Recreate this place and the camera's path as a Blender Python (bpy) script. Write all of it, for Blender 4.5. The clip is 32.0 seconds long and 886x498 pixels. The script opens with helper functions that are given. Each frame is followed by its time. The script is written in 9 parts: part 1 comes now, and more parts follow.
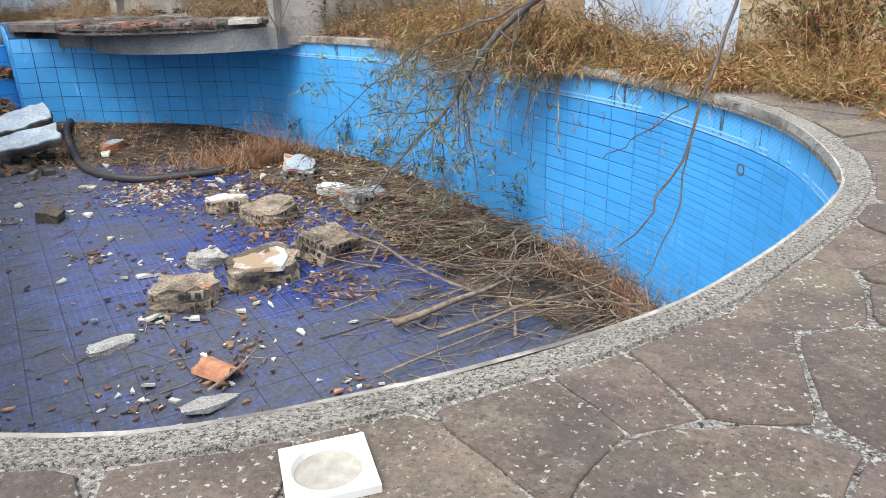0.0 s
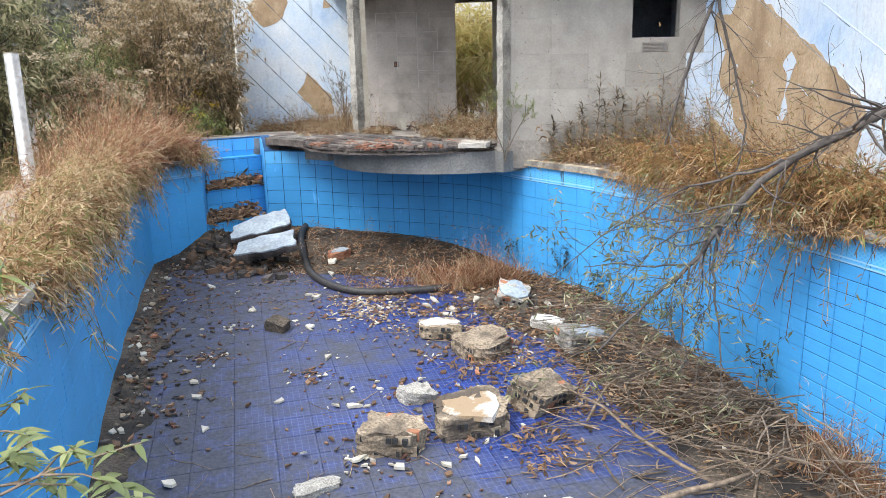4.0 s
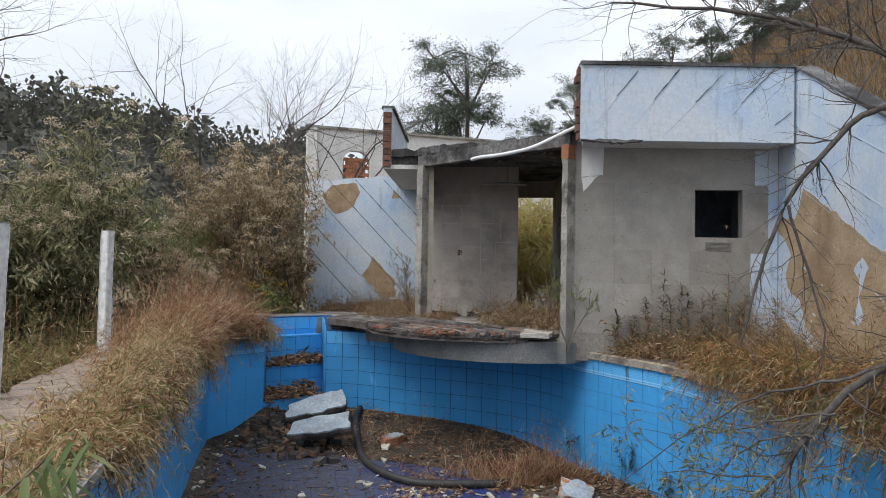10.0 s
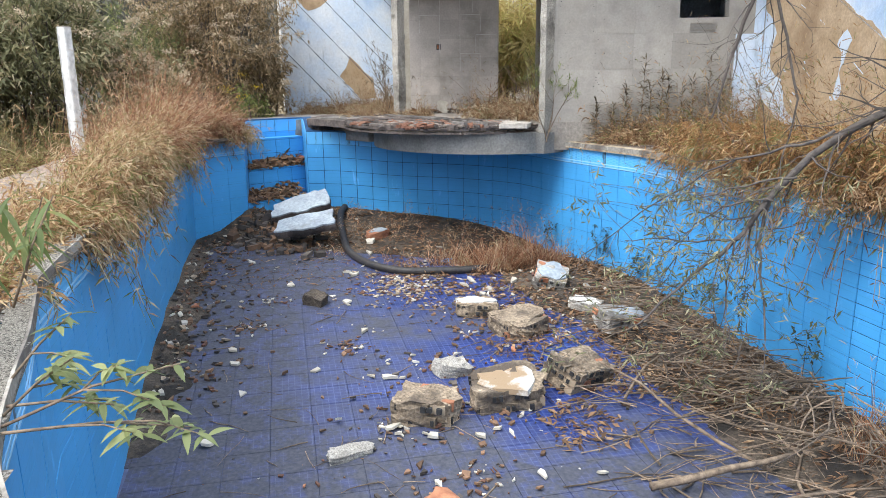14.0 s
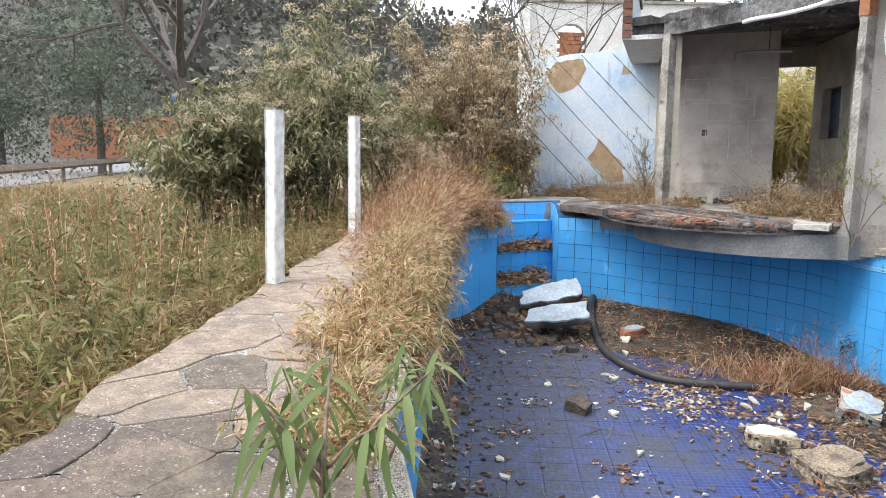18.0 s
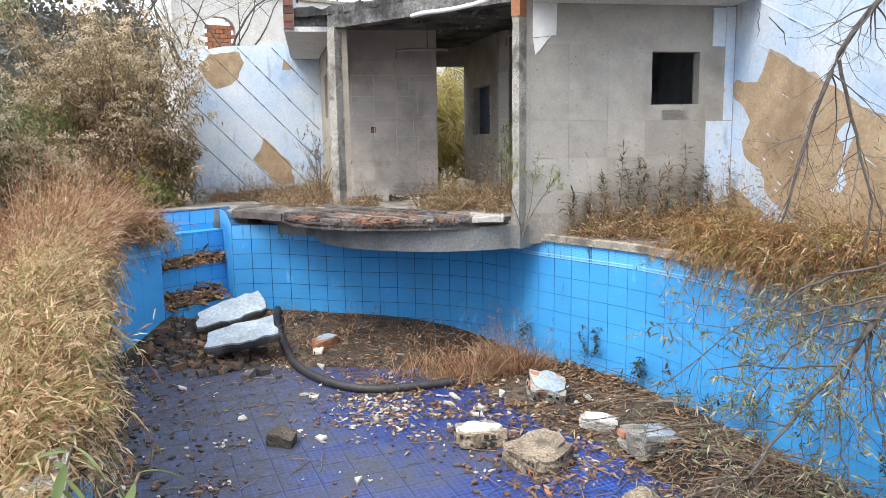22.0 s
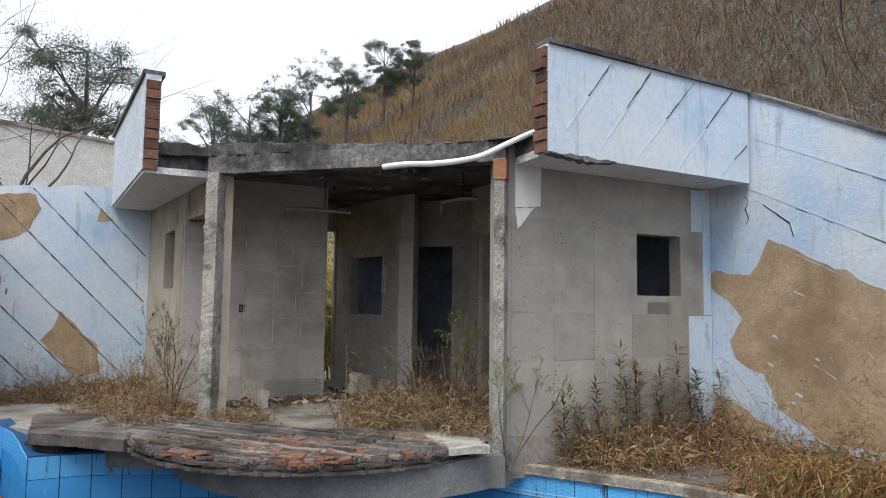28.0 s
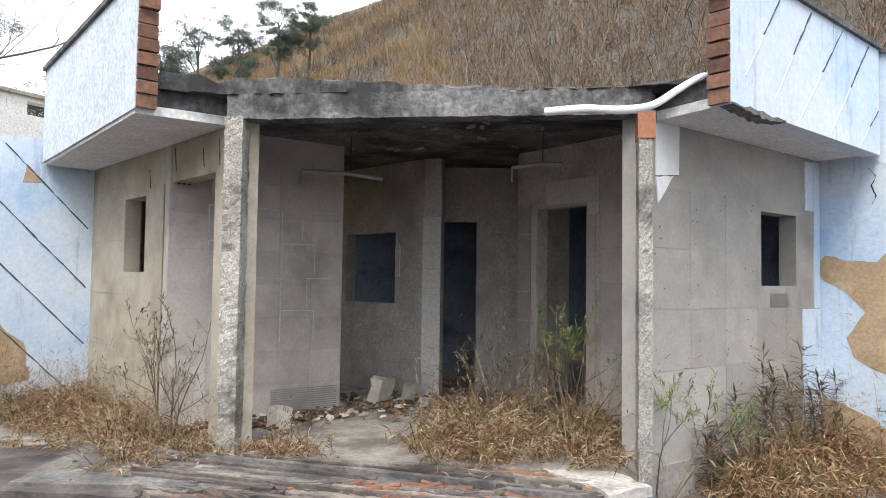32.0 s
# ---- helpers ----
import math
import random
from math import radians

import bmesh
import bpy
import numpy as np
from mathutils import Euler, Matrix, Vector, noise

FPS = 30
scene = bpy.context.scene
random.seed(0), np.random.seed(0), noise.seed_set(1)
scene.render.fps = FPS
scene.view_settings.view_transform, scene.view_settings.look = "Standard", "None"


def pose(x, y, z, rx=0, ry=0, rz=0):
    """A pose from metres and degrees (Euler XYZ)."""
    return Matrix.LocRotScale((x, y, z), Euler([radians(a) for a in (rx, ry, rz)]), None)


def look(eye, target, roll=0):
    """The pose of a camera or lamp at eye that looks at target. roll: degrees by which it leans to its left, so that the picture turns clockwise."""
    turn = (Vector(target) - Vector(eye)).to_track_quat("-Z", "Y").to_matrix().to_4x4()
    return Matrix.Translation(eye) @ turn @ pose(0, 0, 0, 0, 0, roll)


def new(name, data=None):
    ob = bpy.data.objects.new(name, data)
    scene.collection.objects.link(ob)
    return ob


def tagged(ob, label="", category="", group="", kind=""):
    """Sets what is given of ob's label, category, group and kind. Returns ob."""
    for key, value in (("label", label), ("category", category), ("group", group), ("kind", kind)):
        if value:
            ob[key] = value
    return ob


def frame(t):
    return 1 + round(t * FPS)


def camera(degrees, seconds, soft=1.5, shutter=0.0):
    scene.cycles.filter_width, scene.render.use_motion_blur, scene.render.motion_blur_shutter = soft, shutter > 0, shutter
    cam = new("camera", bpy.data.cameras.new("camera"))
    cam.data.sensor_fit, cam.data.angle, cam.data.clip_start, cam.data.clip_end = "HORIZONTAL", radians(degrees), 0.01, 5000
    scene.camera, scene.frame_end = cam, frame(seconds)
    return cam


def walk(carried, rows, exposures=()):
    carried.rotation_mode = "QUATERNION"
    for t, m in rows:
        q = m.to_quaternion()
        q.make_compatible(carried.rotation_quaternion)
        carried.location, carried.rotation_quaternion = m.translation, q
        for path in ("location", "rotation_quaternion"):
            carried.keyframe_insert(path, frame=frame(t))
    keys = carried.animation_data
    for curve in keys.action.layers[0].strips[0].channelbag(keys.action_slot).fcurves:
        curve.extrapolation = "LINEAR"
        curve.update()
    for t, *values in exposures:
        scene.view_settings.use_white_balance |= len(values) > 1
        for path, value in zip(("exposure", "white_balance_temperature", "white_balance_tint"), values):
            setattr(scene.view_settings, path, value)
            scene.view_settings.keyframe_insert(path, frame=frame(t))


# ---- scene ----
PATH = [
    (0, (4.55, -9.479, 0.715), (4.093, -7.668, 0.0), -1.7),
    (0.5, (4.563, -9.48, 0.706), (4.127, -7.694, -0.081), -2.1),
    (1, (4.543, -9.455, 0.71), (4.022, -7.71, -0.118), -2.0),
    (1.5, (4.536, -9.39, 0.73), (3.906, -7.691, -0.117), -2.1),
    (2, (4.467, -9.285, 0.786), (3.733, -7.628, -0.062), -1.8),
    (2.5, (4.371, -9.219, 0.853), (3.511, -7.602, 0.049), -1.4),
    (3, (4.274, -9.098, 0.898), (3.417, -7.448, 0.16), -1.9),
    (3.5, (4.18, -9.022, 0.95), (3.324, -7.325, 0.327), -1.6),
    (4, (4.157, -9.037, 1.058), (3.174, -7.356, 0.602), -1.3),
    (4.5, (4.13, -9.025, 1.101), (3.095, -7.34, 0.8), -0.7),
    (6.5, (4.042, -9.07, 1.127), (3.116, -7.297, 1.125), 0.5),
    (7, (4.035, -9.065, 1.113), (3.107, -7.294, 1.119), 0.5),
    (7.5, (4.054, -9.062, 1.119), (3.133, -7.287, 1.136), 0.6),
    (8, (4.047, -9.067, 1.118), (3.125, -7.292, 1.146), 0.6),
    (8.5, (4.065, -9.071, 1.125), (3.13, -7.304, 1.161), 0.6),
    (9, (4.06, -9.077, 1.145), (3.113, -7.316, 1.192), 0.8),
    (9.5, (4.036, -9.089, 1.13), (3.034, -7.359, 1.178), 0.9),
    (10, (4.02, -9.121, 1.111), (2.895, -7.469, 1.161), 1.0),
    (10.5, (4.031, -9.127, 1.064), (2.816, -7.539, 1.117), 0.9),
    (11, (4.047, -9.113, 0.989), (2.814, -7.538, 1.008), 1.1),
    (11.5, (4.066, -9.124, 0.941), (2.84, -7.545, 0.88), 0.9),
    (12, (4.094, -9.12, 0.897), (2.868, -7.549, 0.73), 0.5),
    (12.5, (4.119, -9.089, 0.885), (2.914, -7.517, 0.609), 0.0),
    (13, (4.148, -9.049, 0.858), (3.003, -7.449, 0.496), -0.2),
    (13.5, (4.161, -9.05, 0.857), (3.104, -7.41, 0.417), -0.6),
    (15.5, (3.989, -9.113, 0.949), (2.855, -7.545, 0.446), -0.2),
    (16, (3.862, -9.149, 1.0), (2.727, -7.574, 0.518), -0.0),
    (16.5, (3.715, -9.196, 1.028), (2.567, -7.622, 0.573), -0.1),
    (17, (3.522, -9.216, 1.059), (2.286, -7.699, 0.647), 0.3),
    (17.5, (3.284, -9.174, 1.097), (1.89, -7.784, 0.743), 0.3),
    (18, (3.18, -9.153, 1.117), (1.676, -7.867, 0.834), 0.4),
    (18.5, (3.135, -9.214, 1.135), (1.621, -7.929, 0.895), 0.6),
    (19, (3.076, -9.258, 1.17), (1.68, -7.838, 0.98), 0.3),
    (19.5, (2.949, -9.138, 1.139), (1.686, -7.598, 0.962), -0.1),
    (20, (2.804, -8.907, 1.108), (1.656, -7.279, 0.936), -0.3),
    (20.5, (2.69, -8.825, 1.079), (1.604, -7.155, 0.9), -0.2),
    (21, (2.559, -8.72, 1.08), (1.575, -6.993, 0.86), -0.5),
    (21.5, (2.516, -8.679, 1.135), (1.688, -6.877, 0.879), -0.8),
    (22, (2.461, -8.632, 1.102), (1.701, -6.804, 0.816), -0.9),
    (22.5, (2.291, -8.485, 1.064), (1.531, -6.661, 0.733), -0.7),
    (23, (2.09, -8.331, 1.079), (1.302, -6.52, 0.719), -0.9),
    (23.5, (1.883, -8.193, 1.156), (1.12, -6.371, 0.795), -0.7),
    (24, (1.661, -8.008, 1.314), (1.04, -6.123, 0.999), -0.6),
    (24.5, (1.443, -7.809, 1.456), (0.889, -5.883, 1.302), -0.5),
    (25, (1.217, -7.779, 1.464), (0.712, -5.839, 1.475), 0.1),
    (25.5, (0.994, -7.753, 1.516), (0.633, -5.787, 1.572), 0.1),
    (27.5, (0.013, -7.023, 1.438), (-0.159, -5.037, 1.604), 0.7),
    (28, (-0.224, -6.74, 1.433), (-0.328, -4.749, 1.593), 0.7),
    (28.5, (-0.491, -6.559, 1.437), (-0.528, -4.566, 1.601), 0.8),
    (29, (-0.71, -6.393, 1.444), (-0.646, -4.4, 1.587), 0.8),
    (29.5, (-0.941, -6.036, 1.455), (-0.761, -4.047, 1.558), 0.5),
    (30, (-1.167, -5.829, 1.486), (-0.947, -3.843, 1.591), 0.3),
    (30.5, (-1.373, -5.631, 1.516), (-1.056, -3.659, 1.606), 0.3),
    (31, (-1.512, -5.339, 1.552), (-1.222, -3.362, 1.627), 0.3),
    (31.5, (-1.799, -5.182, 1.556), (-1.55, -3.2, 1.648), 0.5),
    (32, (-2.047, -5.048, 1.565), (-1.815, -3.063, 1.657), 0.8),
]
cam = camera(63.6, 32.0, 0.4)
EXPOSURES = ((0, 1.04), (1, .94), (2, 1.02), (4, 1.2), (4.8, .65), (6.5, 0.12), (9.5, .14), (11.5, .34), (12.5, 1.0), (16, 1.16), (19, 1.18), (24, 1.2), (25.5, .65), (28, .4), (30, .8), (32, 1.1))
walk(cam, [(t, look(eye, target, roll)) for t, eye, target, roll in PATH], EXPOSURES)
# ---- end camera
# ---------------------------------------------------------------- light
world = bpy.data.worlds.new("overcast_sky")
scene.world = world
world.use_nodes = True
SUN_EL, SUN_ROT = radians(52), radians(200)


def build_sky():
    nt = world.node_tree
    nt.nodes.clear()
    out = nt.nodes.new("ShaderNodeOutputWorld")
    bg = nt.nodes.new("ShaderNodeBackground")
    sky = nt.nodes.new("ShaderNodeTexSky")
    sky.sky_type, sky.sun_disc = "NISHITA", False
    sky.sun_elevation, sky.sun_rotation = SUN_EL, SUN_ROT
    sky.air_density, sky.dust_density, sky.ozone_density = 1.0, 4.0, 1.0
    # a closed cloud deck lies over the clear sky
    tc = nt.nodes.new("ShaderNodeTexCoord")
    mp = nt.nodes.new("ShaderNodeMapping")
    mp.inputs["Scale"].default_value = (1.0, 1.0, 2.6)
    nz = nt.nodes.new("ShaderNodeTexNoise")
    nz.inputs["Scale"].default_value, nz.inputs["Detail"].default_value = 1.7, 6.0
    ramp = nt.nodes.new("ShaderNodeValToRGB")
    ramp.color_ramp.elements[0].position, ramp.color_ramp.elements[0].color = 0.36, (6.6, 7.15, 8.2, 1)
    ramp.color_ramp.elements[1].position, ramp.color_ramp.elements[1].color = 0.62, (9.25, 9.75, 10.6, 1)
    mix = nt.nodes.new("ShaderNodeMix")
    mix.data_type = "RGBA"
    mix.inputs["Factor"].default_value = 0.88
    nt.links.new(tc.outputs["Generated"], mp.inputs["Vector"])
    nt.links.new(mp.outputs["Vector"], nz.inputs["Vector"])
    nt.links.new(nz.outputs["Fac"], ramp.inputs["Fac"])
    up = nt.nodes.new("ShaderNodeSeparateXYZ")
    rise = nt.nodes.new("ShaderNodeMapRange")
    rise.inputs["To Min"].default_value, rise.inputs["To Max"].default_value = 0.60, 1.36
    lit = nt.nodes.new("ShaderNodeMix")
    lit.data_type, lit.blend_type = "RGBA", "MULTIPLY"
    lit.inputs["Factor"].default_value = 1.0
    nt.links.new(tc.outputs["Generated"], up.inputs["Vector"])
    nt.links.new(up.outputs["Z"], rise.inputs["Value"])
    nt.links.new(ramp.outputs["Color"], lit.inputs["A"])
    nt.links.new(rise.outputs["Result"], lit.inputs["B"])
    nt.links.new(sky.outputs["Color"], mix.inputs["A"])
    nt.links.new(lit.outputs["Result"], mix.inputs["B"])
    nt.links.new(mix.outputs["Result"], bg.inputs["Color"])
    bg.inputs["Strength"].default_value = 0.13
    nt.links.new(bg.outputs["Background"], out.inputs["Surface"])


build_sky()
sun = new("sun", bpy.data.lights.new("sun", "SUN"))
sun.data.energy, sun.data.angle, sun.data.color = 1.4, radians(25), (1.0, 0.97, 0.92)
sun.matrix_world = look((math.sin(SUN_ROT) * 20, math.cos(SUN_ROT) * 20, 26), (0, 0, 0))

# ---------------------------------------------------------------- materials


class Nodes:
    """A small builder for node materials."""

    def __init__(self, name, rough=0.85, metal=0.0):
        self.mat = bpy.data.materials.new(name)
        self.mat.use_nodes = True
        self.nt = self.mat.node_tree
        self.bsdf = self.nt.nodes["Principled BSDF"]
        self.bsdf.inputs["Roughness"].default_value = rough
        self.bsdf.inputs["Metallic"].default_value = metal
        self.tc = self.nt.nodes.new("ShaderNodeTexCoord")
        self.geo = self.nt.nodes.new("ShaderNodeNewGeometry")

    def link(self, a, b):
        self.nt.links.new(a, b)

    def noise(self, scale, detail=5.0, rough=0.55, stretch=(1, 1, 1), coord="World"):
        mp = self.nt.nodes.new("ShaderNodeMapping")
        mp.inputs["Scale"].default_value = stretch
        n = self.nt.nodes.new("ShaderNodeTexNoise")
        n.inputs["Scale"].default_value, n.inputs["Detail"].default_value = scale, detail
        n.inputs["Roughness"].default_value = rough
        self.link(self.geo.outputs["Position"] if coord == "World" else self.tc.outputs[coord], mp.inputs["Vector"])
        self.link(mp.outputs["Vector"], n.inputs["Vector"])
        return n.outputs["Fac"]

    def ramp(self, fac, stops):
        r = self.nt.nodes.new("ShaderNodeValToRGB")
        els = r.color_ramp.elements
        while len(els) < len(stops):
            els.new(0.5)
        for e, (p, c) in zip(els, stops):
            e.position = p
            e.color = (*c, 1) if len(c) == 3 else c
        self.link(fac, r.inputs["Fac"])
        return r.outputs["Color"]

    def mask(self, fac, lo, hi):
        return self.ramp(fac, [(lo, (0, 0, 0)), (hi, (1, 1, 1))])

    def mix(self, fac, a, b, mode="MIX"):
        m = self.nt.nodes.new("ShaderNodeMix")
        m.data_type, m.blend_type = "RGBA", mode
        for sock, v in (("Factor", fac), ("A", a), ("B", b)):
            if isinstance(v, (int, float)):
                m.inputs[sock].default_value = v
            elif isinstance(v, tuple):
                m.inputs[sock].default_value = (*v, 1)
            else:
                self.link(v, m.inputs[sock])
        return m.outputs["Result"]

    def math(self, op, a, b=0.5):
        m = self.nt.nodes.new("ShaderNodeMath")
        m.operation = op
        for i, v in enumerate((a, b)):
            if isinstance(v, (int, float)):
                m.inputs[i].default_value = v
            else:
                self.link(v, m.inputs[i])
        return m.outputs["Value"]

    def random(self):
        return self.nt.nodes.new("ShaderNodeObjectInfo").outputs["Random"]

    def island(self):
        return self.nt.nodes.new("ShaderNodeNewGeometry").outputs["Random Per Island"]

    def bump(self, height, strength=0.4, dist=0.01):
        b = self.nt.nodes.new("ShaderNodeBump")
        b.inputs["Strength"].default_value, b.inputs["Distance"].default_value = strength, dist
        self.link(height, b.inputs["Height"])
        self.link(b.outputs["Normal"], self.bsdf.inputs["Normal"])

    def done(self, color, rough=None):
        if isinstance(color, tuple):
            self.bsdf.inputs["Base Color"].default_value = (*color, 1)
        else:
            self.link(color, self.bsdf.inputs["Base Color"])
        if rough is not None:
            self.link(rough, self.bsdf.inputs["Roughness"])
        return self.mat


def vary(n, color, vary_by, amount=0.25):
    """Scales a colour by a random grey around 1."""
    g = n.ramp(vary_by, [(0, (1 - amount,) * 3), (1, (1 + amount,) * 3)])
    return n.mix(1.0, color, g, "MULTIPLY")


def mat_concrete(name, lo, hi, stain=(0.09, 0.085, 0.08), grain=60.0, stain_at=(0.52, 0.7), bump=0.5, speck=0.25, rnd=0.0):
    n = Nodes(name, 0.92)
    base = n.ramp(n.noise(3.0), [(0.3, lo), (0.7, hi)])
    fine = n.ramp(n.noise(grain, 4), [(0.3, (1 - speck,) * 3), (0.7, (1 + speck * 0.8,) * 3)])
    c = n.mix(1.0, base, fine, "MULTIPLY")
    c = n.mix(n.mask(n.noise(1.6, 8, 0.65), *stain_at), c, stain)
    if rnd:
        c = vary(n, c, n.random(), rnd)
    n.bump(n.noise(grain * 0.7, 6, 0.7), bump, 0.02)
    return n.done(c)


def mat_pool_paint(name, base):
    """Old blue pool paint over tiles: chalky scuffs and dark runs."""
    n = Nodes(name, 0.42)
    c = n.mix(n.mask(n.noise(1.3, 6, 0.6), 0.35, 0.75), base, tuple(v * 0.8 for v in base))
    c = n.mix(n.mask(n.noise(7, 6, 0.7, (1, 1, 0.3)), 0.62, 0.74), c, tuple(min(1, v * 1.25 + 0.08) for v in base))
    c = n.mix(n.mask(n.noise(9, 5, 0.7, (1, 1, 0.12)), 0.70, 0.76), c, (0.03, 0.05, 0.07))
    c = vary(n, c, n.random(), 0.05)
    w = n.nt.nodes.new("ShaderNodeTexWave")
    w.bands_direction, w.wave_profile = "Z", "SAW"
    w.inputs["Scale"].default_value, w.inputs["Distortion"].default_value = 0.3141592 / 0.0705, 0.15
    n.link(n.geo.outputs["Position"], w.inputs["Vector"])
    c = n.mix(n.math("MULTIPLY", n.mask(w.outputs["Fac"], 0.93, 0.97), 0.28), c, tuple(v * 0.45 for v in base))
    c = n.mix(n.mask(n.noise(60, 4, 0.8), 0.68, 0.72), c, tuple(min(1, v * 1.15 + 0.12) for v in base))
    n.bump(n.noise(25, 5), 0.15, 0.01)
    return n.done(c)


def mat_mosaic():
    """Royal blue mosaic sheets with a thin pale grid, half silted over."""
    n = Nodes("pool_floor_mosaic", 0.35)
    br = n.nt.nodes.new("ShaderNodeTexBrick")
    br.offset, br.squash = 0.0, 1.0
    for k, v in (("Scale", 1.0), ("Mortar Size", 0.0034), ("Mortar Smooth", 0.2), ("Bias", 0.0), ("Brick Width", 0.0542), ("Row Height", 0.0542)):
        br.inputs[k].default_value = v
    br.inputs["Color1"].default_value = (0.007, 0.026, 0.165, 1)
    br.inputs["Color2"].default_value = (0.010, 0.040, 0.235, 1)
    br.inputs["Mortar"].default_value = (0.10, 0.145, 0.35, 1)
    mp = n.nt.nodes.new("ShaderNodeMapping")
    mp.inputs["Rotation"].default_value = (0, 0, -2.3703)
    n.link(n.geo.outputs["Position"], mp.inputs["Vector"])
    n.link(mp.outputs["Vector"], br.inputs["Vector"])
    c = vary(n, br.outputs["Color"], n.random(), 0.14)
    c = vary(n, c, n.noise(3, 6, 0.7), 0.45)
    c = n.mix(n.math("MULTIPLY", n.mask(n.noise(1.1, 7, 0.65), 0.35, 0.7), 0.4), c, (0.036, 0.045, 0.105))
    silt = n.ramp(n.noise(30, 4), [(0.3, (0.036, 0.040, 0.058)), (0.7, (0.078, 0.082, 0.102))])
    ax = n.nt.nodes.new("ShaderNodeSeparateXYZ")           # along and across the pool: silt settles in the deep end
    n.link(mp.outputs["Vector"], ax.inputs["Vector"])
    deep = n.nt.nodes.new("ShaderNodeMapRange")
    for k, v in (("From Min", -4.0), ("From Max", -6.8), ("To Min", 0.0), ("To Max", 0.46)):
        deep.inputs[k].default_value = v
    n.link(ax.outputs["X"], deep.inputs["Value"])
    side = n.nt.nodes.new("ShaderNodeMapRange")
    for k, v in (("From Min", 1.9), ("From Max", 4.2), ("To Min", 0.0), ("To Max", 0.28)):
        side.inputs[k].default_value = v
    n.link(ax.outputs["Y"], side.inputs["Value"])
    m = n.mask(n.math("ADD", n.math("ADD", n.noise(0.42, 7, 0.6), side.outputs["Result"]), deep.outputs["Result"]), 0.42, 0.64)
    m = n.math("MULTIPLY", m, n.math("ADD", n.mask(n.noise(6, 6, 0.7), 0.25, 0.6), 0.22))
    c = n.mix(m, c, silt)
    rough = n.ramp(m, [(0, (0.3,) * 3), (1, (0.85,) * 3)])
    return n.done(c, rough)


def mat_stone(name, gain=1.0, warm=1.0, joined=False, calm=0.0):
    """Brown-grey deck stone: worn patches, dark stains, white grit and a few lime splashes."""
    n = Nodes(name, 0.88)
    c = n.ramp(n.island() if joined else n.random(), [(0, (0.115, 0.095, 0.084)), (0.35, (0.165, 0.138, 0.118)), (0.7, (0.135, 0.110, 0.102)), (1, (0.195, 0.166, 0.136))])
    c = n.mix(calm, c, (0.15, 0.128, 0.110))
    c = n.mix(1.0, c, (1.12, 1.0, 0.90), "MULTIPLY")
    c = n.mix(n.math("MULTIPLY", n.mask(n.noise(1.4, 6, 0.7), 0.48, 0.62), 0.8), c, (0.20, 0.165, 0.115))
    c = n.mix(1.0, c, (gain * warm, gain, gain / warm), "MULTIPLY")
    c = n.mix(1.0, c, n.ramp(n.noise(7, 8, 0.78), [(0.32, (0.6,) * 3), (0.5, (1.0,) * 3), (0.68, (1.5,) * 3)]), "MULTIPLY")
    c = n.mix(1.0, c, n.ramp(n.noise(80, 5, 0.8), [(0.3, (0.6,) * 3), (0.7, (1.45,) * 3)]), "MULTIPLY")
    c = n.mix(n.mask(n.noise(2.3, 7, 0.65), 0.50, 0.70), c, (0.098 * gain, 0.082 * gain, 0.074 * gain))
    c = n.mix(n.math("MULTIPLY", n.mask(n.noise(24, 8, 0.85), 0.545, 0.66), 0.7), c, (0.28, 0.25, 0.205))
    c = n.mix(n.mask(n.noise(70, 5, 0.8), 0.565, 0.65), c, (0.055, 0.047, 0.041))
    c = n.mix(n.math("MULTIPLY", n.mask(n.noise(66, 3, 0.6), 0.625, 0.655), n.mask(n.noise(3.1, 4), 0.36, 0.52)), c, (0.50, 0.47, 0.41))
    c = n.mix(n.mask(n.noise(4.2, 8, 0.70), 0.672, 0.685), c, (0.58, 0.55, 0.49))
    n.bump(n.noise(60, 8, 0.8), 0.9, 0.015)
    return n.done(c)


def mat_flank_paint():
    """Sky-blue and white house paint, brushed and stained, over plaster."""
    n = Nodes("flank_paint", 0.8)
    c = n.ramp(n.noise(0.9, 6, 0.6), [(0.30, (0.36, 0.52, 0.74)), (0.44, (0.54, 0.65, 0.78)), (0.60, (0.66, 0.71, 0.76))])
    c = n.mix(n.mask(n.noise(6, 7, 0.75, (1, 1, 0.14)), 0.56, 0.82), c, (0.20, 0.24, 0.27))
    c = n.mix(n.mask(n.noise(14, 7, 0.8), 0.60, 0.70), c, (0.40, 0.47, 0.53))
    c = n.mix(n.mask(n.noise(38, 5, 0.75), 0.66, 0.72), c, (0.62, 0.68, 0.72))
    c = n.mix(1.0, c, n.ramp(n.noise(22, 7, 0.8), [(0.3, (0.82,) * 3), (0.7, (1.10,) * 3)]), "MULTIPLY")
    n.bump(n.noise(14, 8, 0.75), 0.5, 0.02)
    return n.done(c)


def mat_simple(name, lo, hi, scale=8.0, rough=0.85, bump=0.3, metal=0.0, rnd=0.0, isl=0.0):
    n = Nodes(name, rough, metal)
    c = n.ramp(n.noise(scale, 6, 0.65), [(0.3, lo), (0.7, hi)])
    if rnd:
        c = vary(n, c, n.random(), rnd)
    if isl:
        c = vary(n, c, n.island(), isl)
    if bump:
        n.bump(n.noise(scale * 4, 5), bump, 0.01)
    return n.done(c)


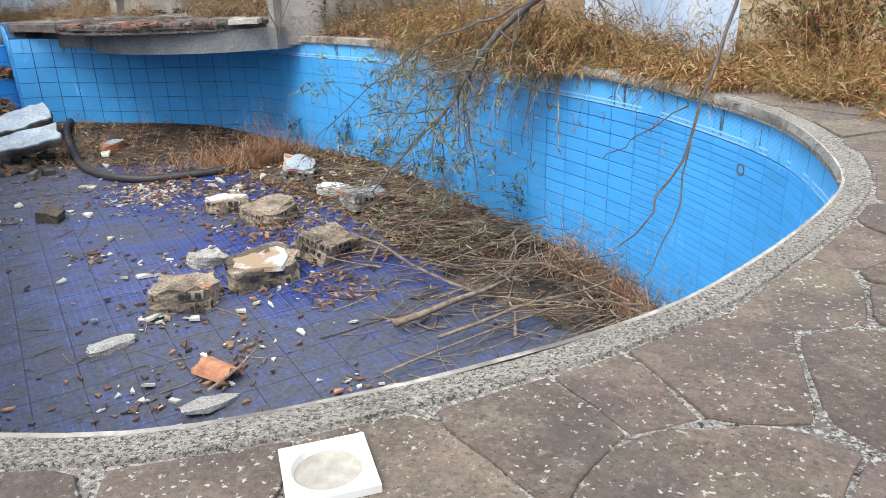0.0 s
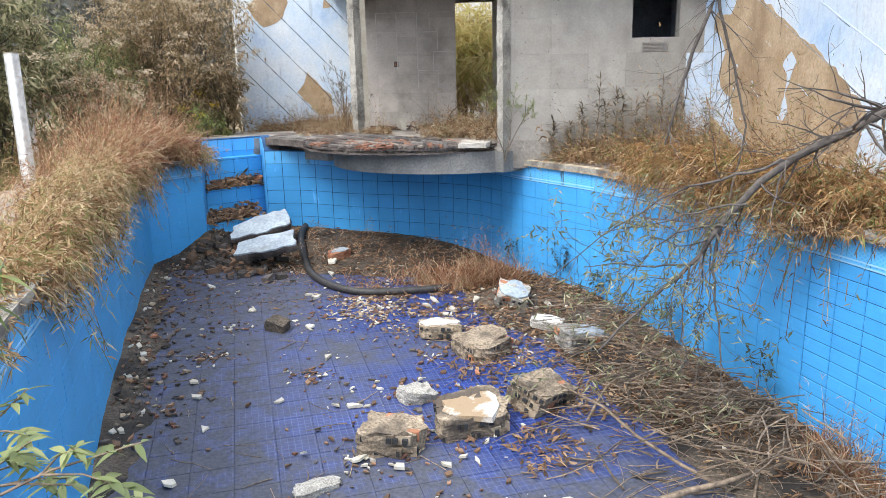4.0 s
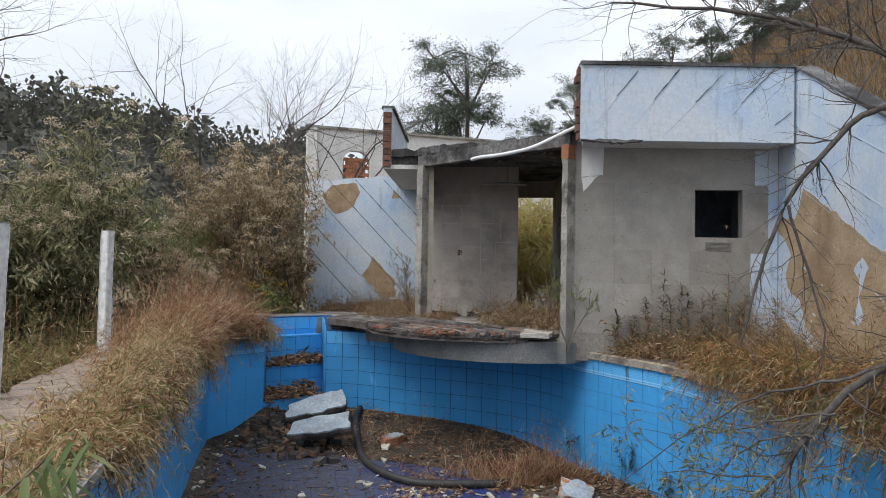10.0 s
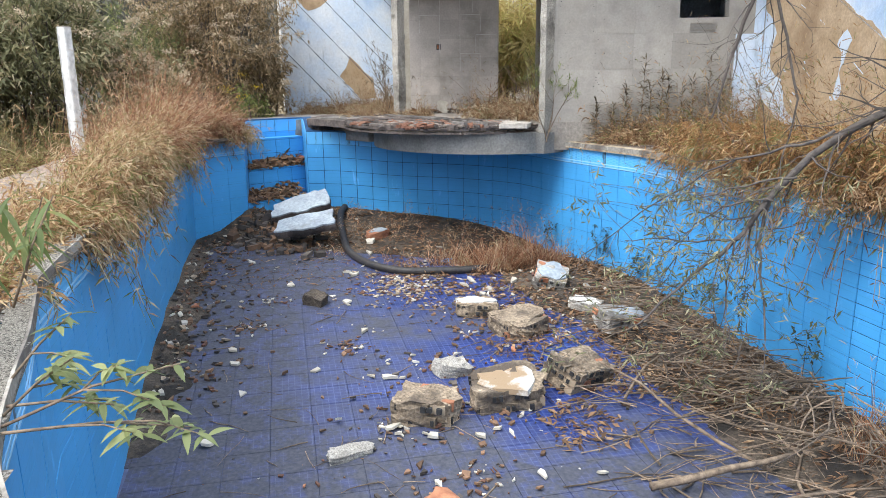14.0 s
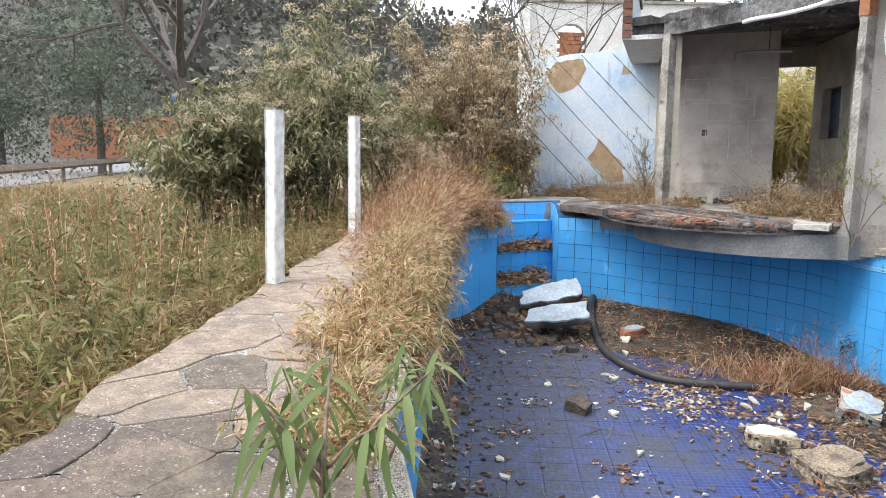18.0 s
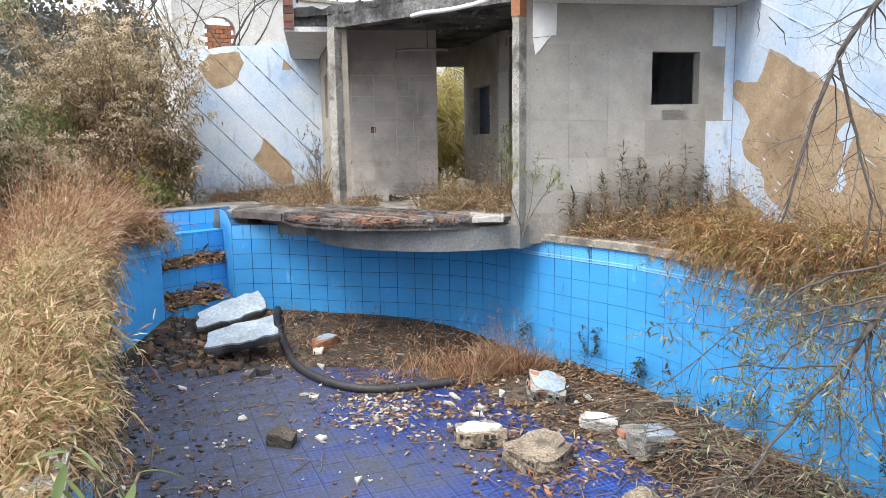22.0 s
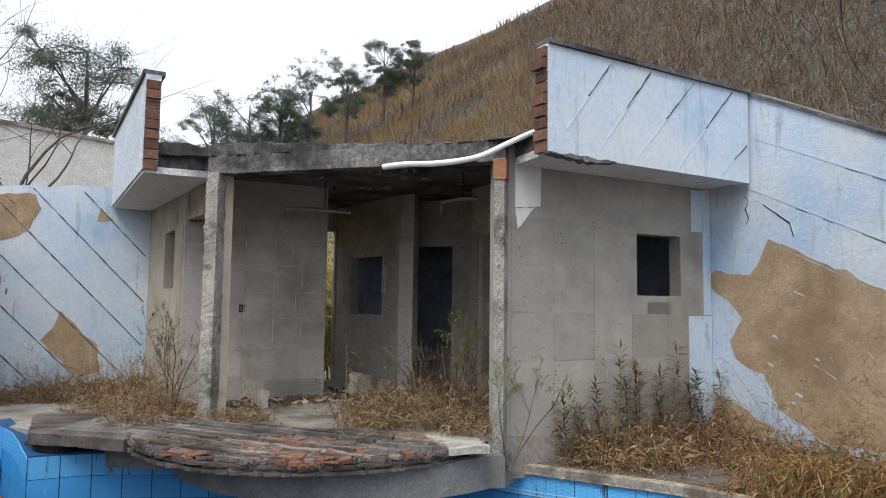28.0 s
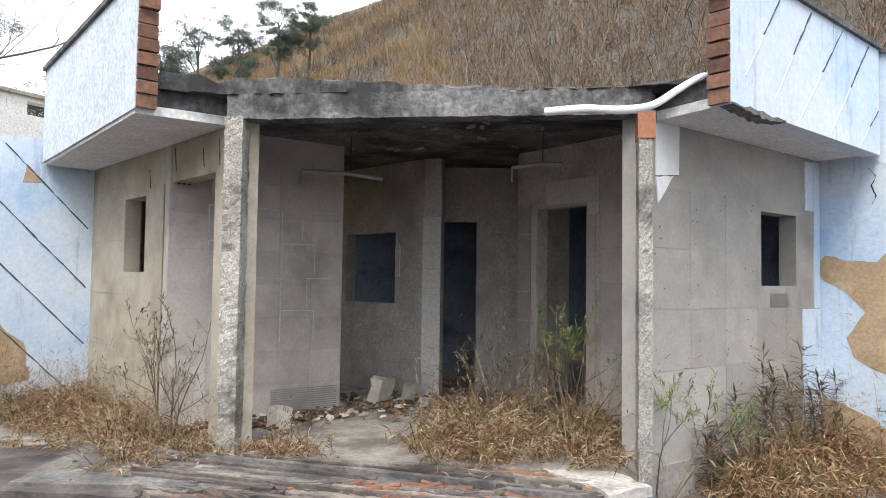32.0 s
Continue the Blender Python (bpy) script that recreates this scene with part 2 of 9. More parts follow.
def mat_leaf(name, stops, rough=0.6, trans=0.25):
    """Leaves and blades that differ piece by piece."""
    n = Nodes(name, rough)
    k = n.math("ADD", n.math("MULTIPLY", n.island(), 0.86), n.math("SUBTRACT", n.math("MULTIPLY", n.noise(2.4, 3), 0.7), 0.28))
    c = n.ramp(k, stops)
    c = vary(n, c, n.noise(0.8, 4), 0.35)
    n.bsdf.inputs["Specular IOR Level"].default_value = 0.25
    out = n.nt.nodes["Material Output"]
    tr = n.nt.nodes.new("ShaderNodeBsdfTranslucent")
    n.link(c, tr.inputs["Color"])
    mx = n.nt.nodes.new("ShaderNodeMixShader")
    mx.inputs[0].default_value = trans
    m = n.done(c)
    n.link(n.bsdf.outputs["BSDF"], mx.inputs[1])
    n.link(tr.outputs["BSDF"], mx.inputs[2])
    n.link(mx.outputs["Shader"], out.inputs["Surface"])
    return m


def mat_coping():
    """Washed-out concrete: dark lichen and pale grit side by side."""
    n = Nodes("coping_concrete", 0.95)
    c = n.ramp(n.noise(2.2, 5), [(0.3, (0.26, 0.24, 0.20)), (0.7, (0.44, 0.41, 0.35))])
    c = n.mix(n.mask(n.noise(85, 7, 0.85), 0.49, 0.54), c, (0.075, 0.066, 0.055))
    c = n.mix(n.mask(n.noise(115, 5, 0.8), 0.54, 0.59), c, (0.60, 0.56, 0.48))
    c = n.mix(n.mask(n.noise(3.4, 8, 0.7), 0.62, 0.74), c, (0.12, 0.11, 0.098))
    n.bump(n.noise(48, 7, 0.75), 1.0, 0.03)
    return n.done(c)


def mat_mortar():
    """Washed-out joint mortar: white grit in dark gaps."""
    n = Nodes("deck_mortar", 0.95)
    c = n.ramp(n.noise(2.5, 6), [(0.35, (0.13, 0.115, 0.10)), (0.65, (0.30, 0.275, 0.24))])
    c = n.mix(n.mask(n.noise(95, 4, 0.7), 0.50, 0.56), c, (0.58, 0.55, 0.49))
    c = n.mix(n.mask(n.noise(70, 4, 0.7), 0.56, 0.62), c, (0.045, 0.04, 0.036))
    n.bump(n.noise(90, 6, 0.8), 1.0, 0.02)
    return n.done(c)


M = dict(
    pool=mat_pool_paint("pool_wall_paint", (0.066, 0.375, 0.78)),
    grout=mat_simple("dark_joint", (0.010, 0.05, 0.13), (0.02, 0.10, 0.26), 12),
    mosaic=mat_mosaic(),
    floorjoint=mat_simple("pale_floor_joint", (0.07, 0.09, 0.17), (0.12, 0.15, 0.26), 12),
    stone=mat_stone("deck_flagstone", 0.84),
    palestone=mat_stone("walk_flagstone", 1.55, 1.02, False, 0.9),
    stonefield=mat_stone("deck_flagstone_field", 0.84, 1.0, True),
    palefield=mat_stone("walk_flagstone_field", 1.7, 1.02, True, 0.9),
    mortar=mat_mortar(),
    bluewhite=mat_concrete("faded_blue_white_paint", (0.50, 0.56, 0.63), (0.62, 0.67, 0.72), (0.28, 0.32, 0.36), 24, (0.58, 0.76), 0.4),
    coping=mat_coping(),
    bead=mat_concrete("pale_mortar_bead", (0.28, 0.26, 0.225), (0.44, 0.42, 0.365), (0.13, 0.115, 0.10), 40, (0.46, 0.60), 0.6, 0.3),
    sandy=mat_concrete("sandy_mortar", (0.36, 0.29, 0.20), (0.54, 0.46, 0.34), (0.17, 0.125, 0.085), 30, (0.48, 0.62), 1.0, 0.5),
    flank=mat_flank_paint(),
    rubblefloor=mat_concrete("rubble_floor", (0.26, 0.235, 0.205), (0.42, 0.385, 0.34), (0.15, 0.13, 0.11), 28, (0.45, 0.62), 1.0),
    render=mat_concrete("bare_grey_render", (0.30, 0.28, 0.25), (0.37, 0.35, 0.315), (0.22, 0.205, 0.185), 40, (0.50, 0.75), 0.15, 0.09, 0.10),
    tan=mat_concrete("exposed_tan_plaster", (0.36, 0.255, 0.15), (0.49, 0.37, 0.245), (0.27, 0.185, 0.11), 34, (0.48, 0.66), 0.5, 0.2),
    yellowed=mat_concrete("yellowed_render", (0.34, 0.30, 0.23), (0.46, 0.42, 0.35), (0.26, 0.22, 0.16), 40, (0.5, 0.72), 0.2, 0.10),
    beam=mat_concrete("sooty_beam", (0.08, 0.08, 0.08), (0.21, 0.205, 0.20), (0.035, 0.034, 0.033), 26, (0.46, 0.60), 1.0, 0.5),
    beamface=mat_concrete("smoked_beam_face", (0.12, 0.117, 0.113), (0.27, 0.26, 0.25), (0.045, 0.043, 0.041), 30, (0.48, 0.60), 1.0, 0.5),
    broken=mat_concrete("broken_concrete", (0.28, 0.265, 0.235), (0.50, 0.47, 0.41), (0.13, 0.12, 0.105), 75, (0.50, 0.62), 0.8, 0.5),
    drum=mat_concrete("drum_concrete", (0.155, 0.155, 0.145), (0.245, 0.24, 0.225), (0.10, 0.10, 0.095), 40, (0.55, 0.72), 0.3),
    slab=mat_concrete("weathered_slab", (0.085, 0.068, 0.060), (0.20, 0.165, 0.145), (0.042, 0.036, 0.034), 35, (0.45, 0.62), 1.0),
    # inner porch walls: base lightened past the outside render to make up for weak light
    sooty=mat_concrete("sooty_render_lifted", (0.42, 0.39, 0.355), (0.53, 0.50, 0.455), (0.30, 0.28, 0.255), 30, (0.46, 0.66), 0.4),
    hillside=mat_concrete("scrubby_hillside", (0.052, 0.048, 0.038), (0.10, 0.086, 0.064), (0.036, 0.038, 0.03), 0.6, (0.45, 0.62), 1.0),
    # smoked porch render, its colour likewise lifted in place of missing porch light
    porchrender=mat_concrete("smoked_render_lifted", (0.45, 0.41, 0.37), (0.55, 0.505, 0.46), (0.33, 0.30, 0.265), 40, (0.5, 0.7), 0.2, 0.10, 0.09),
    oldbrick=mat_simple("weathered_brick", (0.085, 0.05, 0.038), (0.24, 0.11, 0.068), 22, 0.95, 0.7, rnd=0.35),
    brick=mat_simple("clay_brick", (0.26, 0.10, 0.055), (0.50, 0.23, 0.12), 14, 0.9, 0.5, rnd=0.2),
    white=mat_concrete("white_limewash", (0.62, 0.61, 0.58), (0.76, 0.75, 0.73), (0.30, 0.29, 0.27), 30, (0.60, 0.78), 0.3),
    soil=mat_concrete("silt_soil", (0.055, 0.043, 0.033), (0.14, 0.11, 0.08), (0.026, 0.022, 0.018), 45, (0.48, 0.58), 1.0, 0.6),
    ground=mat_concrete("dry_ground", (0.16, 0.12, 0.065), (0.28, 0.21, 0.12), (0.09, 0.085, 0.04), 20, (0.48, 0.66), 1.0),
    # room walls: pale blue in the colour stands in for glare in the openings
    dark=mat_concrete("glare_tinted_interior_plaster", (0.24, 0.30, 0.38), (0.34, 0.40, 0.47), (0.13, 0.15, 0.18), 30),
    pvc=mat_simple("white_pvc", (0.74, 0.74, 0.72), (0.84, 0.84, 0.82), 12, 0.4, 0.05),
    rubber=mat_simple("black_hose", (0.018, 0.016, 0.016), (0.05, 0.045, 0.042), 15, 0.6, 0.2),
    wood=mat_simple("grey_deadwood", (0.060, 0.042, 0.031), (0.30, 0.225, 0.155), 18, 0.9, 0.5, isl=0.55),
    bark=mat_simple("dark_bark", (0.05, 0.042, 0.038), (0.14, 0.12, 0.105), 22, 0.9, 0.6),
    tile=mat_simple("white_glazed_tile", (0.70, 0.70, 0.68), (0.82, 0.82, 0.80), 10, 0.3, 0.05),
)
M["dry"] = mat_leaf("dry_grass", [(0, (0.07, 0.042, 0.024)), (0.16, (0.24, 0.13, 0.065)), (0.34, (0.42, 0.26, 0.14)), (0.52, (0.52, 0.37, 0.205)), (0.72, (0.67, 0.54, 0.34)), (0.76, (0.16, 0.16, 0.055)), (1, (0.34, 0.31, 0.12))], 0.6, 0.35)
M["red_grass"] = mat_leaf("rust_grass", [(0, (0.08, 0.038, 0.026)), (0.32, (0.29, 0.13, 0.072)), (0.6, (0.48, 0.26, 0.145)), (0.85, (0.66, 0.51, 0.34)), (1, (0.26, 0.25, 0.11))], 0.6, 0.35)
M["field"] = mat_leaf("field_grass", [(0, (0.075, 0.05, 0.03)), (0.25, (0.24, 0.135, 0.07)), (0.45, (0.18, 0.165, 0.065)), (0.72, (0.30, 0.275, 0.11)), (0.86, (0.40, 0.28, 0.15)), (1, (0.54, 0.43, 0.26))], 0.6, 0.35)
M["hill"] = mat_leaf("hill_grass", [(0, (0.06, 0.045, 0.034)), (0.4, (0.145, 0.098, 0.068)), (0.75, (0.235, 0.16, 0.108)), (1, (0.15, 0.135, 0.08))])
M["gold"] = mat_leaf("gold_grass", [(0, (0.15, 0.092, 0.045)), (0.6, (0.28, 0.18, 0.085)), (1, (0.20, 0.145, 0.075))])
M["bush"] = mat_leaf("bush_leaf", [(0, (0.075, 0.08, 0.042)), (0.4, (0.19, 0.195, 0.10)), (0.75, (0.33, 0.315, 0.18)), (1, (0.54, 0.47, 0.30))], 0.6, 0.35)
M["freshbush"] = mat_leaf("light_bush_leaf", [(0, (0.07, 0.085, 0.035)), (0.4, (0.16, 0.19, 0.075)), (0.75, (0.27, 0.30, 0.12)), (1, (0.42, 0.42, 0.20))], 0.6, 0.35)
M["brownbush"] = mat_leaf("brown_bush_leaf", [(0, (0.12, 0.095, 0.052)), (0.4, (0.25, 0.19, 0.10)), (0.75, (0.41, 0.30, 0.185)), (1, (0.60, 0.48, 0.33))], 0.6, 0.35)
M["bloom"] = mat_leaf("faded_bloom", [(0, (0.38, 0.29, 0.19)), (1, (0.70, 0.61, 0.46))], 0.7, 0.35)
M["green"] = mat_leaf("fresh_leaf", [(0, (0.09, 0.12, 0.04)), (0.5, (0.18, 0.23, 0.075)), (0.85, (0.31, 0.33, 0.12)), (1, (0.46, 0.42, 0.17))], 0.5, 0.4)
M["sapling"] = mat_leaf("sapling_leaf", [(0, (0.075, 0.11, 0.035)), (0.5, (0.15, 0.20, 0.07)), (0.88, (0.25, 0.28, 0.11)), (1, (0.45, 0.38, 0.10))], 0.5, 0.4)
M["rimleaf"] = mat_leaf("rim_shoot_leaf", [(0, (0.10, 0.13, 0.055)), (0.5, (0.22, 0.26, 0.11)), (1, (0.38, 0.40, 0.18))], 0.5, 0.4)
M["woods"] = mat_leaf("far_wood_leaf", [(0, (0.056, 0.062, 0.05)), (0.6, (0.105, 0.105, 0.087)), (1, (0.17, 0.152, 0.12))])
# distant tree leaves, with haze painted in as a lighter, greyer green
M["euc"] = mat_leaf("hazed_tree_leaf", [(0, (0.06, 0.078, 0.056)), (0.6, (0.125, 0.15, 0.11)), (1, (0.20, 0.225, 0.165))], 0.6, 0.4)
M["yellow"] = mat_leaf("yellow_cane", [(0, (0.48, 0.38, 0.15)), (0.6, (0.66, 0.56, 0.27)), (1, (0.46, 0.48, 0.16))], 0.6, 0.5)

# ---------------------------------------------------------------- tools


def mesh(name, verts, faces, mat, parent=None, label="", smooth=False):
    me = bpy.data.meshes.new(name)
    me.from_pydata([tuple(v) for v in verts], [], faces)
    me.materials.append(mat)
    if smooth:
        me.shade_smooth()
    ob = new(name, me)
    ob.parent = parent
    return tagged(ob, label)


def part(name, bm, material, parent=None, label="", smooth=False):
    me = bpy.data.meshes.new(name)
    bm.to_mesh(me)
    bm.free()
    me.materials.append(material)
    if smooth:
        me.shade_smooth()
    ob = new(name, me)
    ob.parent = parent
    return tagged(ob, label)


def thing(name, label, category, group="", at=(0, 0, 0)):
    ob = new(name)
    ob.location = at
    ob.empty_display_size = 0.1
    return tagged(ob, label, category, group)


def setting(ob, label, category):
    return tagged(ob, label, category, "", "structure")


def A(a, b, z=0.0):
    """Pool frame: a along the pool to the house, b across it to its far side, from the corner at the platform."""
    return Vector((-0.717 * a + 0.697 * b, 0.697 * a + 0.717 * b, z))


def H(x, y, z=0.0):
    """House frame: x along the porch beam, y into the house, from the porch's west column."""
    return Vector((-2.97 + 0.973 * x + 0.23 * y, 0.5 - 0.23 * x + 0.973 * y, z))


def box_data(lo, hi, fn=lambda v: v):
    (x0, y0, z0), (x1, y1, z1) = lo, hi
    v = [fn(Vector(p)) for p in ((x0, y0, z0), (x1, y0, z0), (x1, y1, z0), (x0, y1, z0), (x0, y0, z1), (x1, y0, z1), (x1, y1, z1), (x0, y1, z1))]
    return v, [(0, 3, 2, 1), (4, 5, 6, 7), (0, 1, 5, 4), (1, 2, 6, 5), (2, 3, 7, 6), (3, 0, 4, 7)]


def prism(name, ring, z0, z1, mat, parent=None, label="", smooth=False):
    """A flat-sided block over a ring of points given counter-clockwise from above; z may be a number or a function of the point."""
    f0 = z0 if callable(z0) else (lambda p: z0)
    f1 = z1 if callable(z1) else (lambda p: z1)
    n = len(ring)
    v = [(p[0], p[1], f0(p)) for p in ring] + [(p[0], p[1], f1(p)) for p in ring]
    f = [tuple(range(n - 1, -1, -1)), tuple(range(n, 2 * n))] + [(i, (i + 1) % n, n + (i + 1) % n, n + i) for i in range(n)]
    return mesh(name, v, f, mat, parent, label, smooth)


def wall(name, p0, p1, z0, z1, thick, mat, openings=(), top=None, parent=None, label=""):
    """An upright wall from p0 to p1 whose front is on the right-hand side; openings are (s0, s1, z0, z1) along it. top(s): an uneven upper edge."""
    p0, p1 = Vector(p0[:2]), Vector(p1[:2])
    d = (p1 - p0)
    length = d.length
    d.normalize()
    back = Vector((-d.y, d.x)) * thick
    ss = sorted({0.0, length, *[s for o in openings for s in o[:2] if 0 < s < length], *([length * i / 10 for i in range(1, 10)] if top else [])})
    zs = sorted({z0, z1, *[z for o in openings for z in o[2:] if z0 < z < z1]})

    def solid(i, j):
        if not (0 <= i < len(ss) - 1 and 0 <= j < len(zs) - 1):
            return False
        s, z = (ss[i] + ss[i + 1]) / 2, (zs[j] + zs[j + 1]) / 2
        return not any(a < s < b and c < z < e for a, b, c, e in openings)

    verts, index, faces = [], {}, []

    def vid(i, j, k):
        if (i, j, k) not in index:
            z = zs[j] if not (top and j == len(zs) - 1) else top(ss[i])
            p = p0 + d * ss[i] + back * k
            index[i, j, k] = len(verts)
            verts.append((p.x, p.y, z))
        return index[i, j, k]

    for i in range(len(ss) - 1):
        for j in range(len(zs) - 1):
            if not solid(i, j):
                continue
            q = [(i, j), (i + 1, j), (i + 1, j + 1), (i, j + 1)]
            faces.append(tuple(vid(*c, 0) for c in q))
            faces.append(tuple(vid(*c, 1) for c in reversed(q)))
            for (di, dj), (c0, c1) in (((0, -1), (0, 1)), ((1, 0), (1, 2)), ((0, 1), (2, 3)), ((-1, 0), (3, 0))):
                if not solid(i + di, j + dj):
                    faces.append((vid(*q[c0], 0), vid(*q[c0], 1), vid(*q[c1], 1), vid(*q[c1], 0)))
    return mesh(name, verts, faces, mat, parent, label)


def tube_data(points, radii, sides=6, cap=True):
    """Verts and faces of a bent tube."""
    pts = [Vector(p) for p in points]
    v, f = [], []
    up = Vector((0.31, 0.17, 0.93))
    for i, p in enumerate(pts):
        t = (pts[min(i + 1, len(pts) - 1)] - pts[max(i - 1, 0)]).normalized()
        x = t.cross(up)
        if x.length < 0.05:
            x = t.cross(Vector((1, 0, 0)))
        x.normalize()
        y = t.cross(x)
        r = radii[i] if hasattr(radii, "__len__") else radii
        for k in range(sides):
            a = 2 * math.pi * k / sides
            v.append(p + (x * math.cos(a) + y * math.sin(a)) * r)
    for i in range(len(pts) - 1):
        for k in range(sides):
            f.append((i * sides + k, i * sides + (k + 1) % sides, (i + 1) * sides + (k + 1) % sides, (i + 1) * sides + k))
    if cap:
        f.append(tuple(range(sides - 1, -1, -1)))
        f.append(tuple((len(pts) - 1) * sides + k for k in range(sides)))
    return v, f


class Soup:
    """Gathers many small pieces into one mesh."""

    def __init__(self):
        self.v, self.f = [], []

    def add(self, v, f):
        o = len(self.v)
        self.v.extend(v)
        self.f.extend([tuple(i + o for i in q) for q in f])

    def make(self, name, mat, parent=None, label="", smooth=False):
        return mesh(name, self.v, self.f, mat, parent, label, smooth)

# ---------------------------------------------------------------- the pool


def smooth(x, lo, hi):
    t = max(0.0, min(1.0, (x - lo) / (hi - lo)))
    return t * t * (3 - 2 * t)


def floor_z(a, b):
    """The pool's floor falls towards the deep end where the walk starts."""
    return -1.62 - 0.030 * (1.5 - max(-8.9, min(a, 3.5)))


def spline(pts, per=4):
    """A smooth line through plan points, in per steps a span."""
    pts = [Vector(p) for p in pts]
    out = []
    for i in range(len(pts) - 1):
        p0, p1, p2, p3 = [pts[min(max(i + k, 0), len(pts) - 1)] for k in (-1, 0, 1, 2)]
        for k in range(per):
            t = k / per
            out.append(0.5 * (2 * p1 + (p2 - p0) * t + (2 * p0 - 5 * p1 + 4 * p2 - p3) * t * t + (3 * p1 - p0 - 3 * p2 + p3) * t ** 3))
    return out + [pts[-1]]


# the plan of the basin, side by side, counter-clockwise
FAR = [(-6.2, 0.55), (-5.0, 0.58), (-3.6, 0.62), (-2.4, 0.61), (-1.5, 0.55), (-0.8, 0.36), (0.05, 0.12)]
HEAD = [(0.05, 0.12), (0.6, 0.0), (1.1, -0.17), (1.75, -0.72), (2.3, -1.47), (2.62, -1.95), (2.86, -2.6), (2.94, -3.22)]
RECESS = [(2.94, -3.22), (4.05, -3.25), (3.62, -4.21), (2.45, -4.22)]
NEAR = [(1.9, -4.99), (0.4, -5.0), (-1.5, -4.97), (-3.2, -4.91), (-4.7, -4.83), (-5.8, -4.79)]
DEEP = [(-5.8, -4.79), (-6.45, -4.63), (-6.85, -4.56), (-7.3, -4.46), (-7.7, -4.29), (-8.24, -3.97), (-8.57, -3.56), (-8.73, -3.0), (-8.79, -2.5), (-8.77, -2.04), (-8.58, -1.23), (-8.3, -0.60), (-7.64, 0.08), (-7.04, 0.37), (-6.2, 0.55)]


def along(line, a):
    """How far across the pool a side lies at a metres along it."""
    line = sorted(line)
    if a <= line[0][0]:
        return line[0][1]
    for (x0, y0), (x1, y1) in zip(line, line[1:]):
        if a <= x1:
            return y0 + (y1 - y0) * (a - x0) / (x1 - x0)
    return line[-1][1]


def near_side(a):
    return along(NEAR + [(2.45, -4.22), (-6.85, -4.56), (-7.7, -4.29)], a)


def far_side(a):
    return along(FAR + [(0.6, -0.01), (1.1, -0.17), (1.75, -0.72), (2.3, -1.47), (2.62, -1.95), (2.86, -2.6), (-7.04, 0.37), (-7.64, 0.08), (-8.3, -0.60)], a)


def pool_outline(off=0.0):
    """The pool's rim as a counter-clockwise ring in the pool frame, moved outwards by off; each corner with the side that it begins."""
    pts = [(p.x, p.y, 0 if p.x < 0.3 and p.y > -0.5 else 1) for p in spline(FAR + HEAD[1:], 4)[:-1]]
    pts += [(x, y, 2) for x, y in RECESS[:-1]] + [(*RECESS[-1], 3)]
    pts += [(p.x, p.y, 3) for p in spline(NEAR, 4)[:-1]] + [(p.x, p.y, 4) for p in spline(DEEP, 4)[:-1]]
    if not off:
        return pts
    out, n = [], len(pts)
    for i, (x, y, k) in enumerate(pts):
        p, q0, q1 = Vector((x, y)), Vector(pts[i - 1][:2]), Vector(pts[(i + 1) % n][:2])
        d0, d1 = (p - q0).normalized(), (q1 - p).normalized()
        n0, n1 = Vector((-d0.y, d0.x)), Vector((-d1.y, d1.x))
        m = (n0 + n1).normalized()
        m *= off / max(0.5, m.dot(n1))
        out.append((x + m.x, y + m.y, k))
    return out


def drop_z(a):
    """The deck and the rim sink a little towards the deep end."""
    return -0.096 * smooth(-a, 5.2, 8.2)


def rim_z(a):
    """The basin's tiled wall climbs a little at the steps."""
    return drop_z(a) + 0.25 * smooth(a, 2.5, 3.6)


RIM = pool_outline()
GROWN = {}


def inside_pool(a, b, grow=0.0):
    """Whether a place in the pool frame lies in the basin, widened by grow."""
    if not (-9.6 < a < 4.9 and -5.8 < b < 1.4):
        return False
    if grow not in GROWN:
        ring = pool_outline(grow)
        GROWN[grow] = [(x0, y0, x1, y1) for (x0, y0, _), (x1, y1, _) in zip(ring, ring[1:] + ring[:1])]
    c = False
    for x0, y0, x1, y1 in GROWN[grow]:
        if (y0 > b) != (y1 > b) and a < (x1 - x0) * (b - y0) / (y1 - y0) + x0:
            c = not c
    return c


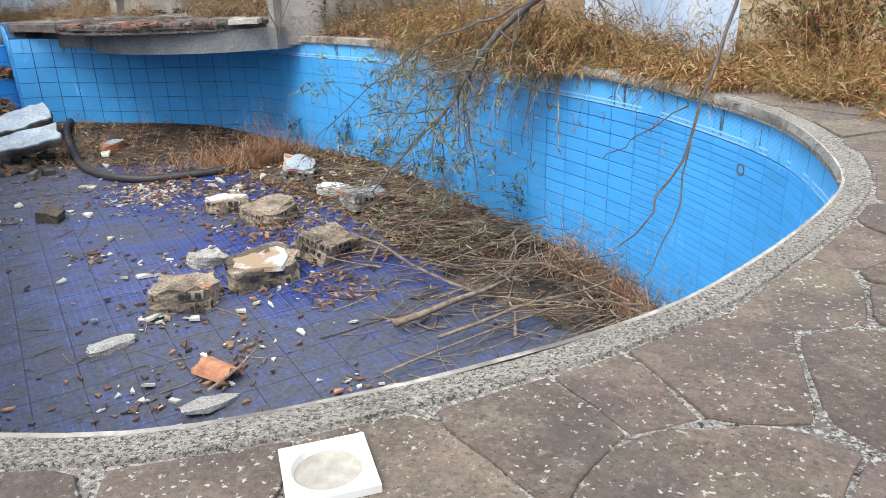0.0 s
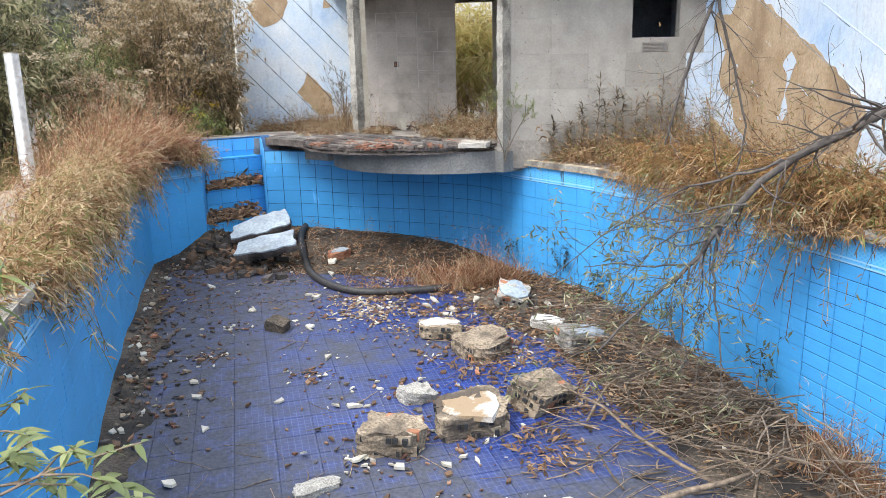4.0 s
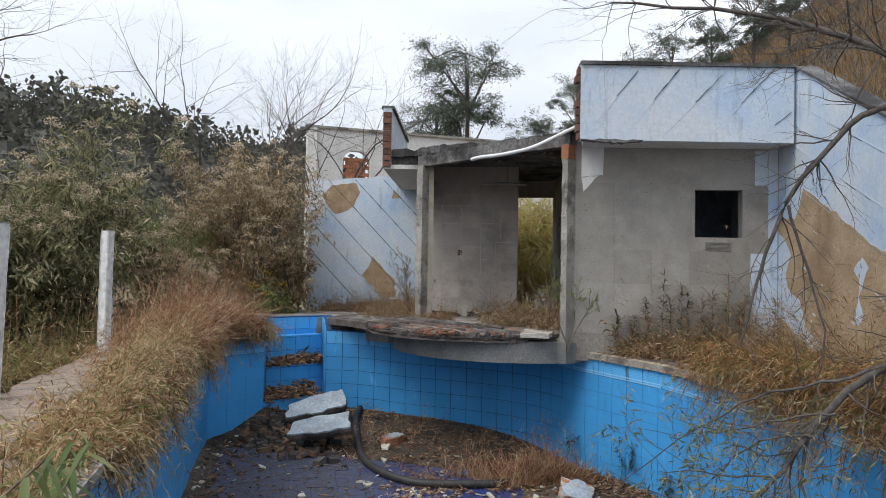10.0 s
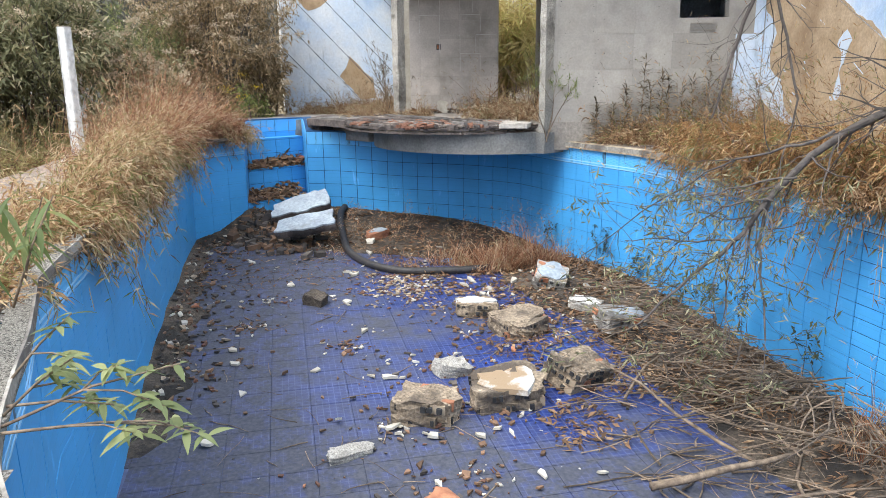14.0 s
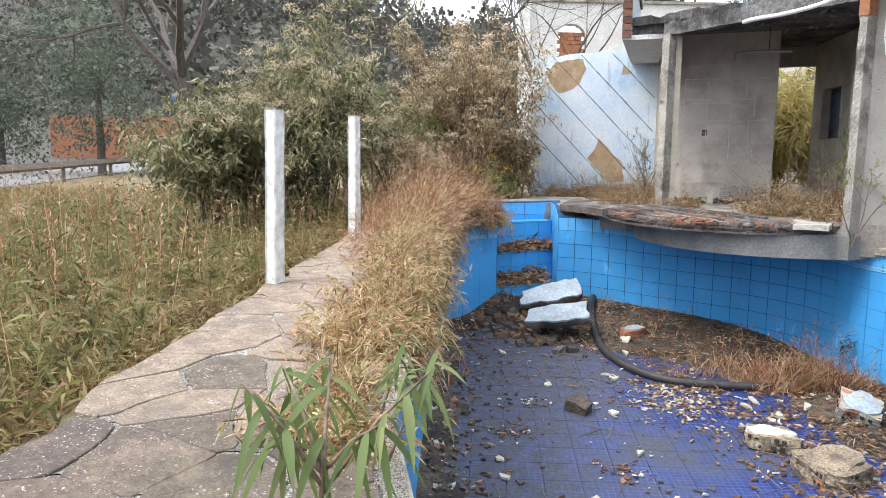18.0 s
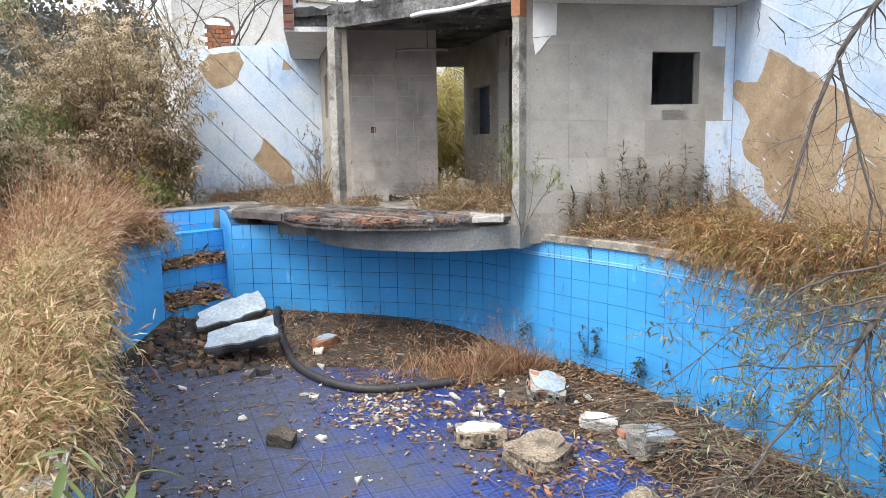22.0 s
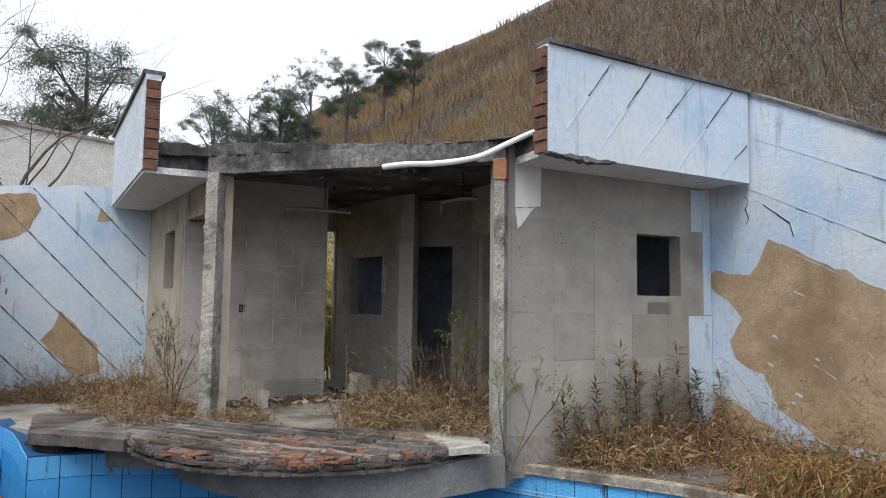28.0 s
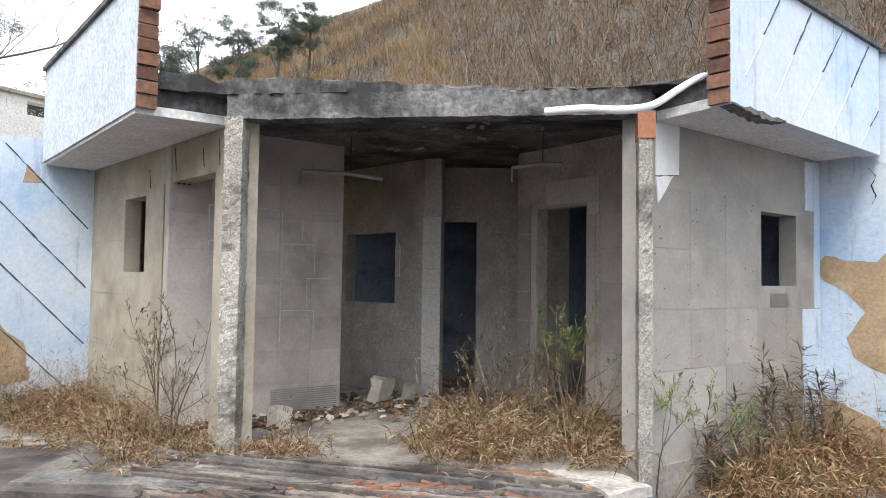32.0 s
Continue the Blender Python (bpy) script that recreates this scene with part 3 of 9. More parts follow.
def build_pool():
    n = len(RIM)
    ring = [A(p[0], p[1]) for p in RIM]
    # shell wall: a thick band behind the tiles
    outer = [A(p[0], p[1]) for p in pool_outline(0.18)]
    v, f = [], []
    for (p, q, r) in zip(ring, outer, RIM):
        zf = floor_z(r[0], r[1]) - 0.05
        v += [(p.x, p.y, zf), (p.x, p.y, -0.07 + rim_z(r[0])), (q.x, q.y, -0.07 + rim_z(r[0])), (q.x, q.y, zf)]
    for i in range(n):
        j = (i + 1) % n
        for k in range(3):
            f.append((4 * i + k, 4 * i + k + 1, 4 * j + k + 1, 4 * j + k))
    shell = setting(mesh("wall_pool", v, f, M["grout"]), "blue painted tiled swimming pool wall, stained", "wall")
    # floor slab
    fl = mesh("floor_pool", [A(p[0], p[1], floor_z(p[0], p[1]) - 0.012) for p in pool_outline(0.05)], [tuple(range(n))], M["floorjoint"])
    setting(fl, "royal blue mosaic pool floor, silted and littered", "floor")
    # coping
    inn, out = pool_outline(-0.05), pool_outline(0.055)
    v, f, keep = [], [], [r[2] != 1 and r[2] != 2 for r in RIM]
    for i, (p, q) in enumerate(zip(inn, out)):
        w = noise.noise(Vector((p[0] * 1.7, p[1] * 1.7, 0))) * 0.012
        a0, b0 = A(p[0], p[1]), A(q[0], q[1])
        zt = -0.01 + w * 0.5
        zd = drop_z(p[0])
        zt += zd
        v += [(a0.x, a0.y, -0.085 + zd), (a0.x, a0.y, zt - 0.006), (*(a0.lerp(b0, 0.12)).xy, zt), (*(a0.lerp(b0, 0.93)).xy, zt + 0.006), (b0.x, b0.y, zt - 0.012), (b0.x, b0.y, -0.085 + zd)]
    sandy = []
    for i in range(n):
        j = (i + 1) % n
        if keep[i] and keep[j]:
            for k in range(6):
                (sandy if RIM[i][2] == 0 and RIM[i][0] > -5.6 else f).append((6 * i + k, 6 * j + k, 6 * j + (k + 1) % 6, 6 * i + (k + 1) % 6))
    setting(mesh("trim_far_coping", v, sandy, M["sandy"]), "pale sandy broken mortar along the far rim", "coping")
    setting(mesh("trim_coping", v, f, M["coping"]), "rough grey lichen-spotted concrete pool coping", "coping")
    # a pale bead of mortar along the inner lip
    v, f = [], []
    for i, (p, q) in enumerate(zip(pool_outline(-0.053), pool_outline(-0.041))):
        zd = drop_z(p[0]) + 0.004 * noise.noise(Vector((p[0] * 5, p[1] * 5, 2)))
        a0, b0 = A(p[0], p[1]), A(q[0], q[1])
        v += [(a0.x, a0.y, -0.060 + zd), (a0.x, a0.y, -0.009 + zd), (b0.x, b0.y, -0.012 + zd)]
    for i in range(n):
        j = (i + 1) % n
        if keep[i] and keep[j]:
            f += [(3 * i + k, 3 * j + k, 3 * j + k + 1, 3 * i + k + 1) for k in range(2)]
    setting(mesh("trim_bead", v, f, M["bead"]), "pale mortar bead along the pool's lip", "trim")
    return shell, fl


pool_shell, pool_floor = build_pool()

# ---------------------------------------------------------------- the ground and the hills


HILL = Vector((math.cos(radians(40)), math.sin(radians(40))))


def ground_z(x, y):
    a, b = -0.717 * x + 0.697 * y, 0.697 * x + 0.717 * y
    z = -0.10 + drop_z(a)
    z -= 0.14 * smooth(-b, 6.15, 6.6)                         # the field lies lower than the walk
    s = x * HILL.x + y * HILL.y
    z += 0.70 * max(0.0, s - 6.5) * smooth(s, 5.5, 9.0) * (1 - 0.5 * smooth(s, 95, 240))
    z += 0.5 * noise.noise(Vector((x * 0.10, y * 0.10, 0))) * smooth(s, 8, 14)
    r = math.hypot(x, y)
    if r > 40:
        th = math.degrees(math.atan2(y, x)) % 360
        el = 8.2 + 0.7 * noise.noise(Vector((th * 0.09, 1.3, 0))) + 2.3 * smooth(th, 139, 152)
        z += smooth(r, 55, 230) * min(r, 300) * math.tan(radians(el)) * smooth(th, 124, 136) * (1 - smooth(th, 215, 260))
    return z


def build_ground():
    ring = [A(p[0], p[1]) for p in pool_outline(0.16)]
    c = A(-2.5, -2.3)
    v, f = [(p.x, p.y, -0.10 + drop_z(r[0])) for p, r in zip(ring, RIM)], []
    n = len(ring)
    radii = [3.5, 5, 6.5, 8, 9.5, 11, 13, 15, 17.5, 20, 23, 27, 32, 38, 46, 56, 70, 88, 110, 140, 180, 230, 300, 420, 800, 3000]
    for k, r in enumerate(radii):
        for i, p in enumerate(ring):
            d = Vector((p.x - c.x, p.y - c.y))
            u = d.normalized()
            q = Vector((c.x, c.y)) + u * (d.length + r * (0.12 + 0.88 * min(1, k / 6))) if k < 6 else Vector((c.x, c.y)) + u * max(r + 3, d.length + r)
            v.append((q.x, q.y, ground_z(q.x, q.y)))
        for i in range(n):
            j = (i + 1) % n
            f.append((k * n + j, k * n + i, (k + 1) * n + i, (k + 1) * n + j))
    ob = mesh("ground", v, f, M["ground"], smooth=True)
    ob.data.materials.append(M["hillside"])
    for p in ob.data.polygons:
        q = p.center
        if q.length > 30 or q.x * HILL.x + q.y * HILL.y > 8.5:
            p.material_index = 1
    return setting(ob, "dry grassy ground rising to a brown hill", "ground")


build_ground()

# ---------------------------------------------------------------- the ruined pool house
FZ = 0.255                                                   # porch floor
CEIL = 2.86
R0, R1 = (2.99, 0.06), (4.98, 2.04)                            # far facade
L0, L1 = (-0.02, 0.06), (-2.71, 2.39)                          # near facade
FLANK_R = (8.9, -1.90)
FLANK_L = (-4.5, 0.60)


def hwall(name, p0, p1, z0, z1, thick, mat, openings=(), top=None, parent=None, label=""):
    return wall(name, H(*p0), H(*p1), z0, z1, thick, mat, openings, top, parent, label)


def build_house():
    # facades: fronts face the pool
    s = hwall("wall_east_facade", R0, R1, -0.1, 3.0, 0.16, M["render"], [(1.70, 2.33, 1.57, 2.215)])
    setting(s, "bare grey rendered wall with an empty window opening", "wall")
    s = hwall("wall_west_facade", L1, L0, -0.1, 3.0, 0.16, M["yellowed"], [(1.05, 1.62, 1.62, 2.36), (2.06, 3.14, -0.05, 2.43)])
    setting(s, "yellowed rendered wall with a window and a doorway", "wall")

    def rtop(s):
        return 3.74 - max(0.0, s - 0.5) * 0.525
    s = hwall("wall_east_flank", R1, FLANK_R, -0.2, 2.0, 0.18, M["flank"], top=rtop)
    setting(s, "sloping blue and white painted flank wall, paint flaking", "wall")
    s = hwall("wall_west_flank", FLANK_L, L1, -0.2, 2.6, 0.18, M["flank"], top=lambda s: 2.93 + 0.08 * s + 0.02 * math.sin(9 * s))
    setting(s, "pale blue painted flank wall with diagonal grooves", "wall")
    # porch back walls
    s = hwall("wall_porch_west", (-1.02, 0.90), (0.27, 2.10), -0.05, CEIL + 0.12, 0.14, M["porchrender"])
    setting(s, "sooty grey porch wall with tile imprints", "wall")
    s = hwall("wall_porch_northwest", (-2.71, 2.50), (-0.42, 4.22), -0.05, CEIL + 0.12, 0.14, M["sooty"], [(1.25, 2.70, -0.05, 2.62)])
    setting(s, "sooty inner wall with an open back doorway", "wall")
    s = hwall("wall_porch_hatch", (-0.45, 4.00), (1.03, 2.86), -0.05, CEIL + 0.12, 0.14, M["sooty"], [(0.45, 1.37, 1.30, 2.15)])
    setting(s, "sooty grey inner wall with an empty hatch", "wall")
    s = hwall("wall_porch_pier", (1.02, 2.85), (1.22, 2.83), -0.05, CEIL + 0.12, 0.16, M["sooty"])
    setting(s, "pale tiled pier beside the inner doorway", "wall")
    s = hwall("wall_porch_north", (0.98, 3.46), (2.70, 3.66), -0.05, CEIL + 0.12, 0.14, M["sooty"], [(0.06, 0.60, -0.05, 2.30)])
    setting(s, "sooty grey inner wall with a dark doorway", "wall")
    s = hwall("wall_porch_east", (2.085, 2.608), (3.68, 0.93), -0.05, CEIL + 0.12, 0.14, M["sooty"], [(0.31, 0.98, -0.05, 2.34)])
    setting(s, "grey porch side wall with an open doorway", "wall")
    # back of the house, unseen but closing the rooms
    s = hwall("wall_back_east", R1, (2.6, 5.6), -0.1, 3.0, 0.16, M["dark"])
    setting(s, "plain back wall of the ruin", "wall")
    s = hwall("wall_back_north", (2.6, 5.6), (1.0, 4.9), -0.1, 3.0, 0.16, M["dark"])
    setting(s, "plain back wall of the ruin", "wall")
    s = hwall("wall_room_west", (1.0, 4.9), (-0.36, 4.2), -0.1, 3.0, 0.16, M["dark"])
    setting(s, "plain inner wall of the ruin", "wall")
    s = hwall("wall_room_east", (2.55, 3.64), (3.3, 4.9), -0.1, CEIL, 0.12, M["dark"])
    setting(s, "plain inner wall of the ruin", "wall")
    ring = [H(*p) for p in ((-0.02, 0.0), (2.99, 0.0), (4.9, 1.98), (2.6, 5.5), (1.0, 4.8), (-0.4, 4.2), (-2.5, 2.3), (-1.0, 0.9))]
    setting(prism("floor_porch", ring, -0.12, FZ, M["rubblefloor"]), "rubble-strewn concrete porch floor", "floor")
    ring = [H(*p) for p in ((-4.3, 0.55), (-3.9, -1.7), (-3.3, -1.85), (-2.32, -1.62), (-2.12, -0.50), (-1.3, -0.6), (-0.2, -0.5), (-0.05, 0.08), (-2.71, 2.32))]
    setting(prism("floor_terrace", ring[::-1], -0.15, lambda p: 0.15 + 0.03 * noise.noise(Vector((p[0] * 3, p[1] * 3, 0))), M["rubblefloor"]), "littered terrace before the yellowed wall", "floor")
    # roof slab, with its broken front edge
    rng = random.Random(4)
    base = [(-0.56, -0.20), (-0.05, -0.02), (1.5, 0.02), (2.75, 0.0), (3.40, -0.16), (5.08, 1.74), (5.05, 2.2), (2.6, 5.7), (0.9, 5.0), (-0.4, 4.3), (-2.75, 2.6), (-3.05, 2.1)]
    ring = []
    for i, p in enumerate(base):
        q = base[(i + 1) % len(base)]
        m = max(4, int(math.hypot(q[0] - p[0], q[1] - p[1]) / 0.06))
        for k in range(m):
            t = k / m
            ring.append(H(p[0] + (q[0] - p[0]) * t + rng.uniform(-0.02, 0.02), p[1] + (q[1] - p[1]) * t + rng.uniform(-0.045, 0.03)))
    setting(prism("ceiling", ring, lambda p: CEIL + 0.11 + 0.01 * noise.noise(Vector((p[0] * 5, p[1] * 5, 0))), lambda p: 3.09 - 0.11 * smooth(p[0], -3.0, -0.4) * (1 - smooth(p[0], 0.0, 0.6)) + 0.035 * noise.noise(Vector((p[0] * 4, p[1] * 4, 2))) + 0.03 * noise.noise(Vector((p[0] * 17, p[1] * 17, 2))), M["beam"]), "sooty broken-edged concrete roof slab", "ceiling")
    # porch beam and columns
    v, f = [], []
    n = 110
    for i in range(n + 1):
        x = -0.10 + 3.16 * i / n
        w = 0.012 * noise.noise(Vector((x * 6, 0, 0))) + 0.010 * noise.noise(Vector((x * 23, 0, 4)))
        for (yy, zz) in ((-0.02 + w, 2.78 + w), (-0.02 - w, 2.97), (0.16, 2.97), (0.16, 2.78)):
            v.append(H(x, yy, zz))
    for i in range(n):
        for k in range(4):
            f.append((4 * i + k, 4 * i + 4 + k, 4 * i + 4 + (k + 1) % 4, 4 * i + (k + 1) % 4))
    f += [(0, 1, 2, 3), (4 * n + 3, 4 * n + 2, 4 * n + 1, 4 * n)]
    setting(mesh("trim_beam", v, f, M["beamface"]), "blackened concrete beam over the porch", "beam")


build_house()


def rough_column(name, x, y, w, d, z0, z1, seed, mat):
    v, f, rows = [], [], 90
    prof = [(x * w, -d) for x in (-1, -0.6, -0.2, 0.2, 0.6)] + [(w, y * d) for y in (-1, -0.5, 0, 0.5)] + [(x * w, d) for x in (1, 0, -1)] + [(-w, y * d) for y in (0.5, 0, -0.5)]
    for i in range(rows + 1):
        z = z0 + (z1 - z0) * i / rows
        for k, (px, py) in enumerate(prof):
            nz = noise.noise(Vector((px * 26 + seed, py * 26, z * 9))) * 0.010 + noise.noise(Vector((px * 60 + seed, py * 60, z * 46))) * 0.014
            s = 1 + nz / max(w, d) * 0.9
            v.append(H(x + px * s, y + py * s, z))
    m = len(prof)
    for i in range(rows):
        for k in range(m):
            f.append((m * i + k, m * i + (k + 1) % m, m * i + m + (k + 1) % m, m * i + m + k))
    f += [tuple(range(m - 1, -1, -1)), tuple(m * rows + k for k in range(m))]
    return mesh(name, v, f, mat)


setting(rough_column("wall_column_west", -0.04, 0.06, 0.072, 0.085, 0.0, 2.80, 1, M["broken"]), "hacked bare concrete porch column", "column")
setting(rough_column("wall_column_east", 3.01, 0.03, 0.048, 0.085, -0.05, 2.80, 7, M["broken"]), "hacked bare concrete porch column", "column")


def parapet(name, p0, p1, z0, z1, brick_at, label, mat="flank"):
    """A painted parapet box hung before the roof slab, its broken end showing hollow bricks."""
    t = thing(name, label, "parapet", at=(0, 0, 0))
    wall("panel", H(*p0), H(*p1), z0, z1, 0.15, M[mat], parent=t)
    a, b = H(*p0), H(*p1)
    d = (b - a).normalized()
    back = Vector((-d.y, d.x, 0))
    v, f = box_data((-0.0, -0.03, 0), ((b - a).length, 0.19, 0.045), lambda q: a + d * q.x + back * q.y + Vector((0, 0, z1 + 0.002 + q.z)))
    mesh("capping", v, f, M["beam"], t, "dark mortar capping")
    e, sgn = (a, -1) if brick_at == 0 else (b, 1)
    rng = random.Random(3)
    for i in range(int((z1 - z0) / 0.105)):
        zz = z0 + i * 0.105
        k = 0.02 + rng.uniform(0, 0.05)
        v, f = box_data((0, 0.005, 0.004), (k, 0.145, 0.092), lambda q: e + d * sgn * q.x + back * q.y + Vector((0, 0, zz + q.z)))
        mesh("brick", v, f if sgn > 0 else [tuple(reversed(x)) for x in f], M["oldbrick"], t, "hollow clay brick, broken")
    return t


parapet("parapet", (3.50, -0.38), (5.34, 1.62), 2.76, 3.72, 0, "pale blue painted parapet with grooves, broken at one end")
parapet("parapet", (-3.06, 1.98), (-0.66, -0.34), 2.80, 3.80, 1, "white painted parapet with broken brick end", "bluewhite")
for nm, ring in (("ceiling_soffit_east", ((3.12, 0.16), (3.52, -0.34), (5.30, 1.60), (4.95, 2.0))), ("ceiling_soffit_west", ((-0.15, 0.16), (-2.7, 2.36), (-3.0, 1.96), (-0.68, -0.30)))):
    r = [H(*p) for p in ring]
    if nm.endswith("west"):
        r.reverse()
    setting(prism(nm, r, 2.77, 2.84, M["white"]), "stained whitewashed eaves soffit", "eaves")
    setting(prism(nm.replace("soffit", "fill"), r, 2.842, 2.99, M["beam"]), "dark broken concrete over the eaves", "eaves")

# ---------------------------------------------------------------- what hangs on the house walls


def on_wall(p0, p1):
    """Places on a wall's front: metres along it, height, and distance before it."""
    a, b = H(*p0), H(*p1)
    d = (b - a).normalized()
    n = Vector((d.y, -d.x, 0))
    return lambda s, z, out=0.0: a + d * s + n * out + Vector((0, 0, z))


EAST, WEST = on_wall(R0, R1), on_wall(L1, L0)
FLANKE, FLANKW = on_wall(R1, FLANK_R), on_wall(FLANK_L, L1)
PORCHW, PORCHE = on_wall((-1.02, 0.90), (0.27, 2.10)), on_wall((2.085, 2.608), (3.68, 0.93))
PORCHP, PORCHH = on_wall((1.02, 2.85), (1.22, 2.83)), on_wall((-0.45, 4.00), (1.03, 2.86))


def roughen(pts, amount, rng, step=0.09):
    """A torn outline along a coarse one."""
    out = []
    for i, p in enumerate(pts):
        q = pts[(i + 1) % len(pts)]
        n = max(1, int(math.hypot(q[0] - p[0], q[1] - p[1]) / step))
        for k in range(n):
            t = k / n
            j = amount if k else amount * 0.3
            out.append((p[0] + (q[0] - p[0]) * t + rng.uniform(-j, j), p[1] + (q[1] - p[1]) * t + rng.uniform(-j, j)))
    return out


def plate(name, at, pts, out0, out1, mat, parent=None, label=""):
    """A thin plate on a wall with the given outline in metres along and up."""
    n = len(pts)
    area = sum(pts[i][0] * pts[(i + 1) % n][1] - pts[(i + 1) % n][0] * pts[i][1] for i in range(n))
    if area < 0:
        pts = pts[::-1]
    v = [at(s, z, out1) for s, z in pts] + [at(s, z, out0) for s, z in pts]
    f = [tuple(range(n)), tuple(range(2 * n - 1, n - 1, -1))] + [(i, n + i, n + (i + 1) % n, (i + 1) % n) for i in range(n)]
    return mesh(name, v, f, mat, parent, label)


def strip(at, s0, z0, s1, z1, w, out, rng, jag=0.006):
    """A narrow, slightly wavering band between two places on a wall."""
    d = Vector((s1 - s0, z1 - z0))
    m = max(2, int(d.length / 0.07))
    nrm = Vector((-d.y, d.x)).normalized()
    up, dn = [], []
    for i in range(m + 1):
        p = Vector((s0, z0)) + d * (i / m)
        k = w * (0.55 + 0.45 * rng.random())
        up.append(tuple(p + nrm * (k + rng.uniform(-jag, jag))))
        dn.append(tuple(p - nrm * (k + rng.uniform(-jag, jag))))
    return dn + up[::-1]


def wall_by_name(name):
    return bpy.data.objects[name]


M["groove"] = mat_simple("groove_shade_and_stain", (0.03, 0.04, 0.055), (0.09, 0.12, 0.16), 20)
M["ridge"] = mat_simple("pale_ridge", (0.48, 0.57, 0.68), (0.60, 0.67, 0.74), 20)
M["imprint"] = mat_simple("tile_bed_mortar", (0.26, 0.25, 0.235), (0.36, 0.345, 0.32), 25)
M["chalk"] = mat_simple("chalky_mortar_line", (0.46, 0.44, 0.41), (0.66, 0.64, 0.60), 30)
M["crack"] = mat_simple("open_crack", (0.015, 0.015, 0.016), (0.04, 0.04, 0.04), 20)


def dress_flanks():
    rng = random.Random(21)
    east, west = wall_by_name("wall_east_flank"), wall_by_name("wall_west_flank")
    tan = [(0.73, 2.16), (1.1, 2.0), (1.6, 1.77), (2.0, 1.56), (2.6, 1.28), (3.1, 1.0), (3.5, 0.72), (3.4, 0.2), (1.3, 0.2), (1.02, 0.36), (0.82, 0.45), (0.64, 0.78), (0.30, 0.92), (0.23, 1.1), (0.40, 1.34), (0.30, 1.46), (0.05, 1.62), (-0.05, 1.76), (0.05, 1.86), (0.5, 1.80), (0.60, 1.92)]
    plate("plaster_patch", FLANKE, roughen(tan, 0.022, rng), 0.0, 0.004, M["tan"], east, "tan plaster where paint fell off")
    plate("plaster_patch", FLANKE, roughen([(0.02, 0.53), (0.35, 0.42), (0.76, 0.24), (0.4, 0.0), (0.02, 0.0)], 0.02, rng), 0.0, 0.004, M["tan"], east, "tan plaster where paint fell off")
    isl = [(2.10, 1.28), (2.22, 1.17), (2.12, 1.02), (2.03, 0.86), (2.12, 0.66), (2.02, 0.56), (1.95, 0.62), (2.03, 0.82), (2.05, 1.06), (1.94, 1.14), (2.0, 1.22)]
    plate("paint_flake", FLANKE, roughen(isl, 0.012, rng, 0.05), 0.004, 0.009, M["ridge"], east, "pale blue paint flake")
    for _ in range(9):
        s, z = rng.uniform(0.7, 2.8), rng.uniform(0.5, 1.6)
        if z > 2.1 - 0.42 * s:
            continue
        r = rng.uniform(0.008, 0.026)
        plate("paint_flake", FLANKE, roughen([(s + r * math.cos(k) * 1.6, z + r * math.sin(k) * 0.7 - r * math.cos(k) * 0.7) for k in (0, 1.1, 2.2, 3.3, 4.4, 5.4)], r * 0.35, rng, 0.012), 0.004, 0.008, M["ridge"], east)
    for s0, z0, s1, z1 in ((1.0, 1.62, 1.12, 1.57), (1.5, 1.42, 1.62, 1.36), (1.2, 0.92, 1.42, 0.80), (2.3, 0.95, 2.5, 0.84)):
        plate("scratch", FLANKE, strip(FLANKE, s0, z0, s1, z1, 0.004, 0, rng, 0.005), 0.004, 0.0065, M["ridge"], east)
    # raised bands running down with the slope
    for k, z0 in enumerate((3.28, 2.72, 2.24)):
        s0 = 0.5
        s1 = (5.3, 4.6, 3.6)[k]
        plate("band", FLANKE, strip(FLANKE, s0, z0, s1, z0 - (s1 - s0) * 0.475, 0.007, 0, rng, 0.002), 0.0, 0.004, M["ridge"], east, "pale raised paint band")
        for _ in range(7):                                 # dark strips painted as the shade at breaks along the band
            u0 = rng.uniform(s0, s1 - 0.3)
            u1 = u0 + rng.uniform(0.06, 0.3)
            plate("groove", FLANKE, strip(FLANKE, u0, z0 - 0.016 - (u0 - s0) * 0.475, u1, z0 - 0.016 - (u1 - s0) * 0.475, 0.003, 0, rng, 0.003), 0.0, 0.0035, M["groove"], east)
    crack = [(0.44, 2.66), (0.50, 2.58), (0.46, 2.50), (0.50, 2.40), (0.47, 2.33)]
    for p, q in zip(crack, crack[1:]):
        plate("crack", FLANKE, strip(FLANKE, *p, *q, 0.005, 0, rng, 0.004), 0.0, 0.0045, M["crack"], east, "dark open crack")
    for p, q in (((0.68, 2.52), (0.82, 2.42)), ((0.82, 2.42), (0.98, 2.30)), ((0.98, 2.30), (1.02, 2.16))):
        plate("crack", FLANKE, strip(FLANKE, *p, *q, 0.006, 0, rng, 0.005), 0.0, 0.0045, M["crack"], east, "dark open crack")
    # capping along the sloping top
    v, f = [], []
    for i in range(30):
        s = 0.42 + 5.1 * i / 29
        z = 3.74 - max(0.0, s - 0.5) * 0.525
        for out, dz in ((0.03, 0.0), (0.03, 0.035), (-0.21, 0.045), (-0.21, 0.0)):
            v.append(FLANKE(s, z + dz + 0.006 * rng.random(), out))
    for i in range(29):
        for k in range(4):
            f.append((4 * i + k, 4 * i + (k + 1) % 4, 4 * i + 4 + (k + 1) % 4, 4 * i + 4 + k))
    mesh("capping", v, f, M["beam"], east, "dark weathered mortar capping")
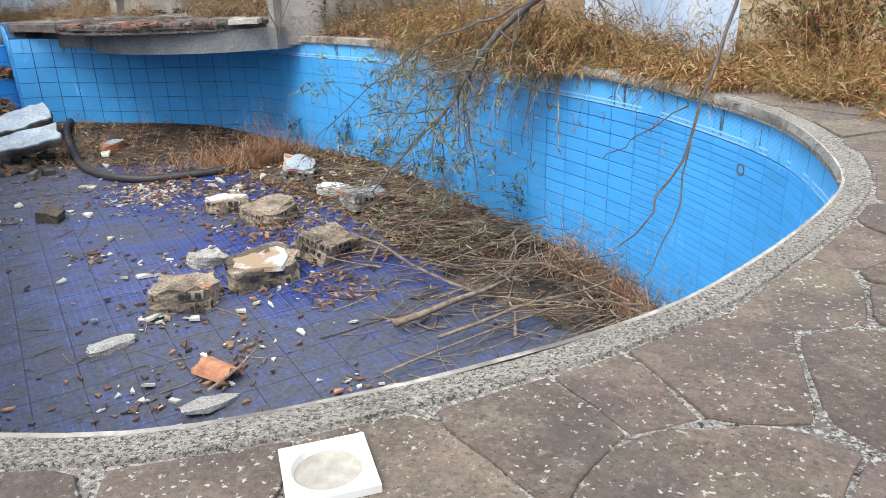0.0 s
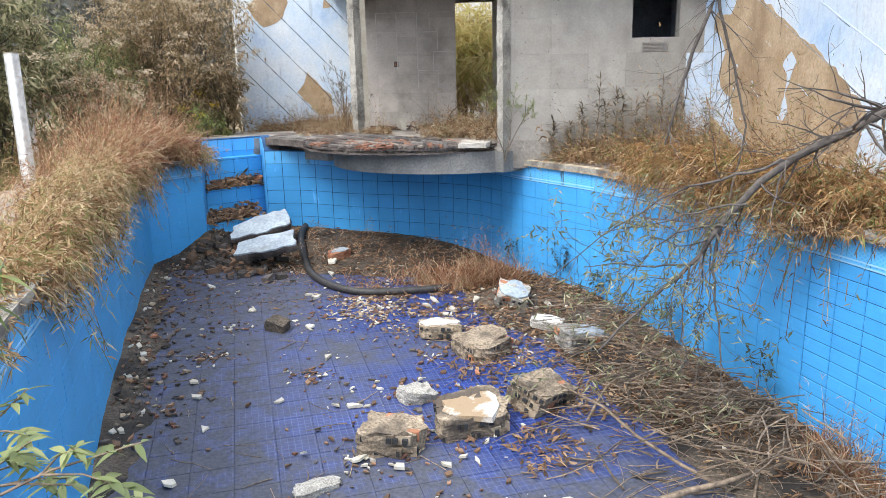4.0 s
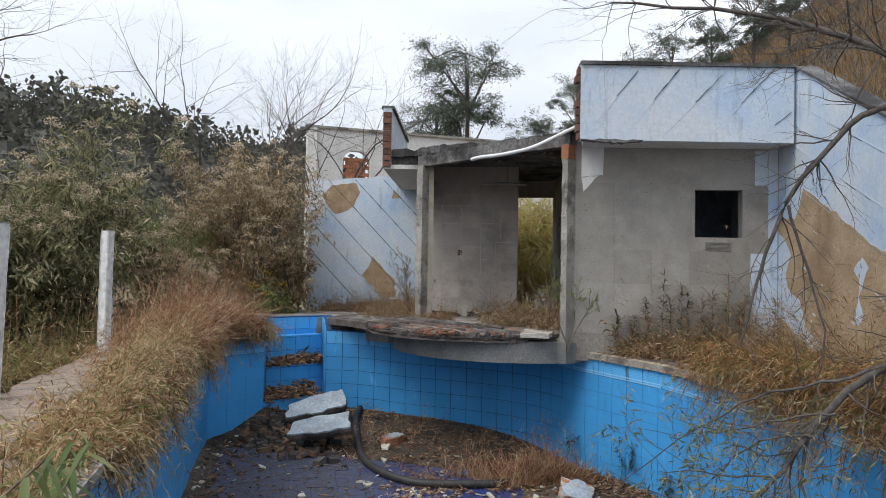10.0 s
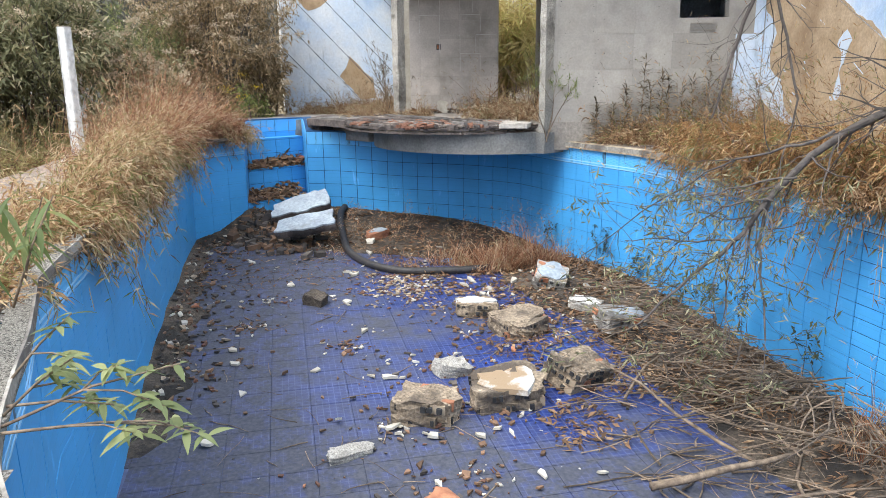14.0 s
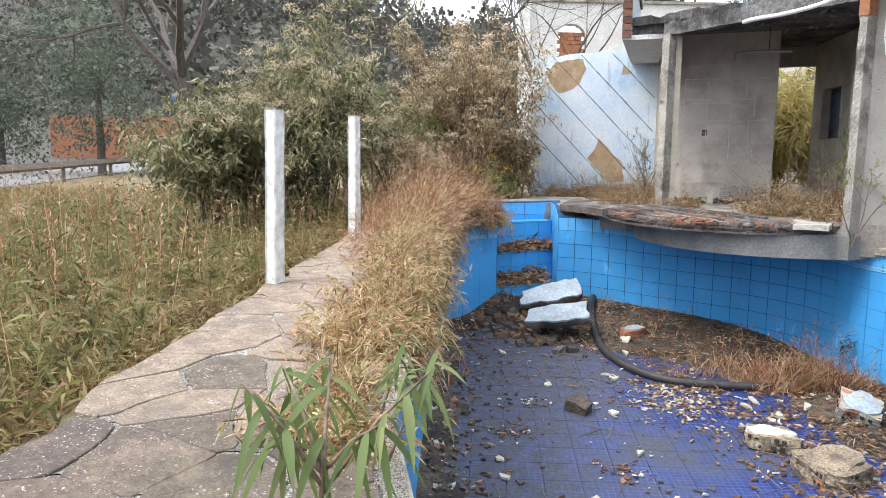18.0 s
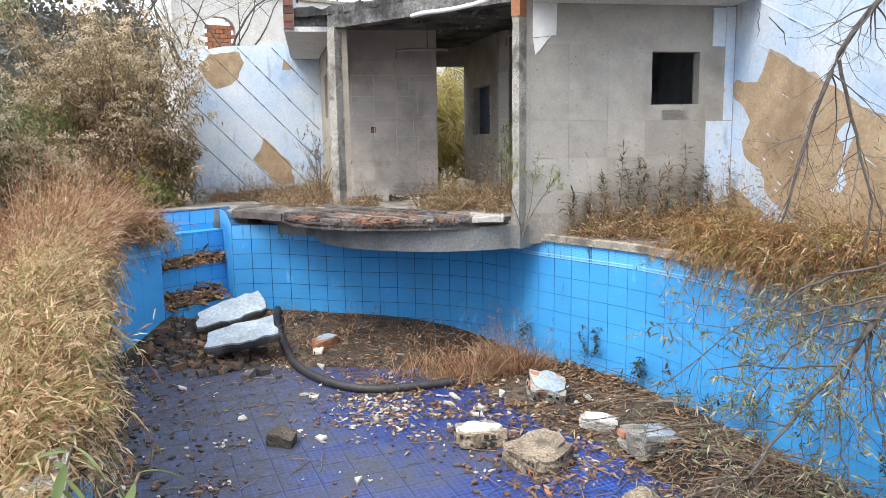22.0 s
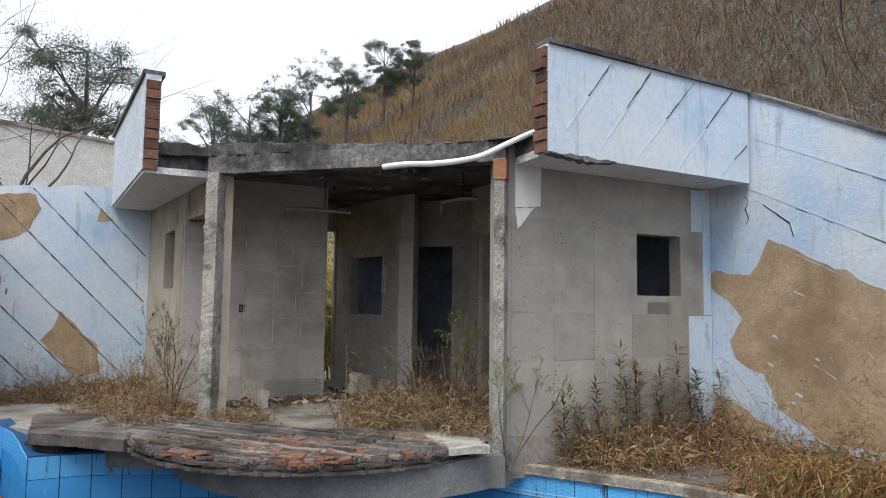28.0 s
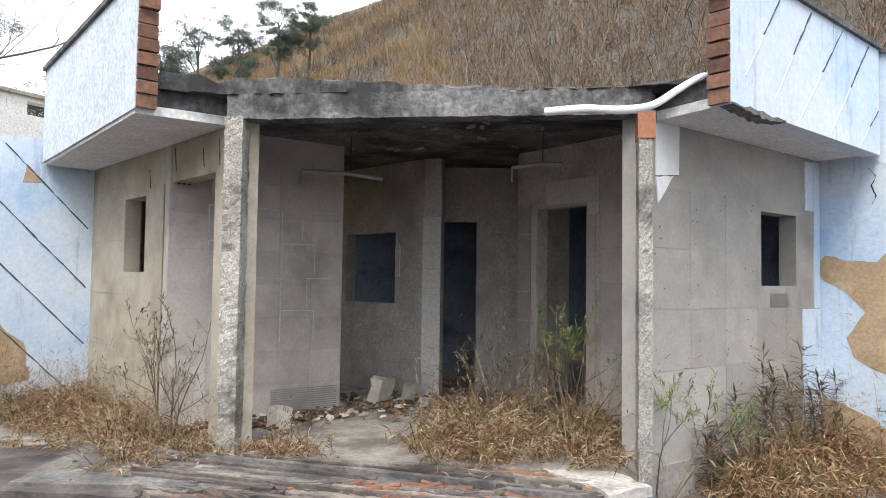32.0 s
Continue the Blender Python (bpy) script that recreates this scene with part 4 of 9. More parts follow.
    # near flank
    rnd = [(0.27, 2.62), (0.5, 2.86), (0.72, 2.88), (1.05, 2.9), (1.13, 2.71), (1.0, 2.42), (0.85, 2.30), (0.6, 2.23), (0.4, 2.42)]
    plate("plaster_patch", FLANKW, roughen(rnd, 0.02, rng), 0.0, 0.004, M["tan"], west, "round tan patch of bare plaster")
    plate("plaster_patch", FLANKW, roughen([(1.43, 1.31), (1.66, 1.06), (1.9, 0.84), (1.95, 0.45), (1.63, 0.42), (1.2, 0.9), (1.34, 1.06)], 0.018, rng), 0.0, 0.004, M["tan"], west, "tan patch of bare plaster")
    plate("plaster_patch", FLANKW, roughen([(1.86, 2.78), (2.03, 2.60), (1.82, 2.58)], 0.012, rng), 0.0, 0.004, M["tan"], west)
    # flat dark strips draw the grooves, with their shade put into the colour
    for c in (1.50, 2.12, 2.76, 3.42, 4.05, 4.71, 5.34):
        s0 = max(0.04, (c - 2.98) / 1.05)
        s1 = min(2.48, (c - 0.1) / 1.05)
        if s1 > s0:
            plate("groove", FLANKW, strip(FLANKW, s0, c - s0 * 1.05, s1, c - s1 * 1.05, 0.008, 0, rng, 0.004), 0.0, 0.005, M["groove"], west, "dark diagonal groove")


dress_flanks()


def dress_facades():
    rng = random.Random(33)
    east, west = wall_by_name("wall_east_facade"), wall_by_name("wall_west_facade")
    # white glazed tile left on the corner
    plate("wall_tile", EAST, [(0.17, 2.80), (0.47, 2.80), (0.46, 2.40), (0.17, 2.37)], 0.0, 0.012, M["tile"], east, "white patterned tile left in place")
    plate("wall_tile", EAST, roughen([(0.17, 2.36), (0.40, 2.39), (0.30, 2.28), (0.20, 2.17)], 0.01, rng, 0.05), 0.0, 0.012, M["tile"], east, "broken white tile")
    plate("wall_tile", EAST, [(2.49, 2.74), (2.66, 2.74), (2.66, 2.28), (2.49, 2.28)], 0.0, 0.012, M["flank"], east, "pale blue tile strip")
    plate("wall_tile", EAST, [(2.44, 1.36), (2.79, 1.36), (2.79, -0.08), (2.44, -0.08)], 0.0, 0.009, M["flank"], east, "pale blue painted strip")
    plate("wall_tile", EAST, [(2.67, 2.76), (2.79, 2.76), (2.79, 1.37), (2.67, 1.37)], 0.0, 0.009, M["flank"], east, "pale blue painted strip")
    # cement bed panels, joint by joint
    for i in range(5):
        for j in range(5):
            s0, s1 = i * 0.50 + 0.13, i * 0.50 + 0.626
            z0, z1 = 0.02 + j * 0.455, 0.02 + j * 0.455 + 0.451
            if i == 4:
                s1 = 2.42
            if s1 > 1.68 and s0 < 2.36 and z1 > 1.55 and z0 < 2.23:
                if s0 < 1.66 and s1 > 1.75:
                    s1 = 1.685
                else:
                    if z0 < 1.55:
                        z1 = 1.555
                    else:
                        continue
            if s1 - s0 > 0.1 and z1 - z0 > 0.1:
                plate("panel", EAST, [(s0, z0), (s1, z0), (s1, z1), (s0, z1)], 0.0, 0.003 + 0.002 * rng.random(), M["render"], east)
    for z in (1.50,):
        for k in range(7):
            plate("ridge", EAST, [(1.84, z - 0.018 * k), (2.18, z - 0.018 * k), (2.18, z - 0.018 * k + 0.006), (1.84, z - 0.018 * k + 0.006)], 0.004, 0.012, M["imprint"], east)
    for _ in range(70):                                    # hack marks left by the lost tiles
        s0 = rng.choice((0.20, 0.62, 0.64, 1.12, 1.5)) + rng.gauss(0, 0.05)
        z0 = rng.uniform(0.5, 2.3)
        w, h = rng.uniform(0.004, 0.02), rng.uniform(0.003, 0.012)
        plate("hack_mark", EAST, [(s0, z0), (s0 + w, z0 + 0.003), (s0 + w * 0.8, z0 + h), (s0 + 0.002, z0 + h * 0.7)], 0.0, 0.0065, M["crack"], east)
    # porch west wall: rows of tile imprints
    pw = wall_by_name("wall_porch_west")
    for i in range(5):
        for j in range(8):
            s0, z0 = 0.03 + i * 0.345, 0.22 + j * 0.325
            s1, z1 = min(s0 + 0.335, 1.745), min(z0 + 0.315, CEIL - 0.02)
            if s0 < 0.70 < s1 and z0 < 1.36 < z1:
                z1 = 1.33
            plate("panel", PORCHW, [(s0, z0), (s1, z0), (s1, z1), (s0, z1)], 0.0, 0.003 + 0.005 * rng.random(), M["porchrender"], pw)
    for s0, z0 in ((0.72, 1.95), (1.08, 1.62), (1.30, 1.95), (0.36, 1.95), (0.72, 1.28), (1.08, 0.96), (0.36, 1.62), (1.36, 1.28)):
        for a, b, c, d in ((0, 0.3, 0.36, 0.3), (0, 0, 0, 0.3), (0.36, 0, 0.36, 0.3)):
            plate("mortar_line", PORCHW, strip(PORCHW, s0 + a, z0 + b, s0 + c, z0 + d, 0.006, 0, rng, 0.004), 0.0, 0.012, M["chalk"], pw, "pale dotted mortar line")
    for k in range(12):
        z = 0.24 + k * 0.022
        plate("ridge", PORCHW, [(1.0, z), (1.72, z), (1.72, z + 0.008), (1.0, z + 0.008)], 0.006, 0.013, M["imprint"], pw)
    # a near-black plate paints the shade inside the empty socket
    plate("socket_hole", PORCHW, [(0.66, 1.33), (0.735, 1.33), (0.735, 1.425), (0.66, 1.425)], 0.0, 0.011, M["crack"], pw, "socket hole drawn as a dark plate")
    v, f = box_data((0.672, 0.008, 1.345), (0.70, 0.015, 1.41), lambda q: PORCHW(q.x, q.z, q.y))
    mesh("brick", v, f, M["brick"], pw)
    plate("vent_block", PORCHW, [(0.04, 2.40), (0.20, 2.40), (0.20, 2.70), (0.04, 2.70)], 0.0, 0.02, M["imprint"], pw, "pale pierced vent block")
    # the vent's piercings are dark plates too, coloured as shaded holes
    for i in range(3):
        for j in range(6):
            s, z = 0.055 + i * 0.048, 2.415 + j * 0.047
            plate("vent_hole", PORCHW, [(s, z), (s + 0.03, z), (s + 0.03, z + 0.03), (s, z + 0.03)], 0.0, 0.0225, M["crack"], pw)
    # porch side wall: pale tile lintel and jambs at the doorway
    pe = wall_by_name("wall_porch_east")
    plate("lintel_tile", PORCHE, [(0.44, 2.37), (1.15, 2.37), (1.15, 2.61), (0.44, 2.61)], 0.0, 0.014, M["chalk"], pe, "pale tile lintel")
    plate("lintel_tile", PORCHE, [(1.0, 2.24), (1.15, 2.24), (1.15, 2.362), (1.0, 2.362)], 0.0, 0.014, M["chalk"], pe, "pale tile")
    for j in range(7):
        plate("jamb_tile", PORCHE, [(0.01, 0.26 + j * 0.305), (0.21, 0.26 + j * 0.305), (0.21, 0.555 + j * 0.305), (0.01, 0.555 + j * 0.305)], 0.0, 0.010 + 0.003 * rng.random(), M["imprint"], pe, "pale square tile")
        plate("panel", PORCHE, [(1.17, 0.26 + j * 0.33), (1.62, 0.26 + j * 0.33), (1.62, 0.58 + j * 0.33), (1.17, 0.58 + j * 0.33)], 0.0, 0.004 + 0.004 * rng.random(), M["porchrender"], pe)
    plate("jamb", PORCHE, [(0.22, 0.26), (0.30, 0.26), (0.30, 2.36), (0.22, 2.36)], 0.0, 0.012, M["porchrender"], pe)
    plate("jamb", PORCHE, [(1.0, 0.26), (1.10, 0.26), (1.10, 2.23), (1.0, 2.23)], 0.0, 0.012, M["porchrender"], pe)
    pn = wall_by_name("wall_porch_pier")
    for j in range(7):
        plate("jamb_tile", PORCHP, [(-0.01, 0.26 + j * 0.292), (0.2, 0.26 + j * 0.292), (0.2, 0.545 + j * 0.292), (-0.01, 0.545 + j * 0.292)], 0.0, 0.012 + 0.004 * rng.random(), M["chalk"], pn, "pale square tile")
    ph = wall_by_name("wall_porch_hatch")
    plate("jamb_tile", PORCHH, roughen([(1.38, 1.62), (1.46, 1.62), (1.46, 1.96), (1.42, 2.02), (1.38, 2.10)], 0.008, rng, 0.06), 0.0, 0.012, M["chalk"], ph, "broken pale tile beside the hatch")
    for z in (0.62, 0.98):
        plate("joint", PORCHH, strip(PORCHH, 0.7, z, 1.84, z, 0.004, 0, rng, 0.003), 0.0, 0.005, M["imprint"], ph)
    # cement panels and stains on the yellowed facade
    for z in (2.5, 1.95, 1.4, 0.85):
        plate("joint", WEST, strip(WEST, 0.05, z, 1.0, z, 0.004, 0, rng, 0.002), 0.0, 0.004, M["imprint"], west)
    for p, q in (((2.3, 2.74), (2.34, 2.52)), ((2.9, 2.66), (2.92, 2.5)), ((1.7, 2.6), (1.73, 2.42)), ((3.2, 2.7), (3.22, 2.48))):
        plate("crack", WEST, strip(WEST, *p, *q, 0.004, 0, rng, 0.005), 0.0, 0.0045, M["crack"], west)


dress_facades()


def parapet_lines():
    rng = random.Random(5)
    at = on_wall((3.50, -0.38), (5.34, 1.62))
    par = bpy.data.objects["parapet"]
    for s0, z0, s1, z1 in ((0.20, 2.98, 0.73, 3.64), (0.62, 2.88, 1.26, 3.67), (1.05, 2.82, 1.88, 3.68), (1.62, 2.80, 2.46, 3.68), (2.26, 2.80, 2.68, 3.14)):
        plate("band", at, strip(at, s0, z0, s1, z1, 0.007, 0, rng, 0.004), 0.0, 0.004, M["ridge"], par, "pale raised diagonal band")
        sm, zm = s0 + (s1 - s0) * 0.5, z0 + (z1 - z0) * 0.5
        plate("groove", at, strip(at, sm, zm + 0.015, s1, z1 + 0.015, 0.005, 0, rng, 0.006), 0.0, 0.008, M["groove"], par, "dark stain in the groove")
    jag = roughen([(0.0, 2.76), (0.25, 2.745), (0.55, 2.72), (0.8, 2.755), (0.8, 2.77), (0.0, 2.77)], 0.012, rng, 0.06)
    plate("broken_edge", at, jag, -0.1, 0.006, M["beam"], par, "broken dark plaster edge")


parapet_lines()


def build_pipe():
    pts = [H(2.28, -1.10, 2.545), H(2.50, -1.16, 2.545), H(2.72, -0.98, 2.58), H(2.95, -0.68, 2.68), H(3.15, -0.42, 2.84), H(3.32, -0.22, 2.97), H(3.46, -0.12, 3.04), H(3.60, 0.0, 3.115), H(3.75, 0.2, 3.12)]
    fine = []
    for i in range(len(pts) - 1):
        p0, p1, p2, p3 = pts[max(i - 1, 0)], pts[i], pts[i + 1], pts[min(i + 2, len(pts) - 1)]
        for k in range(5):
            t = k / 5
            fine.append(0.5 * (2 * p1 + (p2 - p0) * t + (2 * p0 - 5 * p1 + 4 * p2 - p3) * t * t + (3 * p1 - p0 - 3 * p2 + p3) * t ** 3))
    fine.append(pts[-1])
    v, f = tube_data(fine, 0.024, 12, False)
    tagged(mesh("pipe", v, f, M["pvc"], smooth=True), "bent white plastic pipe hanging off the roof edge", "pipe")


build_pipe()


def build_battens():
    """Pale mounting rails left hanging under the porch ceiling."""
    for i, (p, q) in enumerate((((0.05, 1.35, 2.60), (0.75, 1.75, 2.58)), ((2.05, 1.35, 2.62), (2.5, 1.25, 2.63)))):
        t = thing("lamp_rail", "chalky broken lamp rail hanging below the porch ceiling", "lamp rail", "lamp rails under the porch")
        a, b = H(*p), H(*q)
        v, f = tube_data([a, a.lerp(b, 0.5) + Vector((0, 0, 0.02)), b], 0.022, 4)
        mesh("rail", v, f, M["imprint"], t)
        v, f = tube_data([a + Vector((0, 0, 0.01)), a - Vector((0.01, 0.01, 0.13))], 0.016, 4)
        mesh("bracket", v, f, M["imprint"], t)
        v, f = tube_data([a.lerp(b, 0.6), a.lerp(b, 0.6) + Vector((0, 0, CEIL + 0.11 - a.lerp(b, 0.6).z))], 0.006, 4)
        mesh("hanger", v, f, M["crack"], t)
    rng = random.Random(8)
    v, f = box_data((2.955, -0.065, 2.60), (3.075, 0.09, 2.79), lambda q: H(q.x, q.y, q.z))
    setting(mesh("trim_brick", v, f, M["brick"]), "orange hollow brick set on the porch column", "brick")
    ceiling = Soup()
    for _ in range(26):
        x, y = rng.uniform(0.2, 2.8), rng.uniform(0.2, 2.2)
        c = H(x, y, CEIL + 0.108)
        ceiling.add(*tube_data([c, c + Vector((rng.uniform(-0.1, 0.1), rng.uniform(-0.1, 0.1), -rng.uniform(0.01, 0.05)))], [0.03, 0.012], 5))
    tagged(ceiling.make("ceiling_scabs", M["imprint"]), "pale scabs of plaster under the porch ceiling", "plaster", "", "stuff")


build_battens()

# ---------------------------------------------------------------- the broken platform over the pool


def build_platform():
    t = thing("platform", "broken layered concrete platform over the pool end", "platform")
    rng = random.Random(11)
    cx, cy = 1.08, 0.38

    def arc(x, y, r, u0, u1, n, jag=0.0):
        return [H(x + (r + rng.uniform(-jag, jag)) * math.cos(radians(u0 + (u1 - u0) * i / n)), y + (r + rng.uniform(-jag, jag)) * math.sin(radians(u0 + (u1 - u0) * i / n))) for i in range(n + 1)]
    prism("drum", arc(1.33, 0.74, 1.83, 221, 343, 60) + [H(2.9, 0.9), H(-0.3, 0.9)], -0.16, 0.125, M["drum"], t, "smooth grey concrete edge beam")
    prism("drum_corner", [H(*p) for p in ((2.55, -0.2), (3.08, -0.07), (3.12, 0.3), (2.6, 0.6))], -0.158, 0.118, M["drum"], t, "smooth grey concrete corner")
    for i in range(3):
        prism("slab", arc(cx, cy, 1.83 - 0.035 * (i == 1) - 0.02 * rng.random(), 223, 352, 130, 0.026) + [H(2.92, 0.8), H(-0.4, 0.8)], lambda p: 0.113 + 0.0275 * i + 0.008 * noise.noise(Vector((p[0] * 9, p[1] * 9, i))), 0.139 + 0.028 * i, M["palestrip"] if i == 1 else M["slab"], t, "crumbling dark slab layer")
    # worn-away deck: long mortar ribs with crushed hollow clay blocks between them
    for k in range(15):
        y = -1.50 + 0.105 * k
        x, end = -0.6, 2.95
        while x < end - 0.15:
            ln = min(rng.choice((0.7, 1.2, 1.8, 2.6)), end - x)
            z1, d = 0.222 + rng.uniform(0.0, 0.045) + 0.02 * k / 15, rng.uniform(0.03, 0.075)
            ring = roughen([(x, y), (x + ln, y), (x + ln, y + d), (x, y + d)], 0.010, rng, 0.06)
            ring = [(px, py - 0.17 * (px - cx)) for px, py in ring]
            ring = [q for q in ring if math.hypot(q[0] - cx, q[1] - cy) < 1.82 and q[1] < 0.05]
            if len(ring) > 7:
                prism("rib", [H(*q) for q in ring], 0.19, lambda p: z1 + 0.016 * noise.noise(Vector((p[0] * 11, p[1] * 11, k))), M["palestrip"] if rng.random() < 0.2 else M["topping"] if rng.random() < 0.5 else M["slab"], t)
            x += ln + rng.uniform(0.0, 0.12)
    chips = {"clay": Soup(), "slab": Soup(), "palestrip": Soup()}
    for _ in range(2300):
        u, r = radians(rng.uniform(205, 352)), 1.80 * rng.random() ** 0.45
        px, py = cx + r * math.cos(u), cy + r * math.sin(u)
        if py > 0.05 or px > 2.9:
            continue
        patch = noise.noise(Vector((px * 1.6 + py * 0.4, py * 4.5, 0))) + 0.25 * smooth(px, 0.2, 1.6) - 0.5 * smooth(py, -0.6, -0.1)
        kind = "clay" if patch > 0.17 and px > 0.0 and rng.random() < 0.75 else rng.choice(("slab", "slab", "slab", "palestrip"))
        big = 1.5 if kind == "clay" else 1.0
        ln, w, h = big * rng.uniform(0.02, 0.11), big * rng.uniform(0.008, 0.03), rng.uniform(0.006, 0.020)
        m = Matrix.Translation(H(px, py, 0.202 + 0.022 * rng.random())) @ Matrix.Rotation(-0.40 + rng.gauss(0, 0.26), 4, "Z") @ Matrix.Rotation(rng.gauss(0, 0.22), 4, "X") @ Matrix.Rotation(rng.gauss(0, 0.12), 4, "Y")
        chips[kind].add(*box_data((-ln, -w, -h), (ln, w * rng.uniform(0.6, 1), h), lambda q: m @ q))
    for kind, lab in (("clay", "crushed red clay block pieces"), ("slab", "dark mortar crumbs"), ("palestrip", "pale mortar crumbs")):
        tagged(chips[kind].make("crumb_bed", M[kind], t), lab, "", "", "stuff")
    ring = roughen([(-0.42, -0.80), (0.15, -0.86), (0.6, -0.62), (1.2, -0.52), (1.8, -0.34), (2.0, 0.1), (-0.3, 0.1)], 0.025, rng, 0.07)
    prism("topping", [H(*p) for p in ring], 0.19, lambda p: 0.242 + 0.012 * noise.noise(Vector((p[0] * 8, p[1] * 8, 3))), M["topping"], t, "smoother grey mortar topping")
    ring = roughen([(-1.28, -0.96), (-0.75, -0.92), (-0.22, -0.95), (-0.12, 0.3), (-1.4, 0.5), (-2.1, -0.1)], 0.015, rng, 0.10)
    prism("side_slab", [H(*p) for p in ring], 0.10, lambda p: 0.205 + 0.010 * noise.noise(Vector((p[0] * 6, p[1] * 6, 0))), M["slab"], t, "thin grey slab wing")
    ring = roughen([(-1.15, -0.84), (-0.30, -0.78), (-0.1, 0.3), (-1.3, 0.4)], 0.02, rng, 0.08)
    prism("topping", [H(*p) for p in ring], 0.20, 0.228, M["topping"], t)
    # dark block at the slab's outer corner, over the steps' pier
    v, f = box_data((-1.44, -0.84, -0.10), (-1.06, -0.58, 0.098), lambda q: H(q.x, q.y, q.z))
    mesh("corner_block", v, f, M["slab"], t, "dark concrete corner block")
    # pale curved kerb at the far end
    ring = roughen([(1.95, 0.66), (2.25, 0.63), (2.70, 0.18), (3.0, -0.34), (2.70, -0.56), (2.4, -0.15), (2.15, 0.2)], 0.018, rng, 0.07)
    prism("kerb", [H(*p) for p in ring], 0.19, lambda p: 0.252 + 0.016 * noise.noise(Vector((p[0] * 7, p[1] * 7, 1))), M["kerb"], t, "pale curved mortar kerb")
    return t


M["topping"] = mat_concrete("grey_mortar_topping", (0.13, 0.12, 0.112), (0.24, 0.225, 0.205), (0.065, 0.06, 0.055), 30, (0.46, 0.62), 0.9, 0.35)
M["kerb"] = mat_concrete("bleached_kerb", (0.38, 0.35, 0.305), (0.55, 0.515, 0.455), (0.16, 0.145, 0.125), 24, (0.50, 0.66), 0.8, 0.3)
M["clay"] = mat_concrete("worn_clay_tile", (0.17, 0.078, 0.05), (0.32, 0.155, 0.095), (0.09, 0.065, 0.052), 30, (0.50, 0.66), 0.8)
M["palestrip"] = mat_concrete("bleached_mortar_strip", (0.20, 0.165, 0.135), (0.34, 0.29, 0.24), (0.10, 0.08, 0.07), 30, (0.46, 0.62), 0.8)
build_platform()


def build_steps():
    """Three tall tiled steps set askew in the basin's corner, littered with leaves."""
    t = thing("pool_steps", "blue tiled pool steps with dead leaves on the treads", "steps")
    noses = [((3.30, -4.20), (3.78, -3.26), -0.13), ((3.06, -4.205), (3.60, -3.25), -0.61), ((2.50, -4.21), (3.06, -3.25), -1.08)]
    for k, (l, r, z1) in enumerate(noses):
        prism("step", [A(*p) for p in (l, r, (4.04, -3.26), (3.62, -4.20))][::-1], -1.75, z1 - 0.012, M["grout"], t)
        at0, at1 = A(*l), A(*r)
        d = (at1 - at0).normalized()
        nrm = A(-(r[1] - l[1]), r[0] - l[0]).normalized()
        wid = (at1 - at0).length / 4
        v, f = box_data((0, -0.012, z1 - 0.030), (wid * 4, 0.30 if k < 2 else 0.5, z1), lambda q: at0 + d * q.x - nrm * q.y + Vector((0, 0, q.z)))
        mesh("tread", v, f, M["pool"], t)
        for i in range(4):
            for j in range(7):
                zt, zb = z1 - 0.036 - j * 0.222, z1 - 0.036 - j * 0.222 - 0.215
                if zt < (noses[k + 1][2] if k < 2 else -1.7):
                    continue
                v, f = box_data((i * wid + 0.004, 0.001, zb), ((i + 1) * wid - 0.004, 0.009, zt), lambda q: at0 + d * q.x + nrm * q.y + Vector((0, 0, q.z)))
                mesh("tile", v, f, M["pool"], t)
        if k == 0:
            continue
        litter, clods = Soup(), Soup()
        rng = random.Random(40 + k)
        depth = 0.22 if k == 1 else 0.5
        for _ in range(620):
            u, o = rng.random(), rng.random() * depth
            p = at0 + d * (0.03 + u * (wid * 4 - 0.06)) - nrm * o
            p.z = z1 + 0.008 + rng.random() ** 1.5 * (0.05 + 0.13 * u) * (0.5 + o / depth)
            e = Vector((rng.uniform(-1, 1), rng.uniform(-1, 1), rng.uniform(-0.25, 0.35))).normalized()
            litter.add(*leaf_data(p, e, Vector((rng.uniform(-1, 1), rng.uniform(-1, 1), 1.2)), rng.uniform(0.04, 0.2), rng.uniform(0.010, 0.04)))
            if rng.random() < 0.25:
                clods.add(*bit_data(rng, p, rng.uniform(0.02, 0.07), 0.7))
        tagged(litter.make("leaf_litter", M["litter"]), "dead brown leaves on a pool step", "leaves", "", "stuff")
        tagged(clods.make("step_rubble", M["brown"]), "brown rubble heaped on a pool step", "rubble", "", "stuff")
    for s0, z0, a0, rz in ((0.93, -0.58, 30, 20), (0.72, -1.05, 8, 60)):
        v, f = block_data(random.Random(int(s0 * 100)), 0.10, 0.20, 0.09)
        ob = mesh("brick", v, f, M["brick"])
        c = A(3.06, -4.205).lerp(A(3.60, -3.25), s0)
        ob.matrix_world = pose(c.x - 0.10, c.y + 0.06, z0, 60 if a0 > 20 else 0, a0, rz)
        tagged(ob, "broken orange hollow brick on the pool steps", "brick", "bricks on the steps")


def leaf_data(p, d, n, ln, w):
    """One folded leaf from p along d with its face towards n."""
    side = d.cross(n)
    if side.length < 1e-3:
        side = d.cross(Vector((1, 0.2, 0.1)))
    side.normalize()
    up = side.cross(d).normalized()
    m = p + d * ln * 0.42
    return [p, m + side * w - up * w * 0.25, p + d * ln - up * ln * 0.12, m - side * w - up * w * 0.25, m + up * w * 0.12], [(0, 1, 4), (1, 2, 4), (2, 3, 4), (3, 0, 4)]


